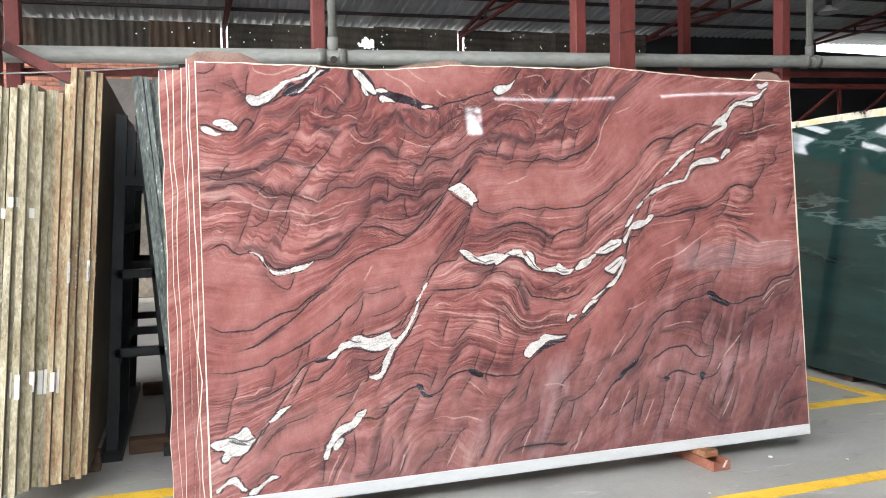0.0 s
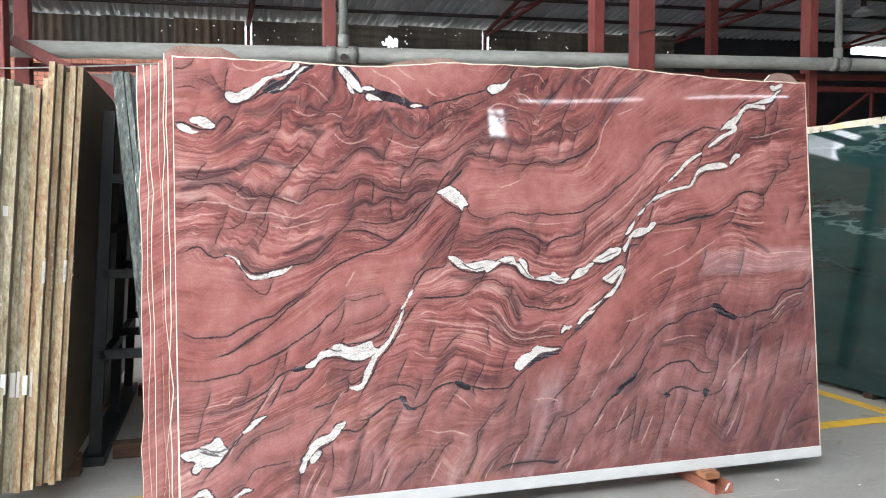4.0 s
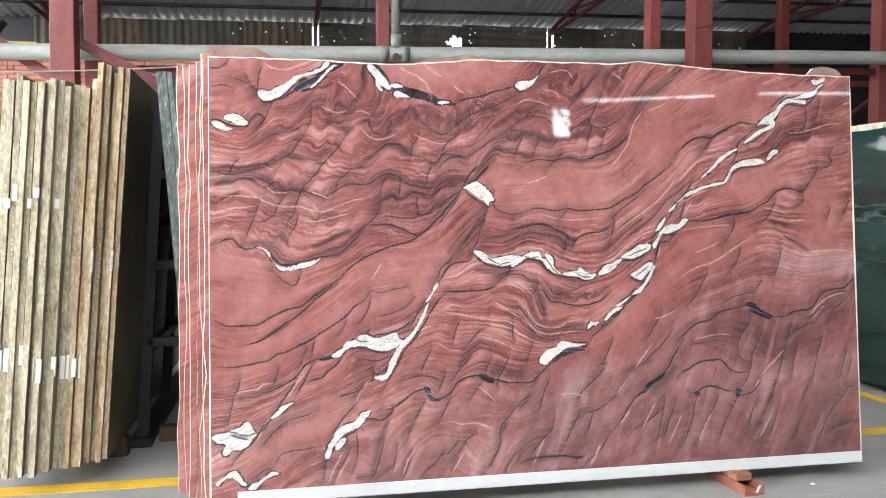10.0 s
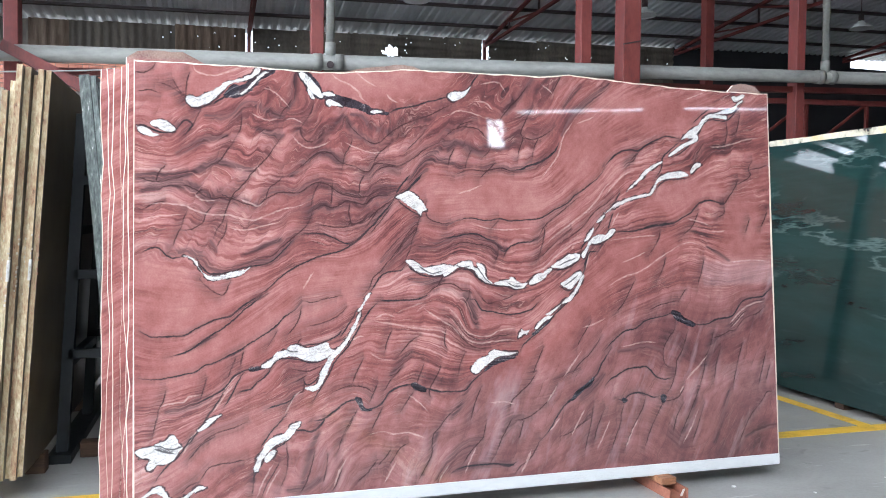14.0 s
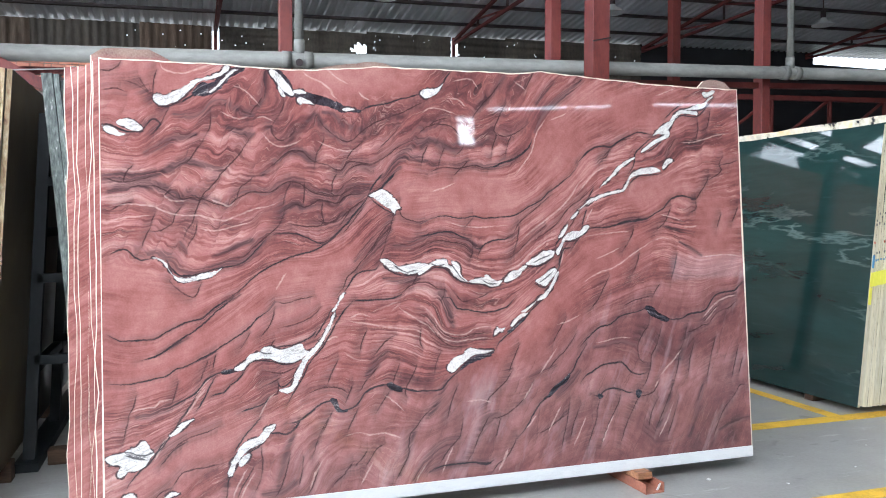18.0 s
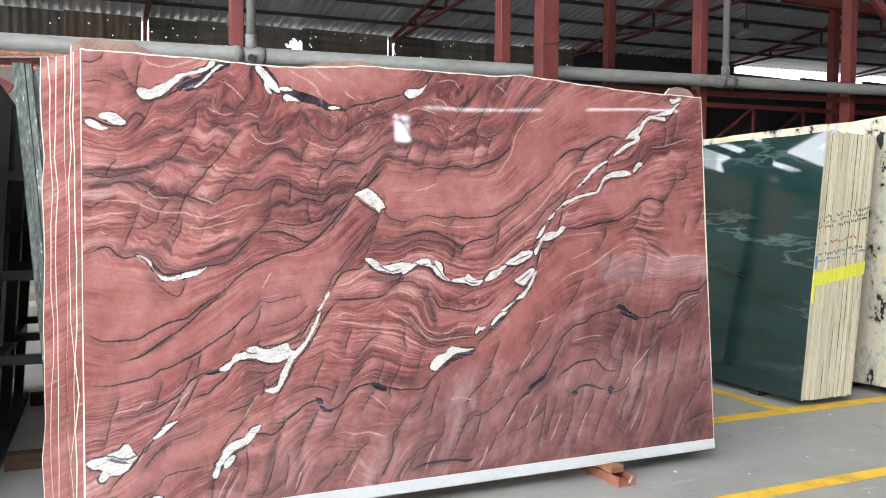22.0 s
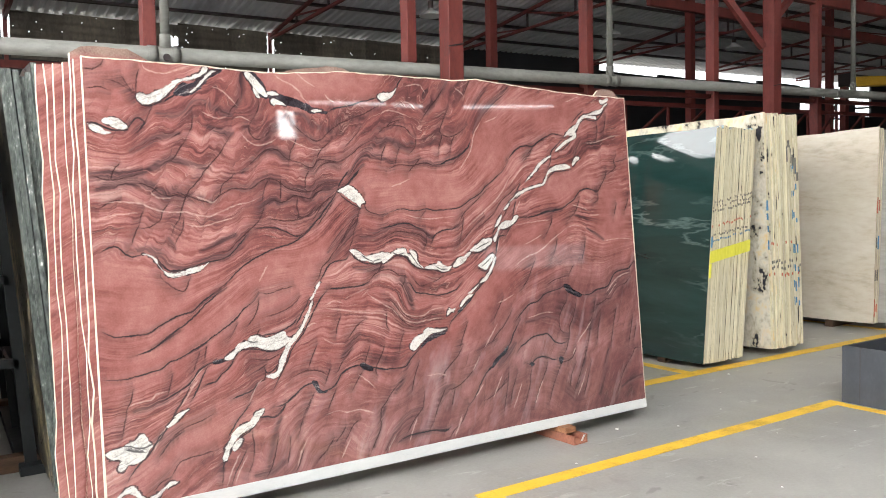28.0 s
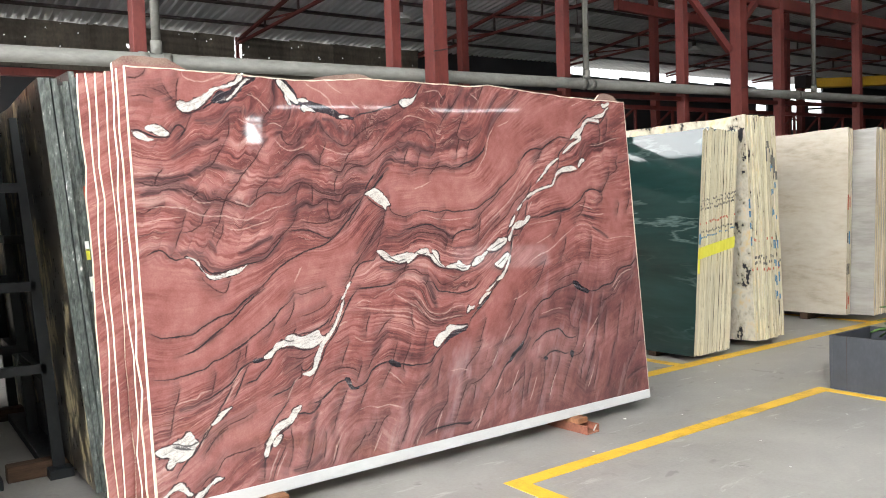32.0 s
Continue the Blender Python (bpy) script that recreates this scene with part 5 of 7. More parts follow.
fault("775 808 0.6, 831 808 0.9, 888 821 1.0, 940 843 0.9, 975 878 0.9")
fault("1036 964 1.0, 1015 923 1.2, 982 873 1.0, 956 837 0.9")
fault("1149 1009 0.9, 1116 978 1.2, 1089 948 1.4, 1062 907 1.4, 1029 850 1.2, 992 795 1.2, 939 735 1.2, 912 689 1.2, 886 639 1.2, 859 600 1.2, 828 545 0.9")
fault("860 671 0.9, 840 641 1.0, 804 628 0.9, 789 654 0.8")
fault("2126 994 1.2, 2077 958 1.4, 2033 923 1.4, 2000 885 1.5, 1951 845 1.5, 1906 813 1.8, 1875 787 1.5, 1854 768 1.4, 1839 736 1.0")
fault("286 396 1.2, 300 412 1.2, 315 435 1.0")
fault("568 210 0.9, 574 247 1.4, 599 282 1.5, 624 323 1.7, 662 350 1.7, 699 373 1.5, 740 403 1.0")
fault("600 357 0.9, 620 393 1.2, 650 434 1.0, 688 472 0.9, 721 510 0.8")
fault("2771 1807 0.9, 2828 1824 1.2, 2880 1858 1.2, 2908 1906 1.2, 2957 1935 1.0, 3052 1933 1.0, 3109 1980 1.0, 3167 2043 0.9")
fault("2225 1263 1.0, 2262 1262 1.4, 2306 1271 1.2")
fault("2002 1141 0.9, 2057 1137 1.4, 2099 1145 1.2, 2142 1167 1.0, 2180 1201 0.9")
fault("2055 1056 0.9, 2091 1036 1.4, 2121 1030 1.2")
fault("2613 1540 0.8, 2633 1575 1.0, 2680 1602 1.0, 2746 1609 1.0, 2813 1619 0.9")
fault("1232 1473 0.9, 1269 1442 1.2, 1313 1415 1.0, 1340 1400 0.8")
fault("285 1893 0.8, 308 1866 1.2, 347 1870 1.2, 395 1892 1.2")
fault("127 322 0.8, 141 340 1.2, 100 353 0.9")
# hairline joints across the bedding
joint("174 1972, 216 1957, 247 1938, 280 1912")
joint("228 1990, 252 1949, 280 1912")
joint("300 2026, 288 1975, 282 1912")
joint("70 2012, 111 2011, 146 2031, 158 2056")
joint("347 1860, 330 1824, 310 1781, 288 1753")
joint("522 1846, 516 1783, 491 1731, 466 1693, 442 1654, 417 1628, 368 1602")
joint("703 1763, 678 1724, 652 1685, 627 1651, 601 1620, 564 1581, 526 1529, 489 1491, 469 1453, 454 1415, 439 1365, 414 1327, 402 1290, 389 1265")
joint("749 1933, 723 1893, 700 1866, 684 1827")
joint("841 1937, 835 1884, 806 1831, 780 1791")
joint("972 1614, 986 1680, 1008 1720, 1021 1755")
joint("1121 1644, 1138 1684, 1173 1717, 1214 1752")
joint("1282 1714, 1310 1742, 1352 1783, 1380 1825")
joint("1918 2081, 1888 2037, 1842 1980, 1797 1936, 1767 1899, 1746 1865")
joint("2085 2118, 2053 2059, 2038 2030")
joint("1931 1955, 1899 1898, 1869 1841, 1862 1813, 1873 1791, 1851 1729, 1845 1688")
joint("1724 1665, 1688 1629, 1644 1587")
joint("1706 1775, 1696 1725, 1661 1691")
joint("2515 1753, 2488 1703, 2449 1673")
joint("3212 1720, 3183 1674, 3199 1645, 3163 1614, 3111 1589")
joint("3200 1675, 3253 1682, 3307 1701")
joint("3052 1927, 3057 1867, 3041 1806")
joint("3140 1975, 3128 1914, 3112 1868")
joint("2912 1811, 2884 1772, 2860 1742")
joint("2465 1694, 2548 1771, 2630 1803")
joint("290 1414, 276 1377, 266 1339, 247 1302, 230 1253")
joint("403 1440, 371 1402, 354 1359, 325 1339, 306 1327, 270 1324")
joint("458 1365, 450 1314, 426 1277, 413 1244")
joint("701 1570, 676 1544, 643 1518, 625 1467")
joint("473 1101, 436 1039, 352 1096, 345 1121")
joint("927 1548, 923 1483, 917 1444")
joint("1009 1458, 1001 1419, 1008 1366, 994 1346")
joint("840 1431, 821 1379, 800 1340, 736 1289, 710 1258")
joint("1142 1433, 1101 1372, 1074 1340")
joint("1196 1433, 1141 1362, 1100 1314")
joint("1374 1475, 1368 1435, 1378 1394, 1414 1373, 1456 1362, 1498 1368")
joint("1345 1408, 1331 1367, 1322 1327, 1302 1287, 1293 1248, 1274 1208, 1265 1181")
joint("1345 1381, 1289 1327, 1247 1261, 1206 1208, 1151 1143, 1110 1104, 1096 1065, 1069 1034")
joint("1331 1354, 1275 1287, 1219 1213")
joint("1422 1059, 1445 1099, 1474 1126")
joint("1742 1388, 1712 1355, 1694 1338")
joint("1983 1356, 1976 1300, 1960 1244, 1938 1189")
joint("1733 1273, 1732 1218, 1714 1177")
joint("1782 1245, 1761 1204")
joint("2322 1422, 2283 1365, 2257 1328")
joint("2633 1342, 2625 1299, 2598 1255, 2565 1212")
joint("2868 1446, 2850 1402, 2815 1349, 2764 1313")
joint("3184 1403, 3166 1358, 3154 1328")
joint("3298 1449, 3279 1404, 3253 1358")
joint("3024 1477, 3057 1522, 3093 1567, 3118 1613")
joint("3024 1477, 3023 1432, 2985 1411")
joint("2481 1084, 2448 1027, 2414 970, 2366 915")
joint("2662 1197, 2644 1139, 2610 1082")
joint("2894 1195, 2875 1122, 2849 1049")
joint("2782 1035, 2748 992, 2727 958")
joint("3035 820, 3080 849, 3109 884, 3151 912")
joint("3072 807, 3129 865, 3210 893, 3263 928")
joint("2712 877, 2700 819, 2666 777, 2639 734, 2631 691, 2640 648, 2672 623, 2704 616")
joint("2783 816, 2764 759, 2740 702, 2712 659, 2704 602, 2676 531, 2642 489")
joint("2951 841, 2932 782, 2913 724, 2885 667, 2876 609, 2858 551, 2822 466, 2787 395, 2735 297, 2707 241")
joint("2931 768, 2983 781, 3034 803, 3072 807")
joint("2634 452, 2707 466, 2734 493, 2758 527")
joint("2401 459, 2384 404, 2376 348, 2350 293, 2323 225")
joint("2522 481, 2505 425, 2462 357, 2428 288, 2395 220")
joint("2635 461, 2608 419, 2567 350, 2540 295, 2512 226")
joint("2745 441, 2704 371, 2679 286")
joint("3318 463, 3266 472, 3230 429, 3176 373, 3140 330, 3103 259, 3074 202")
joint("3262 682, 3235 593, 3208 505")
joint("206 640, 194 592, 177 556, 170 520, 151 448")
joint("372 681, 359 632, 347 596")
joint("494 768, 481 726, 461 677")
joint("531 791, 520 762, 515 724")
joint("673 875, 650 832, 629 803")
joint("1231 746, 1266 784, 1302 818, 1341 835")
joint("1353 702, 1332 650, 1318 611")
joint("1438 698, 1424 659, 1401 620, 1375 568, 1385 536")
joint("1461 858, 1454 804, 1467 764")
joint("1129 620, 1110 576, 1088 531")
joint("783 981, 772 930, 751 892, 718 855")
joint("1035 508, 1002 445, 968 383")
joint("791 649, 788 603, 752 585, 716 531")
joint("1585 1048, 1579 1011, 1561 984")
joint("1925 636, 1886 583, 1841 545, 1796 506, 1781 466")
joint("2035 576, 2019 541, 1988 496, 1942 457, 1897 427, 1838 408, 1794 405")
joint("2111 614, 2158 668, 2221 722, 2285 804")
joint("2225 876, 2177 807, 2145 752")
joint("332 223, 361 263, 380 291, 428 302, 489 308, 550 316")
joint("265 185, 296 219, 337 233")
joint("574 247, 568 197, 563 160")
joint("686 301, 660 252, 623 193, 602 142")
joint("712 375, 719 298, 710 236, 684 175")
joint("1021 483, 981 421, 960 371, 941 321")
joint("966 268, 952 217, 933 168, 912 141")
joint("897 311, 888 235, 874 185")
joint("838 328, 824 265, 798 191, 767 143")
joint("1154 514, 1129 464, 1097 406")
joint("1530 501, 1495 469, 1461 444, 1433 406, 1396 368, 1387 316, 1386 277, 1366 238, 1338 188, 1310 145")
joint("1659 414, 1649 366, 1634 326, 1591 289, 1562 251, 1533 213")
joint("1803 432, 1764 372, 1734 320, 1704 254, 1675 213")
joint("1853 407, 1837 354, 1821 311")
joint("1939 306, 1908 253, 1878 215, 1833 185, 1797 145")
joint("1124 269, 1083 220, 1030 173")
joint("1273 337, 1232 314, 1204 276, 1177 234")
joint("1191 316, 1164 279, 1126 243")
joint("2029 314, 2089 324, 2151 362, 2213 400")
joint("2230 469, 2216 386, 2195 303, 2175 227")
joint("1304 577, 1262 521, 1234 481")
joint("1251 693, 1196 635, 1158 584")
joint("107 1413, 158 1443, 201 1450")
joint("202 1611, 173 1573, 159 1536")
joint("867 1547, 840 1495, 829 1443")
joint("1077 1590, 1056 1550, 1049 1498")
joint("1519 1734, 1495 1687, 1483 1644")
joint("1604 1723, 1580 1673, 1568 1627")
joint("1957 1802, 1932 1746, 1919 1689")
joint("781 840, 760 808, 742 783")
joint("1065 740, 1038 689, 1010 626")
joint("1200 866, 1178 814, 1166 767")
joint("1557 747, 1533 694, 1521 641")
joint("1639 582, 1603 503, 1579 424")
joint("1964 759, 1933 691, 1901 624")
joint("2291 437, 2252 355, 2225 273")
joint("2981 722, 2951 635, 2935 547")
joint("3118 747, 3080 629, 3049 513")
joint("2871 434, 2835 334, 2792 235")
joint("3288 621, 3257 532")
# hairlines along it
bedline("81 1926, 134 1936, 181 1921")
bedline("73 1559, 154 1536, 225 1547, 296 1568")
bedline("727 1579, 791 1624, 843 1674, 882 1691, 921 1684, 959 1648, 999 1633, 1038 1624, 1078 1603, 1104 1609, 1121 1636, 1148 1644, 1199 1640, 1240 1633, 1281 1655, 1323 1683, 1365 1716, 1421 1745, 1491 1769")
bedline("981 1864, 1014 1812, 1054 1774, 1106 1741, 1147 1742, 1188 1778, 1243 1820, 1298 1849, 1381 1879, 1466 1923, 1523 1952")
bedline("780 1797, 792 1753, 818 1733, 849 1742, 891 1782")
bedline("1104 1572, 1145 1618, 1199 1632, 1253 1623")
bedline("1492 1815, 1563 1834, 1620 1833, 1663 1807, 1686 1775")
bedline("1469 1784, 1521 1824, 1578 1859, 1636 1872")
bedline("1862 1808, 1912 1787, 1972 1803, 2018 1832, 2049 1862")
bedline("1516 1598, 1588 1627, 1674 1623, 1747 1638, 1825 1623")
bedline("119 1496, 178 1514, 272 1523, 331 1501, 379 1470, 464 1470, 537 1446, 587 1436, 625 1467, 688 1498, 776 1500, 841 1544, 906 1538, 970 1497, 1076 1485, 1157 1528, 1224 1526")
bedline("821 1379, 839 1418, 886 1444, 917 1431, 957 1444, 996 1466, 1075 1451, 1119 1485, 1224 1500")
bedline("969 1379, 1021 1361, 1074 1367, 1117 1406, 1169 1446, 1215 1473")
bedline("839 1361, 916 1345, 994 1346, 1061 1372, 1101 1414")
bedline("1310 1258, 1370 1255, 1426 1266, 1468 1287, 1511 1292")
bedline("1366 1020, 1409 1060, 1465 1077, 1507 1071, 1548 1044, 1591 1032")
bedline("1448 1228, 1496 1255, 1553 1273, 1624 1265, 1681 1254, 1732 1226")
bedline("1946 1300, 1983 1356, 2032 1398, 2100 1449, 2169 1506")
bedline("2096 1286, 2158 1328, 2206 1370, 2254 1427, 2317 1470, 2365 1508")
bedline("1913 1175, 1974 1216, 2051 1286, 2128 1342")
bedline("2557 924, 2622 951, 2688 964, 2728 975")
bedline("796 1006, 834 1000, 899 1017, 964 1028")
bedline("989 976, 949 938, 884 906, 807 891")
bedline("729 708, 804 689, 882 716")
bedline("932 596, 997 613, 1063 605, 1110 576")
bedline("728 639, 766 650, 804 674")
bedline("1459 946, 1504 915, 1548 855, 1601 813, 1658 805, 1730 819, 1817 822")
bedline("1461 898, 1503 867, 1552 806, 1614 766, 1686 764")
bedline("1633 1020, 1675 976, 1719 986, 1777 1001, 1822 1025")
bedline("321 376, 381 421, 430 443, 466 451, 552 480")
bedline("297 329, 345 387, 405 425")
# smoky bands, with half a width
smoke("371 1836 14.5, 431 1830 23.2, 480 1845 20.3, 517 1884 20.3, 567 1899 17.4, 617 1881 20.3, 654 1857 17.4, 704 1840 11.6")
smoke("85 1555 11.6, 143 1566 17.4, 213 1562 17.4, 284 1571 14.5, 344 1594 14.5, 393 1628 14.5, 453 1622 17.4, 502 1612 14.5, 564 1598 11.6")
smoke("249 1662 11.6, 297 1688 17.4, 345 1719 20.3, 406 1736 17.4, 455 1748 11.6")
smoke("760 2052 14.5, 754 1985 23.2, 744 1932 20.3, 728 1885 11.6")
smoke("591 1785 14.5, 641 1769 20.3, 691 1763 17.4")
smoke("817 1655 11.6, 869 1688 17.4, 915 1684 17.4, 959 1648 14.5")
smoke("739 1576 11.6, 804 1645 17.4, 856 1708 20.3, 896 1769 20.3, 944 1823 17.4, 975 1858 11.6")
smoke("991 1854 11.6, 1017 1807 17.4, 1059 1772 17.4, 1112 1741 14.5")
smoke("1015 1870 8.7, 1068 1862 14.5, 1108 1815 17.4, 1161 1804 17.4, 1215 1787 14.5, 1269 1781 8.7")
smoke("1293 1565 14.5, 1335 1619 20.3, 1377 1658 20.3, 1433 1670 17.4, 1489 1660 14.5, 1545 1640 11.6")
smoke("1321 1581 11.6, 1349 1635 17.4, 1383 1685 17.4, 1434 1718 17.4, 1519 1761 14.5")
smoke("1485 1720 11.6, 1533 1756 17.4, 1590 1736 23.2, 1647 1724 20.3, 1679 1741 11.6")
smoke("1782 1916 14.5, 1827 1973 20.3, 1888 2043 17.4, 1928 2095 11.6")
smoke("1659 1620 11.6, 1747 1638 14.5, 1826 1629 17.4, 1909 1653 20.3, 1985 1688 20.3, 2052 1735 14.5")
smoke("2084 1815 8.7, 2116 1878 17.4, 2161 1936 23.2, 2211 1981 26.1, 2275 2027 23.2, 2348 2094 20.3")
smoke("2097 1962 14.5, 2144 2021 17.4, 2192 2075 14.5")
smoke("2867 1762 8.7, 2845 1712 8.7")
smoke("108 1496 11.6, 154 1516 20.3, 213 1525 20.3, 272 1526 17.4, 320 1514 20.3, 355 1484 26.1, 391 1470 26.1, 428 1485 26.1, 464 1478 20.3, 493 1458 17.4, 538 1454 14.5, 579 1436 14.5, 612 1454 14.5, 637 1488 17.4, 688 1504 17.4, 764 1499 17.4, 802 1523 20.3, 854 1547 20.3, 893 1543 23.2, 932 1522 23.2, 970 1502 23.2, 1023 1484 26.1, 1076 1493 26.1, 1116 1520 23.2, 1170 1531 20.3, 1224 1532 20.3")
smoke("390 1280 8.7, 401 1252 11.6, 413 1229 5.8")
smoke("211 1221 11.6, 293 1230 20.3, 336 1215 29.0, 365 1177 26.1, 400 1150 17.4, 449 1144 14.5, 498 1156 17.4, 547 1173 20.3, 597 1188 23.2, 659 1205 23.2, 697 1238 17.4, 741 1281 11.6")
smoke("523 1214 8.7, 585 1238 14.5, 635 1264 14.5, 685 1284 11.6")
smoke("826 1399 8.7, 852 1431 14.5, 891 1444 14.5, 922 1431 11.6, 957 1444 11.6, 996 1466 14.5, 1036 1458 17.4, 1075 1453 14.5, 1116 1485 11.6, 1197 1494 11.6")
smoke("1377 1623 11.6, 1335 1582 17.4, 1287 1533 14.5, 1237 1500 11.6")
smoke("1114 1362 8.7, 1155 1414 14.5, 1196 1452 14.5")
smoke("1343 1250 8.7, 1412 1255 14.5, 1468 1276 14.5, 1516 1287 8.7")
smoke("1330 1327 8.7, 1274 1261 14.5, 1219 1195 14.5, 1156 1130 11.6")
smoke("1285 1101 11.6, 1368 1087 17.4, 1451 1099 14.5")
smoke("1482 1287 8.7, 1568 1306 14.5, 1653 1287 14.5, 1725 1265 17.4, 1753 1237 11.6")
smoke("2552 1354 8.7, 2634 1366 14.5, 2716 1378 8.7")
smoke("2912 1254 5.8, 2979 1218 11.6, 3046 1179 8.7")
smoke("2883 837 8.7, 2985 851 17.4, 3054 873 14.5")
smoke("3035 838 8.7, 3095 878 14.5, 3177 942 14.5, 3258 964 11.6")
smoke("2936 812 11.6, 2913 724 14.5, 2884 638 11.6")
smoke("2376 721 8.7, 2440 727 14.5, 2504 739 14.5, 2568 737 14.5, 2622 718 8.7")
smoke("3024 484 11.6, 2995 398 17.4, 2968 311 17.4, 2925 226 11.6")
smoke("2840 523 8.7, 2804 408 14.5, 2741 296 14.5")
smoke("3120 243 11.6, 3207 276 17.4, 3277 289 17.4, 3348 294 11.6")
smoke("290 800 8.7, 349 833 14.5, 410 870 11.6")
smoke("205 542 11.6, 252 547 17.4, 299 562 17.4, 335 572 14.5, 383 594 11.6")
smoke("1568 1016 14.5, 1589 962 23.2, 1605 907 23.2, 1622 863 14.5")
smoke("2289 606 11.6, 2238 552 23.2, 2169 494 20.3")
smoke("1582 598 11.6, 1547 533 23.2, 1518 475 17.4, 1484 440 11.6")
smoke("2020 591 11.6, 2081 616 17.4, 2157 635 14.5")
smoke("722 167 14.5, 798 166 20.3, 854 200 17.4")
smoke("857 416 11.6, 825 342 17.4, 804 267 17.4, 785 192 11.6")
smoke("1416 380 8.7, 1387 290 14.5, 1341 188 11.6")
smoke("1634 326 14.5, 1577 317 23.2, 1534 293 26.1, 1491 256 26.1, 1449 214 23.2, 1412 158 17.4")
smoke("1824 423 14.5, 1773 379 20.3, 1731 312 14.5")
smoke("1490 184 11.6, 1575 202 14.5, 1703 206 11.6, 1790 194 11.6")
smoke("1197 656 11.6, 1238 707 17.4, 1293 757 14.5")
smoke("1151 1182 8.7, 1193 1235 11.6, 1239 1288 8.7")
# pale threads along the bedding
thread("317 2057 1.2, 324 2032 1.5, 360 2019 1.5, 409 2016 1.5, 458 2034 1.5, 495 2051 1.2, 532 2058 0.9")
thread("741 1764 0.9, 779 1722 0.9, 817 1707 0.9, 869 1716 0.9, 922 1744 0.9")
thread("987 1738 0.9, 1039 1713 0.9, 1106 1694 0.9, 1159 1698 0.9")
thread("793 1818 1.0, 747 1839 1.0, 717 1828 0.9")
thread("618 1973 0.9, 668 1955 1.0, 705 1918 1.0, 730 1893 0.9")
thread("567 1853 1.2, 604 1834 1.5, 641 1825 1.5, 692 1843 1.2")
thread("1632 1965 1.0, 1681 1959 1.2, 1718 1925 1.0")
thread("1656 2049 1.0, 1712 2065 1.2, 1755 2059 1.2, 1784 2019 1.0")
thread("1967 1593 1.0, 2014 1650 1.4, 2061 1715 1.5, 2093 1807 1.5, 2141 1879 1.2")
thread("1494 1888 0.9, 1536 1912 1.2, 1593 1909 1.0, 1665 1889 0.9")
thread("2945 1788 1.2, 3014 1790 1.5, 3083 1807 1.5, 3170 1834 1.4, 3259 1849 1.0")
thread("2801 2036 0.9, 2869 2060 1.2, 2920 2080 0.9")
thread("2318 1513 0.9, 2415 1615 1.2, 2496 1654 0.9")
thread("319 1489 1.2, 343 1464 1.5, 379 1455 1.5, 415 1460 1.0")
thread("107 1432 1.2, 177 1443 1.5, 236 1438 1.5, 283 1434 1.5, 319 1414 1.4, 391 1395 1.4, 463 1395 1.4, 524 1378 1.4, 574 1373 1.5, 624 1391 1.5, 699 1422 1.4, 763 1435 1.2, 814 1456 1.0")
thread("118 1376 0.9, 200 1389 0.9, 266 1394 0.9")
thread("513 1466 1.2, 562 1446 1.8, 592 1434 1.5, 617 1454 1.0")
thread("463 1340 0.9, 536 1327 0.9, 611 1345 1.0, 686 1365 0.9")
thread("1597 1363 0.9, 1668 1347 0.9, 1755 1336 0.9, 1843 1341 0.9, 1932 1347 0.9")
thread("1897 1120 1.2, 1972 1147 1.7, 2034 1202 1.7, 2080 1235 1.5, 2126 1263 1.5, 2188 1280 1.2")
thread("2006 1286 1.4, 2082 1342 1.7, 2160 1393 1.7, 2223 1441 1.7, 2271 1490 1.7, 2319 1556 1.7, 2358 1588 1.5")
thread("2338 1057 1.2, 2386 1085 1.7, 2434 1104 1.7, 2498 1121 1.7, 2563 1154 1.7, 2629 1197 1.7, 2696 1232 1.7, 2746 1261 1.5, 2812 1275 1.4, 2879 1260 1.2, 2929 1239 0.9")
thread("3046 1170 1.0, 3132 1178 1.4, 3202 1181 1.4, 3289 1174 1.0")
thread("2344 1285 0.9, 2391 1293 1.2, 2503 1305 1.2, 2616 1313 0.9")
thread("2393 743 0.9, 2456 752 1.2, 2520 762 1.2, 2591 759 0.9")
thread("182 563 1.0, 205 574 1.4, 241 577 1.4, 276 580 1.4, 300 603 1.4, 347 608 1.0")
thread("1228 944 1.0, 1283 966 1.5, 1324 979 1.8, 1352 986 1.5")
thread("1357 962 1.5, 1382 940 1.5, 1414 920 1.5, 1453 895 1.4, 1503 862 1.2, 1536 823 1.0")
thread("1107 908 1.2, 1201 892 1.5, 1282 876 1.5, 1364 863 1.4, 1433 853 1.4, 1488 825 1.2")
thread("1121 921 0.9, 1161 938 1.2, 1215 926 0.9")
thread("1449 965 1.0, 1490 951 1.2, 1532 896 1.2, 1573 841 1.2, 1629 820 1.2, 1687 823 1.2, 1730 844 1.0, 1789 853 1.0, 1833 846 0.9")
thread("1454 930 0.9, 1492 905 1.0, 1531 855 1.0, 1572 806 1.2, 1629 787 1.2, 1701 793 1.2, 1773 799 1.0, 1831 791 0.9")
thread("1086 386 1.2, 1152 397 1.5, 1206 381 1.5, 1273 384 1.5, 1355 353 1.2")
thread("1092 765 0.9, 1144 731 0.9, 1211 721 0.9")
thread("1276 560 0.9, 1330 518 0.9, 1371 473 0.9")
thread("2404 1170 0.9, 2468 1193 1.0, 2549 1227 0.9")
thread("2800 1401 0.9, 2866 1387 1.0, 2933 1366 0.9")
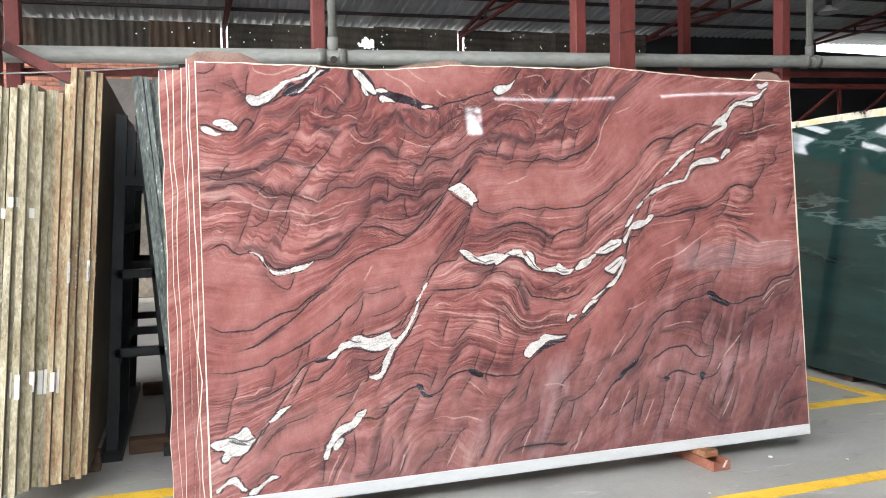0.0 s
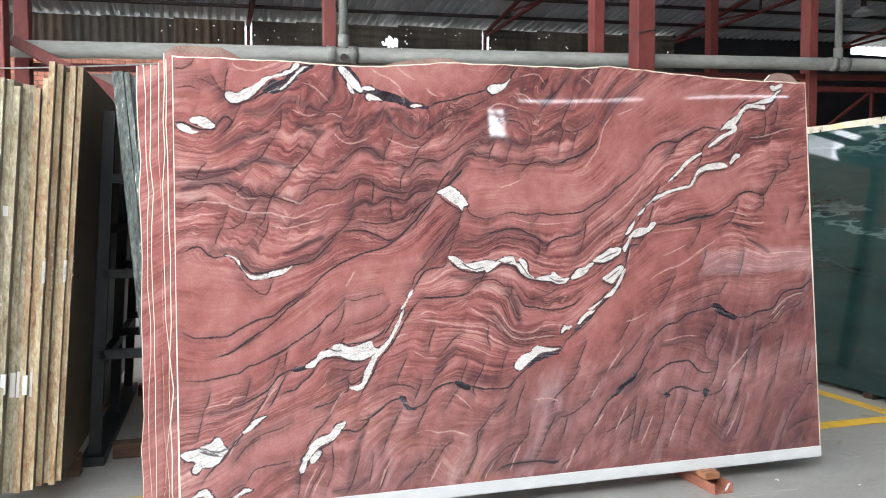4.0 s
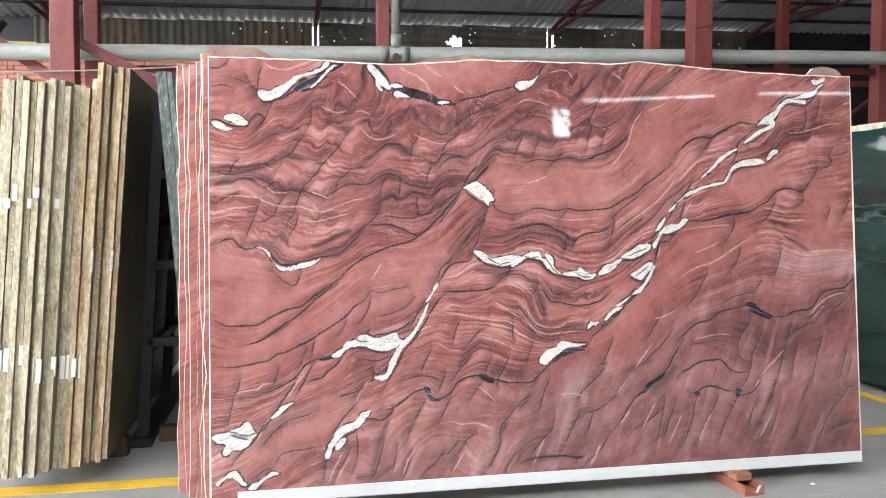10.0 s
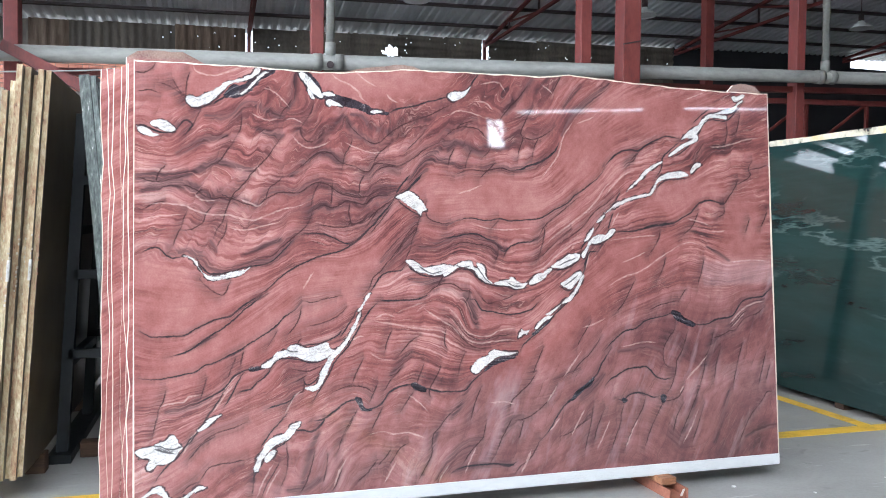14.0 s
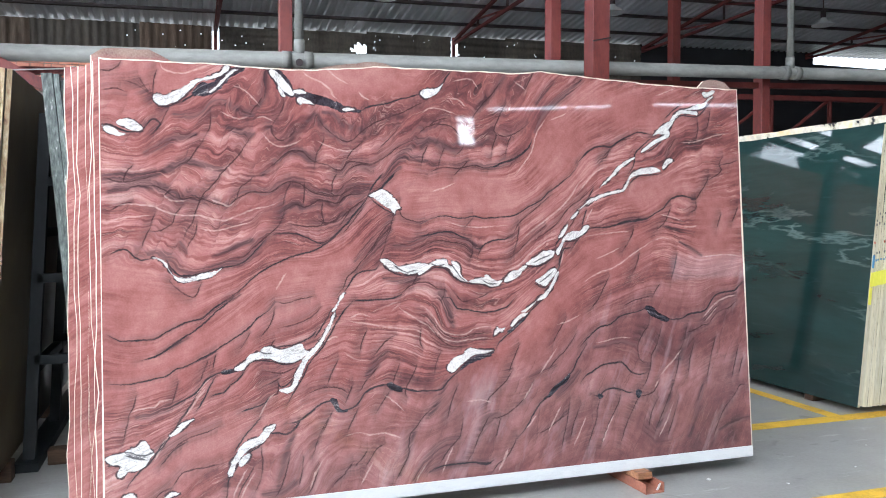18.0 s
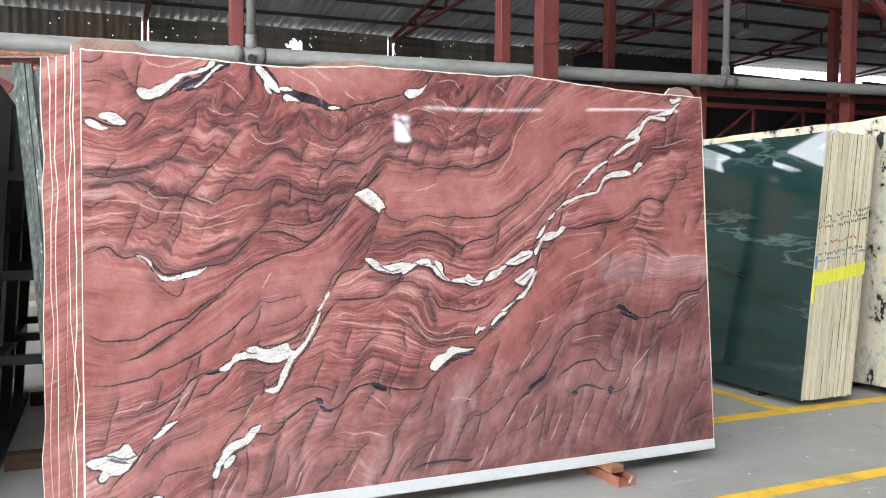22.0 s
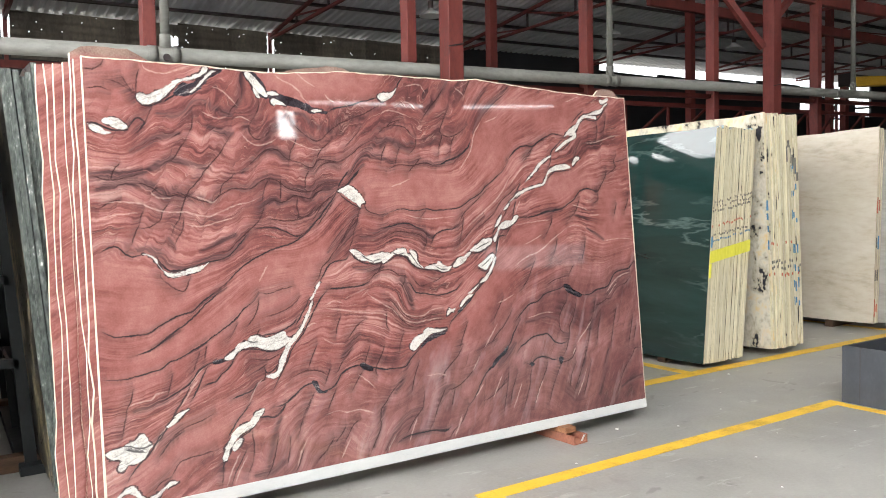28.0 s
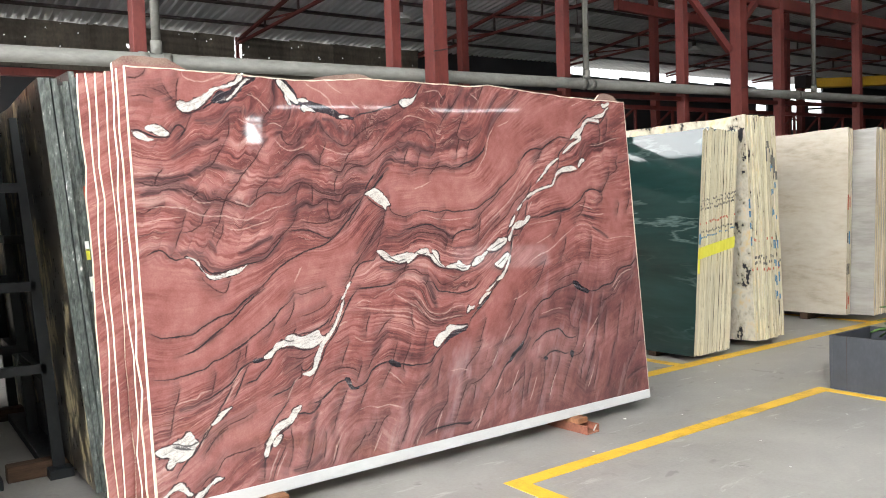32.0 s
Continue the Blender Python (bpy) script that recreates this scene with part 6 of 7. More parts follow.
# pale threads across it
flaw("921 2058 1.2, 965 2026 1.4, 1004 2012 1.8, 1036 1992 2.4, 1056 1972 2.4, 1064 1951 2.1, 1083 1936 1.2")
flaw("1037 2077 0.8, 1071 2044 1.2, 1111 2022 1.2, 1137 2008 0.9")
flaw("1185 1978 0.9, 1204 1952 1.4, 1239 1938 0.9")
flaw("1978 2070 0.9, 2008 2049 1.2, 2037 2025 0.9")
flaw("2172 1880 0.9, 2218 1896 1.2, 2266 1918 0.9")
flaw("836 1134 1.2, 810 1096 1.5, 789 1058 1.0")
flaw("1529 1509 0.9, 1586 1526 1.2, 1652 1552 1.0")
flaw("2224 1234 1.5, 2210 1172 1.8, 2191 1130 1.8, 2158 1066 1.5, 2133 1027 1.2")
flaw("2398 1428 1.2, 2372 1394 1.2, 2352 1356 1.0")
flaw("2938 1334 0.9, 2983 1334 1.2, 3027 1340 0.9")
flaw("3042 844 1.2, 3074 876 1.8, 3110 907 2.1, 3159 936 1.5")
flaw("3059 826 0.9, 3094 860 1.5, 3130 895 1.2")
flaw("3110 913 1.5, 3159 936 1.8, 3212 953 1.5, 3257 958 1.2")
flaw("2769 561 2.1, 2809 597 2.7, 2857 639 2.7, 2892 678 1.8")
flaw("2748 527 1.5, 2727 494 1.5")
flaw("480 639 1.0, 451 603 1.2, 421 562 1.2, 392 524 1.2")
flaw("505 687 1.0, 468 652 1.0, 444 621 1.0")
flaw("1052 948 2.4, 1030 902 3.0, 1003 856 3.3, 971 816 3.0, 945 781 2.4")
flaw("1046 910 1.2, 1030 871 1.5, 997 825 1.5, 960 780 1.5, 928 740 1.2")
flaw("992 815 1.2, 1040 837 1.5, 1071 836 0.9")
flaw("1324 947 0.9, 1346 967 1.2, 1368 983 0.9")
flaw("778 604 1.4, 747 575 1.5, 726 538 1.4, 706 501 1.0")
flaw("1693 682 0.9, 1728 702 1.2, 1771 714 0.9")
flaw("1936 837 0.9, 1894 806 1.2, 1863 779 0.9")
flaw("2031 563 1.0, 2006 522 1.5, 1976 483 1.0")
flaw("2169 729 1.2, 2131 683 2.1, 2100 643 2.4, 2071 608 1.5")
flaw("2302 888 0.9, 2240 862 1.2, 2178 846 0.9")
flaw("1680 499 0.9, 1752 500 1.2, 1810 486 0.9")
flaw("132 141 1.2, 167 154 1.7, 202 159 1.2")
flaw("334 454 1.5, 310 426 1.7, 293 390 1.5, 272 355 1.2")
flaw("653 283 1.5, 628 242 1.7, 603 194 1.5, 583 146 1.2")
flaw("686 263 0.9, 647 203 1.2, 622 150 0.9")
flaw("2046 407 1.0, 2015 370 1.5, 1984 342 1.0")
flaw("1887 252 2.4, 1866 207 3.6, 1838 158 2.7")
flaw("1469 220 1.5, 1440 185 2.4, 1420 147 2.1")
flaw("2183 443 0.9, 2142 376 1.4, 2104 309 0.9")
flaw("2837 407 1.2, 2795 322 1.8, 2739 233 1.2")
flaw("2321 379 1.2, 2282 303 1.8, 2243 230 1.2")
flaw("2478 370 1.0, 2438 301 1.5, 2405 233 1.0")
flaw("1605 288 1.2, 1570 224 1.8, 1546 172 1.2")
flaw("979 280 1.2, 947 226 1.8, 926 168 1.2")
flaw("1217 262 1.2, 1184 207 1.8, 1157 163 1.2")


def curved(line, step=0.012):
    """A smooth curve through the points of a line."""
    p = np.vstack([2 * line[0] - line[1], line, 2 * line[-1] - line[-2]])
    out = []
    for i in range(1, len(p) - 2):
        n = max(2, int(np.linalg.norm(p[i + 1, :2] - p[i, :2]) / step))
        t = np.linspace(0, 1, n, endpoint=False)[:, None]
        a, b, c, d = p[i - 1], p[i], p[i + 1], p[i + 2]
        out.append(0.5 * (2 * b + (c - a) * t + (2 * a - 5 * b + 4 * c - d) * t ** 2 + (3 * b - a - 3 * c + d) * t ** 3))
    out.append(p[-2:-1])
    return np.vstack(out)


def bedding_field(u0, u1, v0, v1, nu=122, nv=80):
    """The bedding height: as smooth as can be, near its number along each bed, and level along every vein that follows the beds."""
    n = nu * nv
    rows, cols, vals, rhs = [], [], [], []
    r = 0

    def eq(items, target, w):
        nonlocal r
        for j, c in items:
            rows.append(r), cols.append(j), vals.append(c * w)
        rhs.append(target * w)
        r += 1

    def at(u, v):
        x, y = (u - u0) / (u1 - u0) * (nu - 1), (v - v0) / (v1 - v0) * (nv - 1)
        i, j = int(np.clip(x, 0, nu - 2)), int(np.clip(y, 0, nv - 2))
        x, y = np.clip(x - i, 0, 1), np.clip(y - j, 0, 1)
        k = i * nv + j
        return ((k, (1 - x) * (1 - y)), (k + 1, (1 - x) * y), (k + nv, x * (1 - y)), (k + nv + 1, x * y))
    for i in range(nu):
        for j in range(nv):
            k = i * nv + j
            if 0 < i < nu - 1:
                eq(((k - nv, 1), (k, -2), (k + nv, 1)), 0, 1)
            if 0 < j < nv - 1:
                eq(((k - 1, 1), (k, -2), (k + 1, 1)), 0, 1)
            if i < nu - 1 and j < nv - 1:
                eq(((k, 1), (k + 1, -1), (k + nv, -1), (k + nv + 1, 1)), 0, 1.4)
    for level, line in enumerate(BEDS):
        for u, v in curved(line, 0.03)[:, :2]:
            eq(at(u, v), level, 0.12)
    for line in TIES:
        c = curved(line[:, :2], 0.02)
        for p, q in zip(c, c[1:]):
            eq(at(*p) + tuple((k, -w) for k, w in at(*q)), 0, 4.0)
    rows, cols, vals, rhs = np.array(rows), np.array(cols), np.array(vals), np.array(rhs)
    # conjugate gradients on the normal equations
    back = lambda y: np.bincount(cols, vals * y[rows], n)
    there = lambda x: np.bincount(rows, vals * x[cols], r)
    sol = np.repeat(np.linspace(16, 0, nv)[None, :], nu, 0).ravel()
    g = back(rhs - there(sol))
    d, gg = g.copy(), g @ g
    for _ in range(1800):
        h = there(d)
        step = gg / (h @ h + 1e-30)
        sol = sol + step * d
        g = g - step * back(h)
        new_gg = g @ g
        if new_gg < 1e-7:
            break
        d, gg = g + new_gg / gg * d, new_gg
    return sol.reshape(nu, nv)


def to_lines(lines, pts, width=None, taper=True):
    """For each point the nearest vein: how far it is, minus on one side, and half the vein's width there."""
    best, side, wide = np.full(len(pts), 0.2), np.ones(len(pts)), np.zeros(len(pts))
    for line in lines:
        c = curved(line)
        lo, hi = c[:, :2].min(0) - 0.06, c[:, :2].max(0) + 0.06
        near = np.where(((pts > lo) & (pts < hi)).all(1))[0]
        if not len(near):
            continue
        q = pts[near]
        a, b = c[:-1, :2], c[1:, :2]
        ab = b - a
        for s in range(len(a)):
            d = q - a[s]
            t = np.clip((d @ ab[s]) / (ab[s] @ ab[s] + 1e-12), 0, 1)
            w = width if width is not None else c[s, 2] + (c[s + 1, 2] - c[s, 2]) * t
            dist = np.hypot(*(d - t[:, None] * ab[s]).T)
            # veins taper off towards their ends
            run = (s + t) / len(a)
            w = w - 0.0030 * np.clip(1 - 7 * np.minimum(run, 1 - run), 0, 1) if taper else w + 0 * t
            won = dist < best[near]
            best[near[won]] = dist[won]
            wide[near[won]] = w[won]
            side[near[won]] = np.where(ab[s][0] * d[won, 1] > ab[s][1] * d[won, 0], 1.0, -1.0)
    return best, best * side, wide


def to_shapes(shapes, pts):
    """Distance of points to the nearest outline, minus inside it."""
    best = np.full(len(pts), 0.2)
    for line in shapes:
        c = curved(np.vstack([line[-1:], line, line[:2]]), 0.01)
        cut = np.where(np.hypot(*(c - line[0]).T) < 1e-9)[0][0]
        c = c[cut:]
        end = np.where(np.hypot(*(c[1:] - line[0]).T) < 1e-9)[0][0] + 1
        c = c[:end + 1]
        lo, hi = c.min(0) - 0.07, c.max(0) + 0.07
        near = np.where(((pts > lo) & (pts < hi)).all(1))[0]
        if not len(near):
            continue
        q = pts[near]
        dist, inside = np.full(len(q), 9.0), np.zeros(len(q), bool)
        for a, b in zip(c, c[1:]):
            ab, d = b - a, q - a
            t = np.clip((d @ ab) / (ab @ ab + 1e-12), 0, 1)
            dist = np.minimum(dist, np.hypot(*(d - t[:, None] * ab).T))
            if a[1] != b[1]:
                inside ^= ((a[1] > q[:, 1]) != (b[1] > q[:, 1])) & (q[:, 0] < ab[0] * (q[:, 1] - a[1]) / (b[1] - a[1]) + a[0])
        best[near] = np.minimum(best[near], np.where(inside, -dist, dist))
    return best


def clouding(pts):
    """How smoky the stone is: broad bands, and a breath of smoke along one side of every joint and seam; and how bleached along the other."""
    clear, pale = np.ones(len(pts)), np.zeros(len(pts))
    for lines, width, power, skew in ((SMOKE, None, 0.85, 0.0), (JOINTS, 0.019, 0.46, 0.9), (SEAMS, 0.013, 0.42, 0.5)):
        for line in lines:
            c = curved(line, 0.02)
            reach = 2.2 * (c[:, 2].max() if width is None else width) * (1 + skew)
            near = np.where(((pts > c[:, :2].min(0) - reach) & (pts < c[:, :2].max(0) + reach)).all(1))[0]
            best, other = np.zeros(len(near)), np.zeros(len(near))
            for s in range(len(c) - 1):
                ab, d = c[s + 1, :2] - c[s, :2], pts[near] - c[s, :2]
                t = np.clip((d @ ab) / (ab @ ab + 1e-12), 0, 1)
                w = width if width is not None else c[s, 2] + (c[s + 1, 2] - c[s, 2]) * t
                off = d - t[:, None] * ab
                w = w * (1 + skew * np.where(off[:, 0] < 0, 1.0, -0.55))
                best = np.maximum(best, np.exp(-(np.hypot(*off.T) / np.maximum(w, 0.003)) ** 2))
                if skew:
                    other = np.maximum(other, np.exp(-(np.hypot(*off.T) / 0.020) ** 2) * np.clip(off[:, 0] / 0.006, 0, 1))
            clear[near] *= 1 - power * best
            pale[near] = np.maximum(pale[near], other)
    return 1 - clear, pale


def red_top(u):
    us = (0.0, 0.07, 0.6, 0.8, 1.0, 1.28, 1.64, 2.0, 2.14, 2.39, 2.78, 3.07, 3.33)
    vs = (2.060, 2.064, 2.068, 2.060, 2.068, 2.100, 2.106, 2.110, 2.128, 2.113, 2.097, 2.094, 2.097)
    return np.interp(u, us, vs) + 0.003 * np.sin(np.asarray(u) * 41) * np.sin(np.asarray(u) * 17)


def red_face_mesh():
    """The polished front of the first slab, with its bedding, quartz and seams kept on a fine grid."""
    nu, nv = 800, 500
    u = np.linspace(0.080, 3.3195, nu)
    top = red_top(u)
    s = np.linspace(0, 1, nv)
    U = np.repeat(u[:, None], nv, 1)
    right = np.interp(s, (0, 0.35, 0.6, 1), (0.003, 0.0, -0.006, 0.0))
    left = np.interp(s, (0, 0.5, 1), (0.0, -0.006, -0.006))
    U = U + right[None, :] * ((u - 1.7) / 1.6)[:, None].clip(0) + left[None, :] * ((1.7 - u) / 1.6)[:, None].clip(0)
    V = 0.09 + (top[:, None] - 0.006 - 0.09) * s[None, :]
    pts = np.stack([U.ravel(), V.ravel()], 1)
    # the polish is not quite flat
    uu, vv = pts[:, 0], pts[:, 1]
    wave = np.sin(4.1 * uu + 2.3 * vv + 0.4) + 0.7 * np.sin(-3.1 * uu + 5.6 * vv + 2.0) + 0.3 * np.sin(9.3 * uu - 4.0 * vv)
    co = np.stack([uu, 0.00026 * wave, vv], 1)
    k = (np.arange(nu - 1)[:, None] * nv + np.arange(nv - 1)[None, :]).ravel()
    faces = np.stack([k, k + nv, k + nv + 1, k + 1], 1)
    me = bpy.data.meshes.new("polished_face")
    me.from_pydata(co.tolist(), [], faces.tolist())
    me.shade_smooth()
    field = bedding_field(0.0, 3.4, 0.0, 2.2)
    x, y = pts[:, 0] / 3.4 * 121, pts[:, 1] / 2.2 * 79
    i, j = np.clip(x.astype(int), 0, 120), np.clip(y.astype(int), 0, 78)
    x, y = x - i, y - j
    x, y = x * x * (3 - 2 * x) * 0.35 + x * 0.65, y * y * (3 - 2 * y) * 0.35 + y * 0.65
    phi = field[i, j] * (1 - x) * (1 - y) + field[i + 1, j] * x * (1 - y) + field[i, j + 1] * (1 - x) * y + field[i + 1, j + 1] * x * y
    calm = np.zeros(len(pts))
    for cu, cv, ru, rv, turn in CALM:
        c, k = math.cos(radians(turn)), math.sin(radians(turn))
        du, dv = pts[:, 0] - cu, pts[:, 1] - cv
        calm = np.maximum(calm, np.clip(1.5 - np.hypot((du * c + dv * k) / ru, (dv * c - du * k) / rv), 0, 1))
    tint = np.zeros(len(pts))
    for cu, cv, ru, rv, amount in TINTS:
        tint += amount * np.exp(-((pts[:, 0] - cu) / ru) ** 2 - ((pts[:, 1] - cv) / rv) ** 2)
    low = np.clip((phi - 10.6) / 2.2, 0, 1) * np.clip((pts[:, 0] - 0.9) / 0.6, 0, 1)
    low = np.maximum(low, 0.8 * np.clip((0.66 - pts[:, 1]) / 0.42, 0, 1) * np.clip((pts[:, 0] - 0.5) / 0.5, 0, 1))
    data = {"calm": calm, "tint": tint, "steep": low, "bed": phi, "quartz": to_shapes(QUARTZ, pts), "black": to_shapes(BLACK, pts)}
    data["smoke"], data["bleach"] = clouding(pts)
    for name, lines, width in (("seam", SEAMS, None), ("joint", JOINTS, 0.0006), ("thread", THREADS, None), ("inclusion", INCLUSIONS, None)):
        data[name], data[name + "_line"], data[name + "_width"] = to_lines(lines, pts, width)
    for name, values in data.items():
        me.attributes.new(name, "FLOAT", "POINT").data.foreach_set("value", np.ascontiguousarray(values, np.float32))
    return me


def attr(nt, name):
    n = nt.nodes.new("ShaderNodeAttribute")
    n.attribute_name = name
    return n.outputs["Fac"]


def red_stone(name, traced=True):
    """Banded red quartzite: folded bedding in many shades, ink-thin dark seams, white quartz."""
    m, nt, b = base(name)
    v = coords(nt)
    mul = lambda a, c: op(nt, "MULTIPLY", a, c)
    add = lambda a, c: op(nt, "ADD", a, c)
    cen = lambda a: op(nt, "SUBTRACT", a, 0.5)
    sep = nt.nodes.new("ShaderNodeSeparateXYZ")
    nt.links.new(v, sep.inputs[0])
    X, Z = sep.outputs["X"], sep.outputs["Z"]

    def joined(x, y, z):
        n = nt.nodes.new("ShaderNodeCombineXYZ")
        for i, w in enumerate((x, y, z)):
            if isinstance(w, bpy.types.NodeSocket):
                nt.links.new(w, n.inputs[i])
            else:
                n.inputs[i].default_value = w
        return n.outputs[0]

    def leaning(angle, squeeze):
        """Coordinates stretched along a line that leans to the right by angle from upright."""
        c, k = math.cos(radians(angle)), math.sin(radians(angle))
        return joined(add(mul(X, c), mul(Z, -k)), 0.0, mul(add(mul(X, k), mul(Z, c)), squeeze))

    def ridge(n, width):
        return ramp(nt, op(nt, "ABSOLUTE", cen(n)), [(0.0, 1.0), (width, 0.0)])

    n_big = noise_tex(nt, v, 1.9, 2, 0.5)
    n_mid = noise_tex(nt, v, 6.5, 3, 0.5, 0.3)
    n_fine = noise_tex(nt, v, 26, 3, 0.55)
    n_grit = noise_tex(nt, v, 130, 2, 0.6)
    if traced:
        phi, calm, steep = attr(nt, "bed"), attr(nt, "calm"), attr(nt, "steep")
    else:
        phi, calm, steep = add(mul(X, 4.0), mul(Z, -6.5)), add(0.1, 0.0), add(0.1, 0.0)
    wild = op(nt, "SUBTRACT", 1.0, calm)
    flat = op(nt, "SUBTRACT", 1.0, mul(steep, 0.8))
    crumple = ramp(nt, op(nt, "DIVIDE", phi, 16.0), [(0.0, 0.3), (0.1, 1.0), (0.34, 0.9), (0.5, 0.45), (1.0, 0.4)])
    vf = leaning(27, 0.3)
    folds = noise_tex(nt, vf, 9.0, 2, 0.5, 0.3)
    kinks = noise_tex(nt, vf, 24, 2, 0.5, 0.2)
    p = add(phi, add(mul(cen(n_big), 0.25), mul(mul(add(mul(cen(folds), 0.26), mul(cen(n_mid), 0.14)), crumple), wild)))
    p = add(p, add(mul(cen(n_fine), 0.045), mul(mul(cen(kinks), 0.10), mul(crumple, wild))))
    # slices of stone slipped against each other along steep planes
    slips = []
    for angle, freq, amp, bend in ((24, 7.0, 0.17, 1.5), (29, 15.0, 0.08, 2.0)):
        c, k = math.cos(radians(angle)), math.sin(radians(angle))
        w = add(mul(add(mul(X, c), mul(Z, -k)), freq), add(mul(cen(n_big), bend), mul(cen(n_mid), 0.6)))
        fr = op(nt, "FRACT", add(w, mul(cen(n_fine), 0.14)))
        power = ramp(nt, noise_tex(nt, v, 3.1 + 0.1 * freq, 2, 0.5), [(0.42, 0.0), (0.62, 1.0)])
        power = mul(power, mul(crumple, wild))
        p = add(p, mul(mul(ramp(nt, fr, [(0.0, -0.3), (0.28, 0.12), (0.72, 1.0), (0.93, 0.5), (1.0, -0.3)], "B_SPLINE"), power), -amp))
        slips.append((fr, power))

    def strata(k, s, shift, scale=1.0, detail=3.0, rough=0.55):
        return noise_tex(nt, joined(add(mul(X, s), shift), mul(p, k), mul(Z, s)), scale, detail, rough)

    broad = strata(1.1, 1.1, 3.0)
    layers = strata(3.4, 2.2, 9.0, 1.0, 3, 0.5)
    hair = strata(12.0, 3.0, 17.0, 1.0, 3, 0.55)
    busy = mul(1.0 if traced else 0.45, mul(ramp(nt, noise_tex(nt, v, 2.3, 2, 0.5), [(0.36, 0.3), (0.62, 1.0)]), add(mul(wild, 0.92), 0.08)))
    busy = mul(busy, flat)
    patch = noise_tex(nt, v, 2.4, 3, 0.55)
    mottle = noise_tex(nt, v, 9.0, 4, 0.6, 0.5)
    steeps = noise_tex(nt, vf, 8.0, 4, 0.6, 0.4)
    tone = add(mul(mul(cen(broad), 0.75), add(mul(wild, 0.7), 0.3)), add(mul(mul(cen(layers), 1.1), busy), mul(mul(cen(hair), 0.9), busy)))
    tone = add(tone, add(mul(cen(patch), 0.30), add(mul(cen(n_grit), 0.17), mul(cen(noise_tex(nt, v, 320, 2, 0.6)), 0.08))))
    tone = add(tone, add(mul(cen(mottle), 0.24), mul(cen(n_fine), 0.16)))
    tone = add(tone, mul(mul(cen(ramp(nt, hair, [(0.47, 0.0), (0.52, 1.0)])), 0.09), busy))
    tone = add(tone, mul(cen(steeps), add(0.2, mul(steep, 0.5))))
    tone = add(add(tone, 0.485), add(mul(calm, 0.03), add(mul(mul(crumple, wild), -0.055), mul(steep, -0.035))))
    if traced:
        tone = add(tone, attr(nt, "tint"))
    col = ramp(nt, tone, [(0.08, (0.050, 0.028, 0.030)), (0.25, (0.125, 0.046, 0.045)), (0.40, (0.220, 0.077, 0.070)), (0.53, (0.298, 0.121, 0.109)), (0.67, (0.385, 0.184, 0.167)), (0.86, (0.52, 0.31, 0.275))])
    # greyer, mauve stone among the steep lower beds
    gm = add(mul(steep, 0.62), mul(cen(n_big), 0.5))
    col = mix_rgb(nt, ramp(nt, gm, [(0.1, 0.0), (0.75, 0.7)]), col, ramp(nt, tone, [(0.1, (0.048, 0.028, 0.031)), (0.35, (0.120, 0.058, 0.059)), (0.6, (0.205, 0.098, 0.096)), (0.85, (0.32, 0.20, 0.20))]))
    # faint smoke and pale films along the beds, that fade and start again
    haze = ramp(nt, strata(1.9, 1.8, 41.0, 1.0, 4, 0.6), [(0.54, 0.0), (0.68, 1.0)])
    col = mix_rgb(nt, mul(mul(mul(haze, crumple), wild), 0.30), col, (0.11, 0.062, 0.065))
    for k, (freq, s, width, power) in enumerate(((4.0, 1.6, 0.010, 0.5), (9.0, 2.2, 0.013, 0.42), (17.0, 2.6, 0.02, 0.36))):
        ln = ridge(strata(freq, s, 60.0 + 11 * k, 1.0, 2, 0.5), width)
        ms = ramp(nt, noise_tex(nt, v, 4.6 + 1.3 * k, 3, 0.6), [(0.49, 0.0), (0.62, 1.0)])
        col = mix_rgb(nt, mul(mul(mul(ln, ms), wild), mul(flat, power)), col, (0.075, 0.036, 0.038))
    for k, (freq, power) in enumerate(((5.5, 0.5), (12.0, 0.45), (21.0, 0.34))):
        ln = ridge(strata(freq, 1.9, 130.0 + 9 * k, 1.0, 2, 0.5), 0.014)
        ms = ramp(nt, noise_tex(nt, v, 5.4 + k, 3, 0.6), [(0.48, 0.0), (0.6, 1.0)])
        col = mix_rgb(nt, mul(mul(mul(ln, ms), mul(flat, wild)), power), col, (0.62, 0.38, 0.32))
    for k, (fr, power) in enumerate(slips):
        sh = ramp(nt, fr, [(0.70, 0.0), (0.95, 1.0), (0.985, 0.0)])
        ln = ramp(nt, op(nt, "ABSOLUTE", op(nt, "SUBTRACT", fr, 0.965)), [(0.0, 1.0), (0.022 * (k + 1), 0.0)])
        ms = ramp(nt, noise_tex(nt, v, 6.2 + 2 * k, 3, 0.6), [(0.46, 0.0), (0.58, 1.0)])
        on = op(nt, "MAXIMUM", power, mul(steep, 0.7))
        col = mix_rgb(nt, mul(mul(sh, on), 0.34 - 0.08 * k), col, (0.12, 0.048, 0.048))
        col = mix_rgb(nt, mul(mul(ln, ms), mul(on, 0.6 - 0.15 * k)), col, (0.050, 0.025, 0.027))
    # steep joints that cut across the beds
    for k, (scale, width, power, lo) in enumerate(((7.0, 0.008, 0.4, 0.52), (13.0, 0.012, 0.35, 0.50))):
        jl = ridge(noise_tex(nt, leaning(31 - 8 * k, 0.3), scale, 4, 0.55, 0.35), width)
        jm = ramp(nt, noise_tex(nt, v, 2.6 + k, 3, 0.55), [(lo, 0.0), (lo + 0.12, 1.0)])
        jm = mul(jm, add(mul(wild, 0.4), mul(steep, 0.5)))
        col = mix_rgb(nt, mul(mul(jl, jm), power), col, (0.085, 0.045, 0.048))
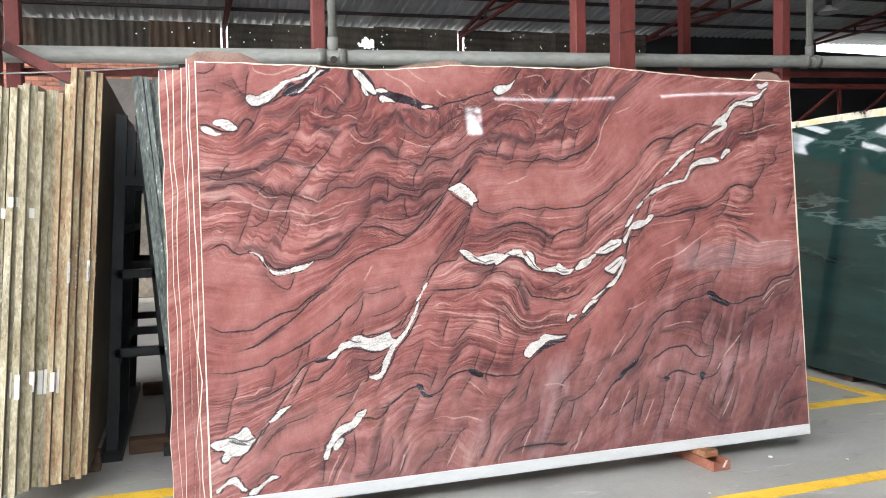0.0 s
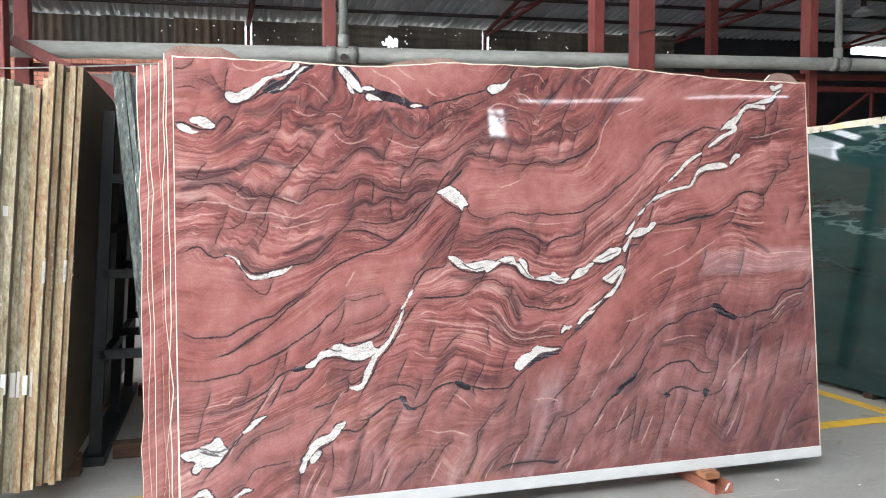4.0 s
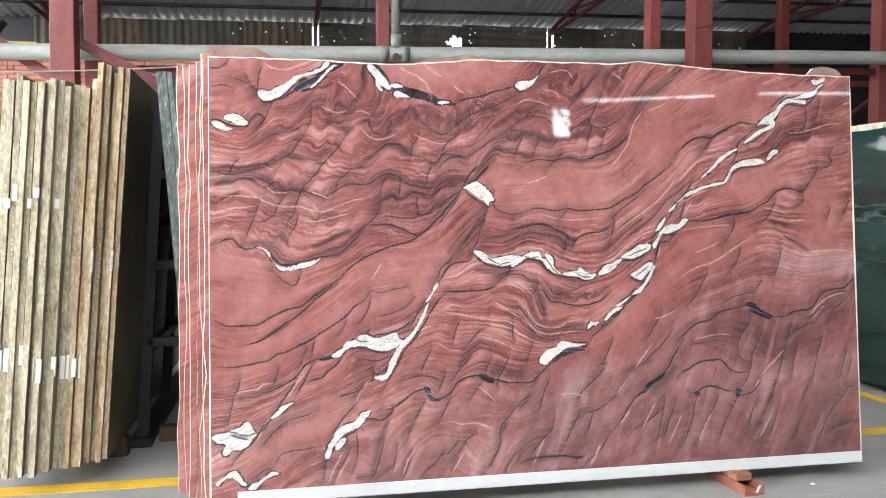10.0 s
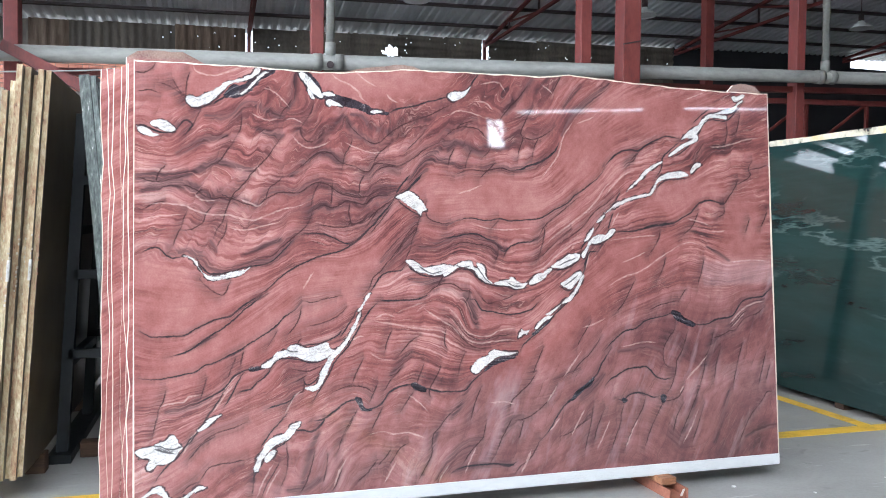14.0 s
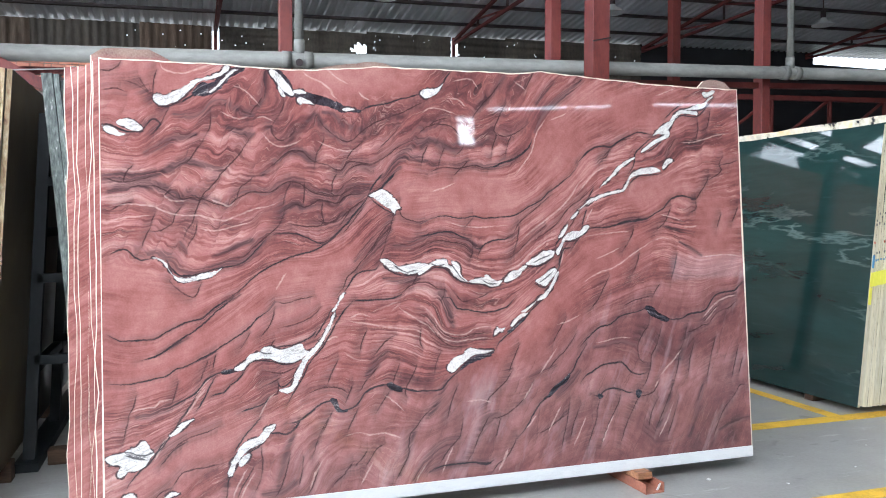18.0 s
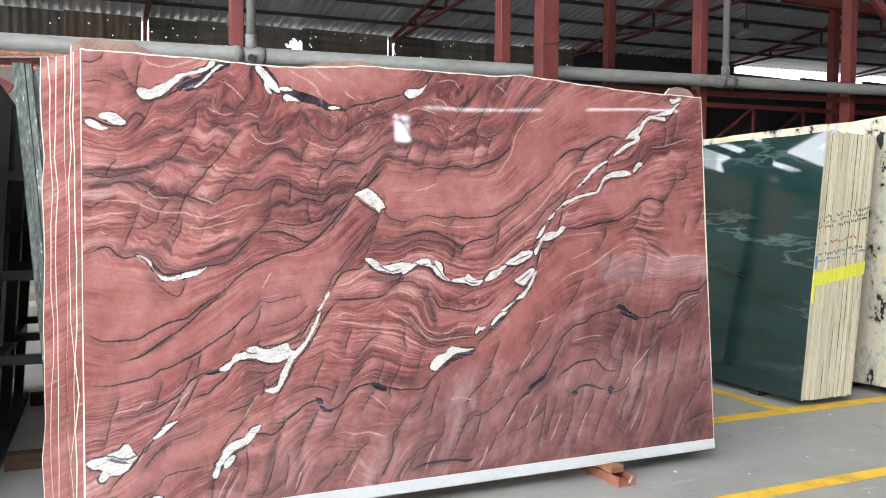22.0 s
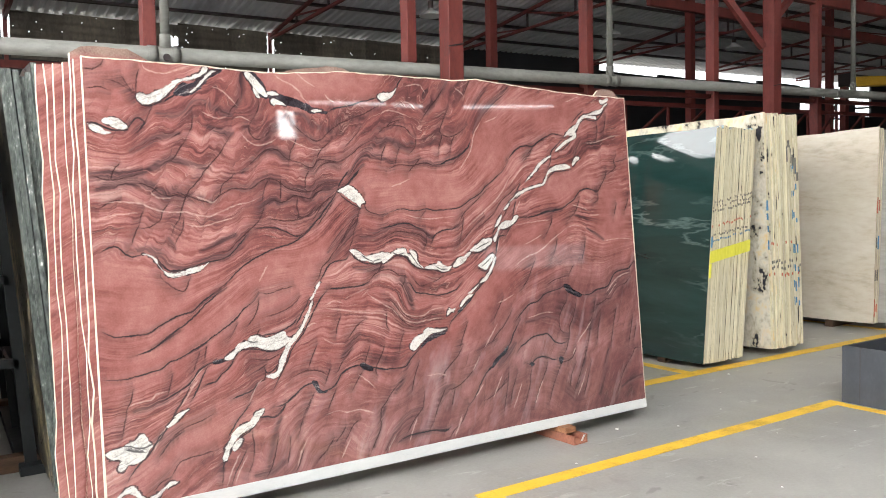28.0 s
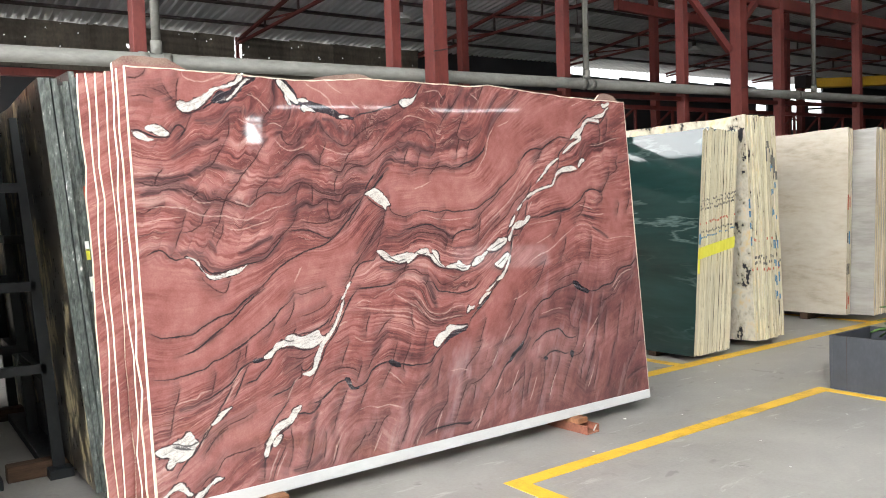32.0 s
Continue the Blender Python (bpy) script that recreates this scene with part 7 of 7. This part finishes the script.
    veil = ramp(nt, noise_tex(nt, leaning(24, 0.25), 6.0, 5, 0.62, 0.3), [(0.56, 0.0), (0.74, 1.0)])
    col = mix_rgb(nt, mul(mul(veil, steep), 0.62), col, (0.42, 0.30, 0.31))
    if traced:
        rag = noise_tex(nt, v, 58, 3, 0.65)
        jag = add(mul(cen(n_fine), 0.010), mul(cen(rag), 0.008))
        film = mul(attr(nt, "bleach"), ramp(nt, mottle, [(0.38, 0.15), (0.6, 1.0)]))
        col = mix_rgb(nt, mul(film, 0.34), col, mix_rgb(nt, steep, (0.42, 0.20, 0.175), (0.36, 0.235, 0.235)))
        fog = mul(attr(nt, "smoke"), ramp(nt, add(mul(hair, 0.5), mul(layers, 0.5)), [(0.36, 0.5), (0.58, 1.3)]))
        fog = mul(fog, ramp(nt, strata(24.0, 3.5, 300.0, 1.0, 2, 0.5), [(0.40, 0.6), (0.54, 1.12)]))
        col = mix_rgb(nt, op(nt, "MINIMUM", fog, 0.92), col, mix_rgb(nt, ramp(nt, hair, [(0.4, 0.0), (0.6, 1.0)]), (0.036, 0.022, 0.026), (0.135, 0.070, 0.070)))

        def vein(name, swell, soft):
            """A thin ragged line of its own width, that swells and thins on its way."""
            d = op(nt, "ABSOLUTE", add(attr(nt, name + "_line"), jag))
            half = mul(attr(nt, name + "_width"), ramp(nt, noise_tex(nt, v, 11, 3, 0.62), [(0.36, 1 - swell), (0.68, 1 + 1.6 * swell)]))
            near = ramp(nt, attr(nt, name), [(0.014, 1.0), (0.019, 0.0)])
            return mul(ramp(nt, op(nt, "SUBTRACT", d, half), [(0.0, 1.0), (soft, 0.0)]), near)
        fade = ramp(nt, noise_tex(nt, v, 9, 3, 0.6), [(0.34, 0.35), (0.5, 1.0)])
        col = mix_rgb(nt, mul(vein("joint", 0.45, 0.0026), mul(fade, 0.85)), col, (0.038, 0.018, 0.019))
        col = mix_rgb(nt, mul(vein("thread", 0.35, 0.0024), mul(fade, 0.38)), col, ramp(nt, rag, [(0.35, (0.50, 0.30, 0.26)), (0.62, (0.70, 0.54, 0.47))]))
        col = mix_rgb(nt, mul(vein("seam", 0.5, 0.002), add(mul(fade, 0.4), 0.58)), col, mix_rgb(nt, n_fine, (0.012, 0.010, 0.013), (0.045, 0.038, 0.042)))
        shards = nt.nodes.new("ShaderNodeTexVoronoi")
        shards.inputs["Scale"].default_value = 46
        nt.links.new(joined(add(X, mul(cen(rag), 0.02)), mul(p, 0.16), Z), shards.inputs["Vector"])
        sliver = strata(12.0, 4.5, 210.0, 1.0, 3, 0.6)
        chip = add(mul(cen(shards.outputs["Color"]), 0.005), add(mul(cen(rag), 0.006), mul(cen(sliver), 0.012)))
        k = op(nt, "ADD", attr(nt, "black"), add(chip, mul(cen(sliver), 0.006)))
        dark = ramp(nt, k, [(0.0, 1.0), (0.002, 0.0)])
        col = mix_rgb(nt, mul(dark, 0.96), col, ramp(nt, add(mul(sliver, 0.7), mul(n_grit, 0.3)), [(0.40, (0.010, 0.010, 0.014)), (0.55, (0.045, 0.045, 0.055)), (0.66, (0.30, 0.27, 0.26))]))
        q = add(add(attr(nt, "quartz"), 0.0024), chip)
        rim = ramp(nt, op(nt, "SUBTRACT", q, mul(ramp(nt, noise_tex(nt, v, 17, 3, 0.6), [(0.42, 0.0), (0.58, 1.0)]), 0.009)), [(0.0, 1.0), (0.0016, 0.0)])
        col = mix_rgb(nt, mul(rim, 0.92), col, mix_rgb(nt, sliver, (0.012, 0.010, 0.014), (0.09, 0.055, 0.058)))
        white = ramp(nt, q, [(0.0, 1.0), (0.0016, 0.0)])
        wcol = ramp(nt, add(mul(n_grit, 0.35), add(mul(rag, 0.3), mul(n_fine, 0.35))), [(0.36, (0.30, 0.28, 0.265)), (0.47, (0.54, 0.52, 0.49)), (0.57, (0.64, 0.625, 0.59))])
        veins = mul(ridge(strata(9.0, 5.0, 260.0, 1.0, 3, 0.6), 0.035), ramp(nt, n_mid, [(0.40, 0.0), (0.50, 1.0)]))
        wcol = mix_rgb(nt, mul(veins, 0.5), wcol, (0.09, 0.08, 0.085))
        wcol = mix_rgb(nt, mul(vein("inclusion", 0.5, 0.002), 0.9), wcol, (0.05, 0.045, 0.05))
        col = mix_rgb(nt, white, col, wcol)
    else:
        # weathered rind along the rough upper edge
        rind = ramp(nt, add(op(nt, "SUBTRACT", Z, 1.6), mul(cen(n_fine), 0.03)), [(0.465, 0.0), (0.50, 1.0)])
        col = mix_rgb(nt, mul(rind, 0.9), col, ramp(nt, add(mul(n_mid, 0.6), mul(n_grit, 0.4)), [(0.35, (0.17, 0.105, 0.09)), (0.6, (0.33, 0.245, 0.205))]))
    put(nt, b, "Base Color", col)
    put(nt, b, "Roughness", op(nt, "MULTIPLY_ADD", n_mid, 0.03, 0.02))
    return m


M_RED_STONE = red_stone("polished_red_quartzite")
M_RED_BACK = red_stone("red_quartzite_behind", False)
M_RED_EDGE = mottled("cream_resin_edge", brick_stops((0.55, 0.42, 0.32), (0.66, 0.57, 0.45), (0.74, 0.67, 0.555)), 7, (1, 1, 0.4), (0.35, 0.6), fine=50, jitter=0.12, relief=0.3)


def outline_bm(us, tops, lo, left, right, thick, y, wob=0.0, seed=0):
    """A plate with a wavy top and ends: face, back and cream rim."""
    bm = bmesh.new()
    f, k = [], []
    n, m = len(us), 15
    rnd = random.Random(seed)
    sway = [rnd.uniform(-wob, wob) for _ in range(m)]
    for i in range(n):
        for j in range(m):
            s = j / (m - 1)
            dx = (left if i == 0 else right if i == n - 1 else 0) * (1 - s)
            if i < 2 or i > n - 3:
                dx += sway[j]
            z = lo + (tops[i] - lo) * s
            f.append(bm.verts.new((us[i] + dx, y, z)))
            k.append(bm.verts.new((us[i] + dx, y + thick, z)))
    for i in range(n - 1):
        for j in range(m - 1):
            a, b2, c, d = i * m + j, i * m + m + j, i * m + m + j + 1, i * m + j + 1
            bm.faces.new((f[a], f[b2], f[c], f[d])).material_index = 1 if i in (0, n - 2) else 0
            bm.faces.new((k[b2], k[a], k[d], k[c]))
        for p, q in ((i * m, i * m + m), (i * m + 2 * m - 1, i * m + m - 1)):
            bm.faces.new((f[q], f[p], k[p], k[q])).material_index = 1
    for j in range(m - 1):
        for p, q in ((j, j + 1), (n * m - m + j + 1, n * m - m + j)):
            bm.faces.new((f[p], f[q], k[q], k[p])).material_index = 1
    return bm


# the first slab: traced face on a cream-edged body
first = thing("stone_slab", "polished red quartzite slab with white quartz and black seams", "slab", "red quartzite slabs", at=RED_AT)
face = new("polished_face", red_face_mesh())
face.data.materials.append(M_RED_STONE)
face.parent = first
us = [0.0695 + (3.3255 - 0.0695) * i / 60 for i in range(61)]
part("body", outline_bm(us, [float(red_top(u)) for u in us], 0.088, 0.002, 0.004, 0.019, 0.002), [M_RED_EDGE, M_RED_EDGE], first, "cream resin edge of the slab")

# the slabs behind it stand a little further along, one after another
def hump(u, c, w, h):
    return h * math.exp(-((u - c) / w) ** 4)


BEHIND = ((0.046, 3.322), (0.028, 3.345), (0.006, 3.345), (-0.026, 3.328), (-0.050, 3.318), (-0.082, 3.31))
for i, (l, r) in enumerate(BEHIND):
    rnd = random.Random(60 + i)
    us = [l] + [l + 0.004 + (r - l - 0.008) * j / 70 for j in range(71)] + [r]
    tops = []
    for u in us:
        z = float(red_top(u)) - 0.012 - 0.003 * i + 0.006 * math.sin(u * 9 + i)
        if i == 1:
            z += hump(u, 0.17, 0.15, 0.075) + hump(u, 0.36, 0.1, 0.03) + hump(u, 3.22, 0.11, 0.085)
        if i == 2:
            z += hump(u, 1.18, 0.24, 0.062) + hump(u, 0.3, 0.28, 0.02) + hump(u, 3.27, 0.06, 0.03)
        if i > 2:
            z += 0.011 * (i - 2)
        tops.append(z)
    bm = outline_bm(us, tops, 0.088 + 0.002 * i, rnd.uniform(-0.006, 0.012), rnd.uniform(-0.004, 0.006), 0.017, 0.0, 0.0085, 70 + i)
    tagged(part("stone_slab", bm, [M_RED_BACK, M_RED_EDGE], None, "", RED_AT @ Matrix.Translation((0, 0.030 * (i + 1), 0)) @ Matrix.Rotation(radians(rnd.uniform(-0.06, 0.06)), 4, "Z")), "red quartzite slab with a cream resin edge, leaning behind another", "slab", "red quartzite slabs")

# white strip taped along the foot of the first slab
strip = thing("edge_strip", "white protective strip along the foot of the red slab", "strip", at=RED_AT)
part("front_flange", box_bm((0.19, -0.006, 0.084), (3.326, 0.0, 0.138), 0.0015), M_STRIP, strip)
part("lower_flange", box_bm((0.19, 0.0, 0.080), (3.326, 0.022, 0.086)), M_STRIP, strip)

# ================= smaller things =================
# bearers under the red slabs: a steel channel with a timber block on it
def channel(x, y, label):
    c = thing("slab_support", label, "support", "red slab supports", at=Matrix.Translation((x, y, 0)) @ Matrix.Rotation(radians(3), 4, "Z"))
    bm = bmesh.new()
    add_box(bm, (-0.055, 0.0, 0.0), (0.055, 0.62, 0.007))
    add_box(bm, (-0.055, 0.0, 0.007), (-0.047, 0.62, 0.05))
    add_box(bm, (0.047, 0.0, 0.007), (0.055, 0.62, 0.05))
    part("channel", bm, M_CHANNEL, c, "rusty red steel channel")
    part("timber_block", box_bm((-0.05, 0.07, 0.05), (0.035, 0.6, 0.084), 0.003), M_WOOD, c, "raw orange timber block")
    return c


channel(2.62, 3.30, "rusty steel channel with a timber block under the red slab")
channel(0.62, 3.30, "rusty steel channel with a timber block under the red slab")


# planter of slate grey boards
planter = thing("planter_box", "slate grey board planter box standing on the floor line", "planter", at=Matrix.Translation((4.72, 2.93, 0)))
part("side_board", box_bm((0.0, -0.022, 0.0), (0.6, 0.0, 0.392), 0.002), M_PLANTER, planter)
part("side_board", box_bm((0.0, -1.3, 0.0), (0.02, -0.022, 0.392), 0.002), M_PLANTER, planter)
part("side_board", box_bm((0.58, -1.3, 0.0), (0.6, -0.022, 0.392), 0.002), M_PLANTER, planter)
part("side_board", box_bm((0.0, -1.322, 0.0), (0.6, -1.3, 0.392), 0.002), M_PLANTER, planter)
part("joint", box_bm((-0.0015, -0.128, 0.0), (0.0, -0.124, 0.39)), M_PURLIN, planter, "dark board joint")
part("soil", box_bm((0.02, -1.3, 0.02), (0.58, -0.022, 0.27)), M_PURLIN, planter, "dark soil")


def leaf_bm(length, width, droop):
    bm = bmesh.new()
    n = 8
    mid, lft, rgt = [], [], []
    for i in range(n + 1):
        t = i / n
        w = width * math.sin(math.pi * (0.08 + 0.92 * t) ** 0.8) * (1 + 0.14 * (i % 2))
        x, z = length * t, 0.35 * length * math.sin(t * 1.6) - droop * t * t
        mid.append(bm.verts.new((x, 0, z)))
        lft.append(bm.verts.new((x + 0.015, w, z + 0.25 * w)))
        rgt.append(bm.verts.new((x + 0.015, -w, z + 0.25 * w)))
    for i in range(n):
        for side in (lft, rgt):
            bm.faces.new((mid[i], mid[i + 1], side[i + 1], side[i])).smooth = True
    return bm


plant = thing("potted_plant", "leafy plant with yellow-green variegated leaves in the planter", "plant", at=Matrix.Translation((5.08, 2.50, 0.26)))
rnd = random.Random(4)
part("stem", tube_bm((0, 0, 0), (0.0, 0.01, 0.2), 0.012, 10), M_LEAF, plant)
for i in range(16):
    ang = 137.5 * i + rnd.uniform(-15, 15)
    part("leaf", leaf_bm(rnd.uniform(0.20, 0.31), rnd.uniform(0.045, 0.065), rnd.uniform(0.02, 0.13)), M_LEAF, plant, "", Matrix.Translation((0, 0, 0.05 + 0.012 * i)) @ Matrix.Rotation(radians(ang), 4, "Z") @ Matrix.Rotation(radians(rnd.uniform(-25, 10)), 4, "Y"))

M_TRESTLE = mottled("dark_maroon_steel", brick_stops((0.02, 0.008, 0.01), (0.04, 0.014, 0.018), (0.06, 0.022, 0.026)), 5, rough=(0.4, 0.6), jitter=0.1)
# rough grey slab on a red steel trestle, beyond the golden stack
bm = slab_bm(3.34, 1.5, 0.03, 71, skew=-0.17)
at = Matrix.Translation((-5.33, 6.95, 0.5)) @ Matrix.Rotation(radians(19), 4, "Z") @ Matrix.Rotation(radians(-7), 4, "X")
tagged(part("stone_slab", bm, [M_ROUGH_GREY, M_ROUGH_GREY], None, "", at), "rough dusty grey stone slab leaning on a red trestle", "slab")
bm = bmesh.new()
vs = [bm.verts.new(c) for c in ((2.35, -0.012, 1.18), (2.68, -0.012, 1.22), (3.0, -0.012, 0.30), (2.86, -0.012, 0.28))]
bs = [bm.verts.new(v.co + Vector((0, 0.008, 0))) for v in vs]
bm.faces.new(vs), bm.faces.new(bs[::-1])
for i in range(4):
    bm.faces.new((vs[i], bs[i], bs[(i + 1) % 4], vs[(i + 1) % 4]))
tagged(part("stone_offcut", bm, M_PATCH_GREY, None, "", at), "pale grey slab offcut leaning on the rough slab", "slab")
trestle = thing("trestle", "dark red steel trestle under the grey slab", "trestle", at=Matrix.Translation((-5.33, 6.95, 0)) @ Matrix.Rotation(radians(19), 4, "Z"))
for y in (-0.1, 0.55):
    part("rail", box_bm((-0.2, y - 0.05, 0.36), (3.25, y + 0.05, 0.495), 0.004), M_TRESTLE, trestle)
for x in (0.0, 1.6, 3.1):
    part("cross_rail", box_bm((x - 0.04, -0.05, 0.36), (x + 0.04, 0.5, 0.44)), M_TRESTLE, trestle)
    for y in (-0.1, 0.55):
        part("leg", box_bm((x - 0.04, y - 0.04, 0), (x + 0.04, y + 0.04, 0.36)), M_TRESTLE, trestle)
barrel = thing("slim_drum", "slim dull orange drum with a white bag tied over it", "drum", at=Matrix.Translation((-2.64, 9.0, 0)))
part("drum", lathe_bm([(0.0, 0.0), (0.075, 0.0), (0.082, 0.3), (0.078, 0.62), (0.082, 0.95), (0.072, 1.25), (0.075, 1.9), (0.0, 1.95)]), M_BARREL, barrel)
part("bag", lathe_bm([(0.078, 1.93), (0.12, 1.955), (0.10, 1.985), (0.05, 2.005), (0.0, 1.995)], 14), M_BAG, barrel, "white plastic bag")
part("dark_board", box_bm((0.08, -0.06, 0.0), (0.11, 0.06, 1.8)), M_PURLIN, barrel)

# chips of stone and scraps on the floor
rnd = random.Random(77)
for i, (x, y, r) in enumerate(((4.87, 3.95, 0.02), (3.2, 2.55, 0.012), (2.35, 3.05, 0.012), (3.9, 3.3, 0.012), (3.35, 3.2, 0.014), (2.0, 2.4, 0.012), (4.1, 2.5, 0.01), (3.0, 3.38, 0.02), (2.9, 2.2, 0.012), (3.7, 2.75, 0.008), (1.2, 2.9, 0.01), (4.3, 3.6, 0.009))):
    bm = bmesh.new()
    bmesh.ops.create_icosphere(bm, subdivisions=1, radius=r * 0.6)
    for v in bm.verts:
        v.co = Vector((v.co.x * rnd.uniform(0.7, 1.3), v.co.y * rnd.uniform(0.7, 1.3), max(0, v.co.z * 0.5 * rnd.uniform(0.6, 1.2) + r * 0.25)))
    single("stone_chip", bm, M_LABEL, "small white stone chip on the concrete", "debris", "stone chips", m=Matrix.Translation((x, y, 0)))
bm = bmesh.new()
add_box(bm, (0, 0, 0), (0.012, 0.07, 0.003))
single("paper_scrap", bm, M_LABEL, "torn white scrap caught on the support", "debris", m=Matrix.Translation((2.64, 3.295, 0.05)) @ Matrix.Rotation(radians(-60), 4, "X"))

# ================= single bricks of the low wall =================
brick_me = mesh_of(box_bm((0.0, -0.012, 0.0), (0.192, 0.012, 0.062), 0.003), "brick", M_BRICK)
half_me = mesh_of(box_bm((0.0, -0.012, 0.0), (0.092, 0.012, 0.062), 0.003), "brick", M_BRICK)
rnd = random.Random(8)
for row in range(16):
    z = 2.94 + row * 0.0735
    x = -5.4 - (0.1 if row % 2 else 0)
    while x < -0.5:
        header = (row + int(x * 10)) % 5 == 0
        if x < -1.9 or row > 9:
            o = new("brick", half_me if header else brick_me)
            o.parent = wall_brick
            o.location = (x, BRICK_Y + rnd.uniform(-0.004, 0.004), z + rnd.uniform(-0.002, 0.002))
        x += 0.103 if header else 0.203
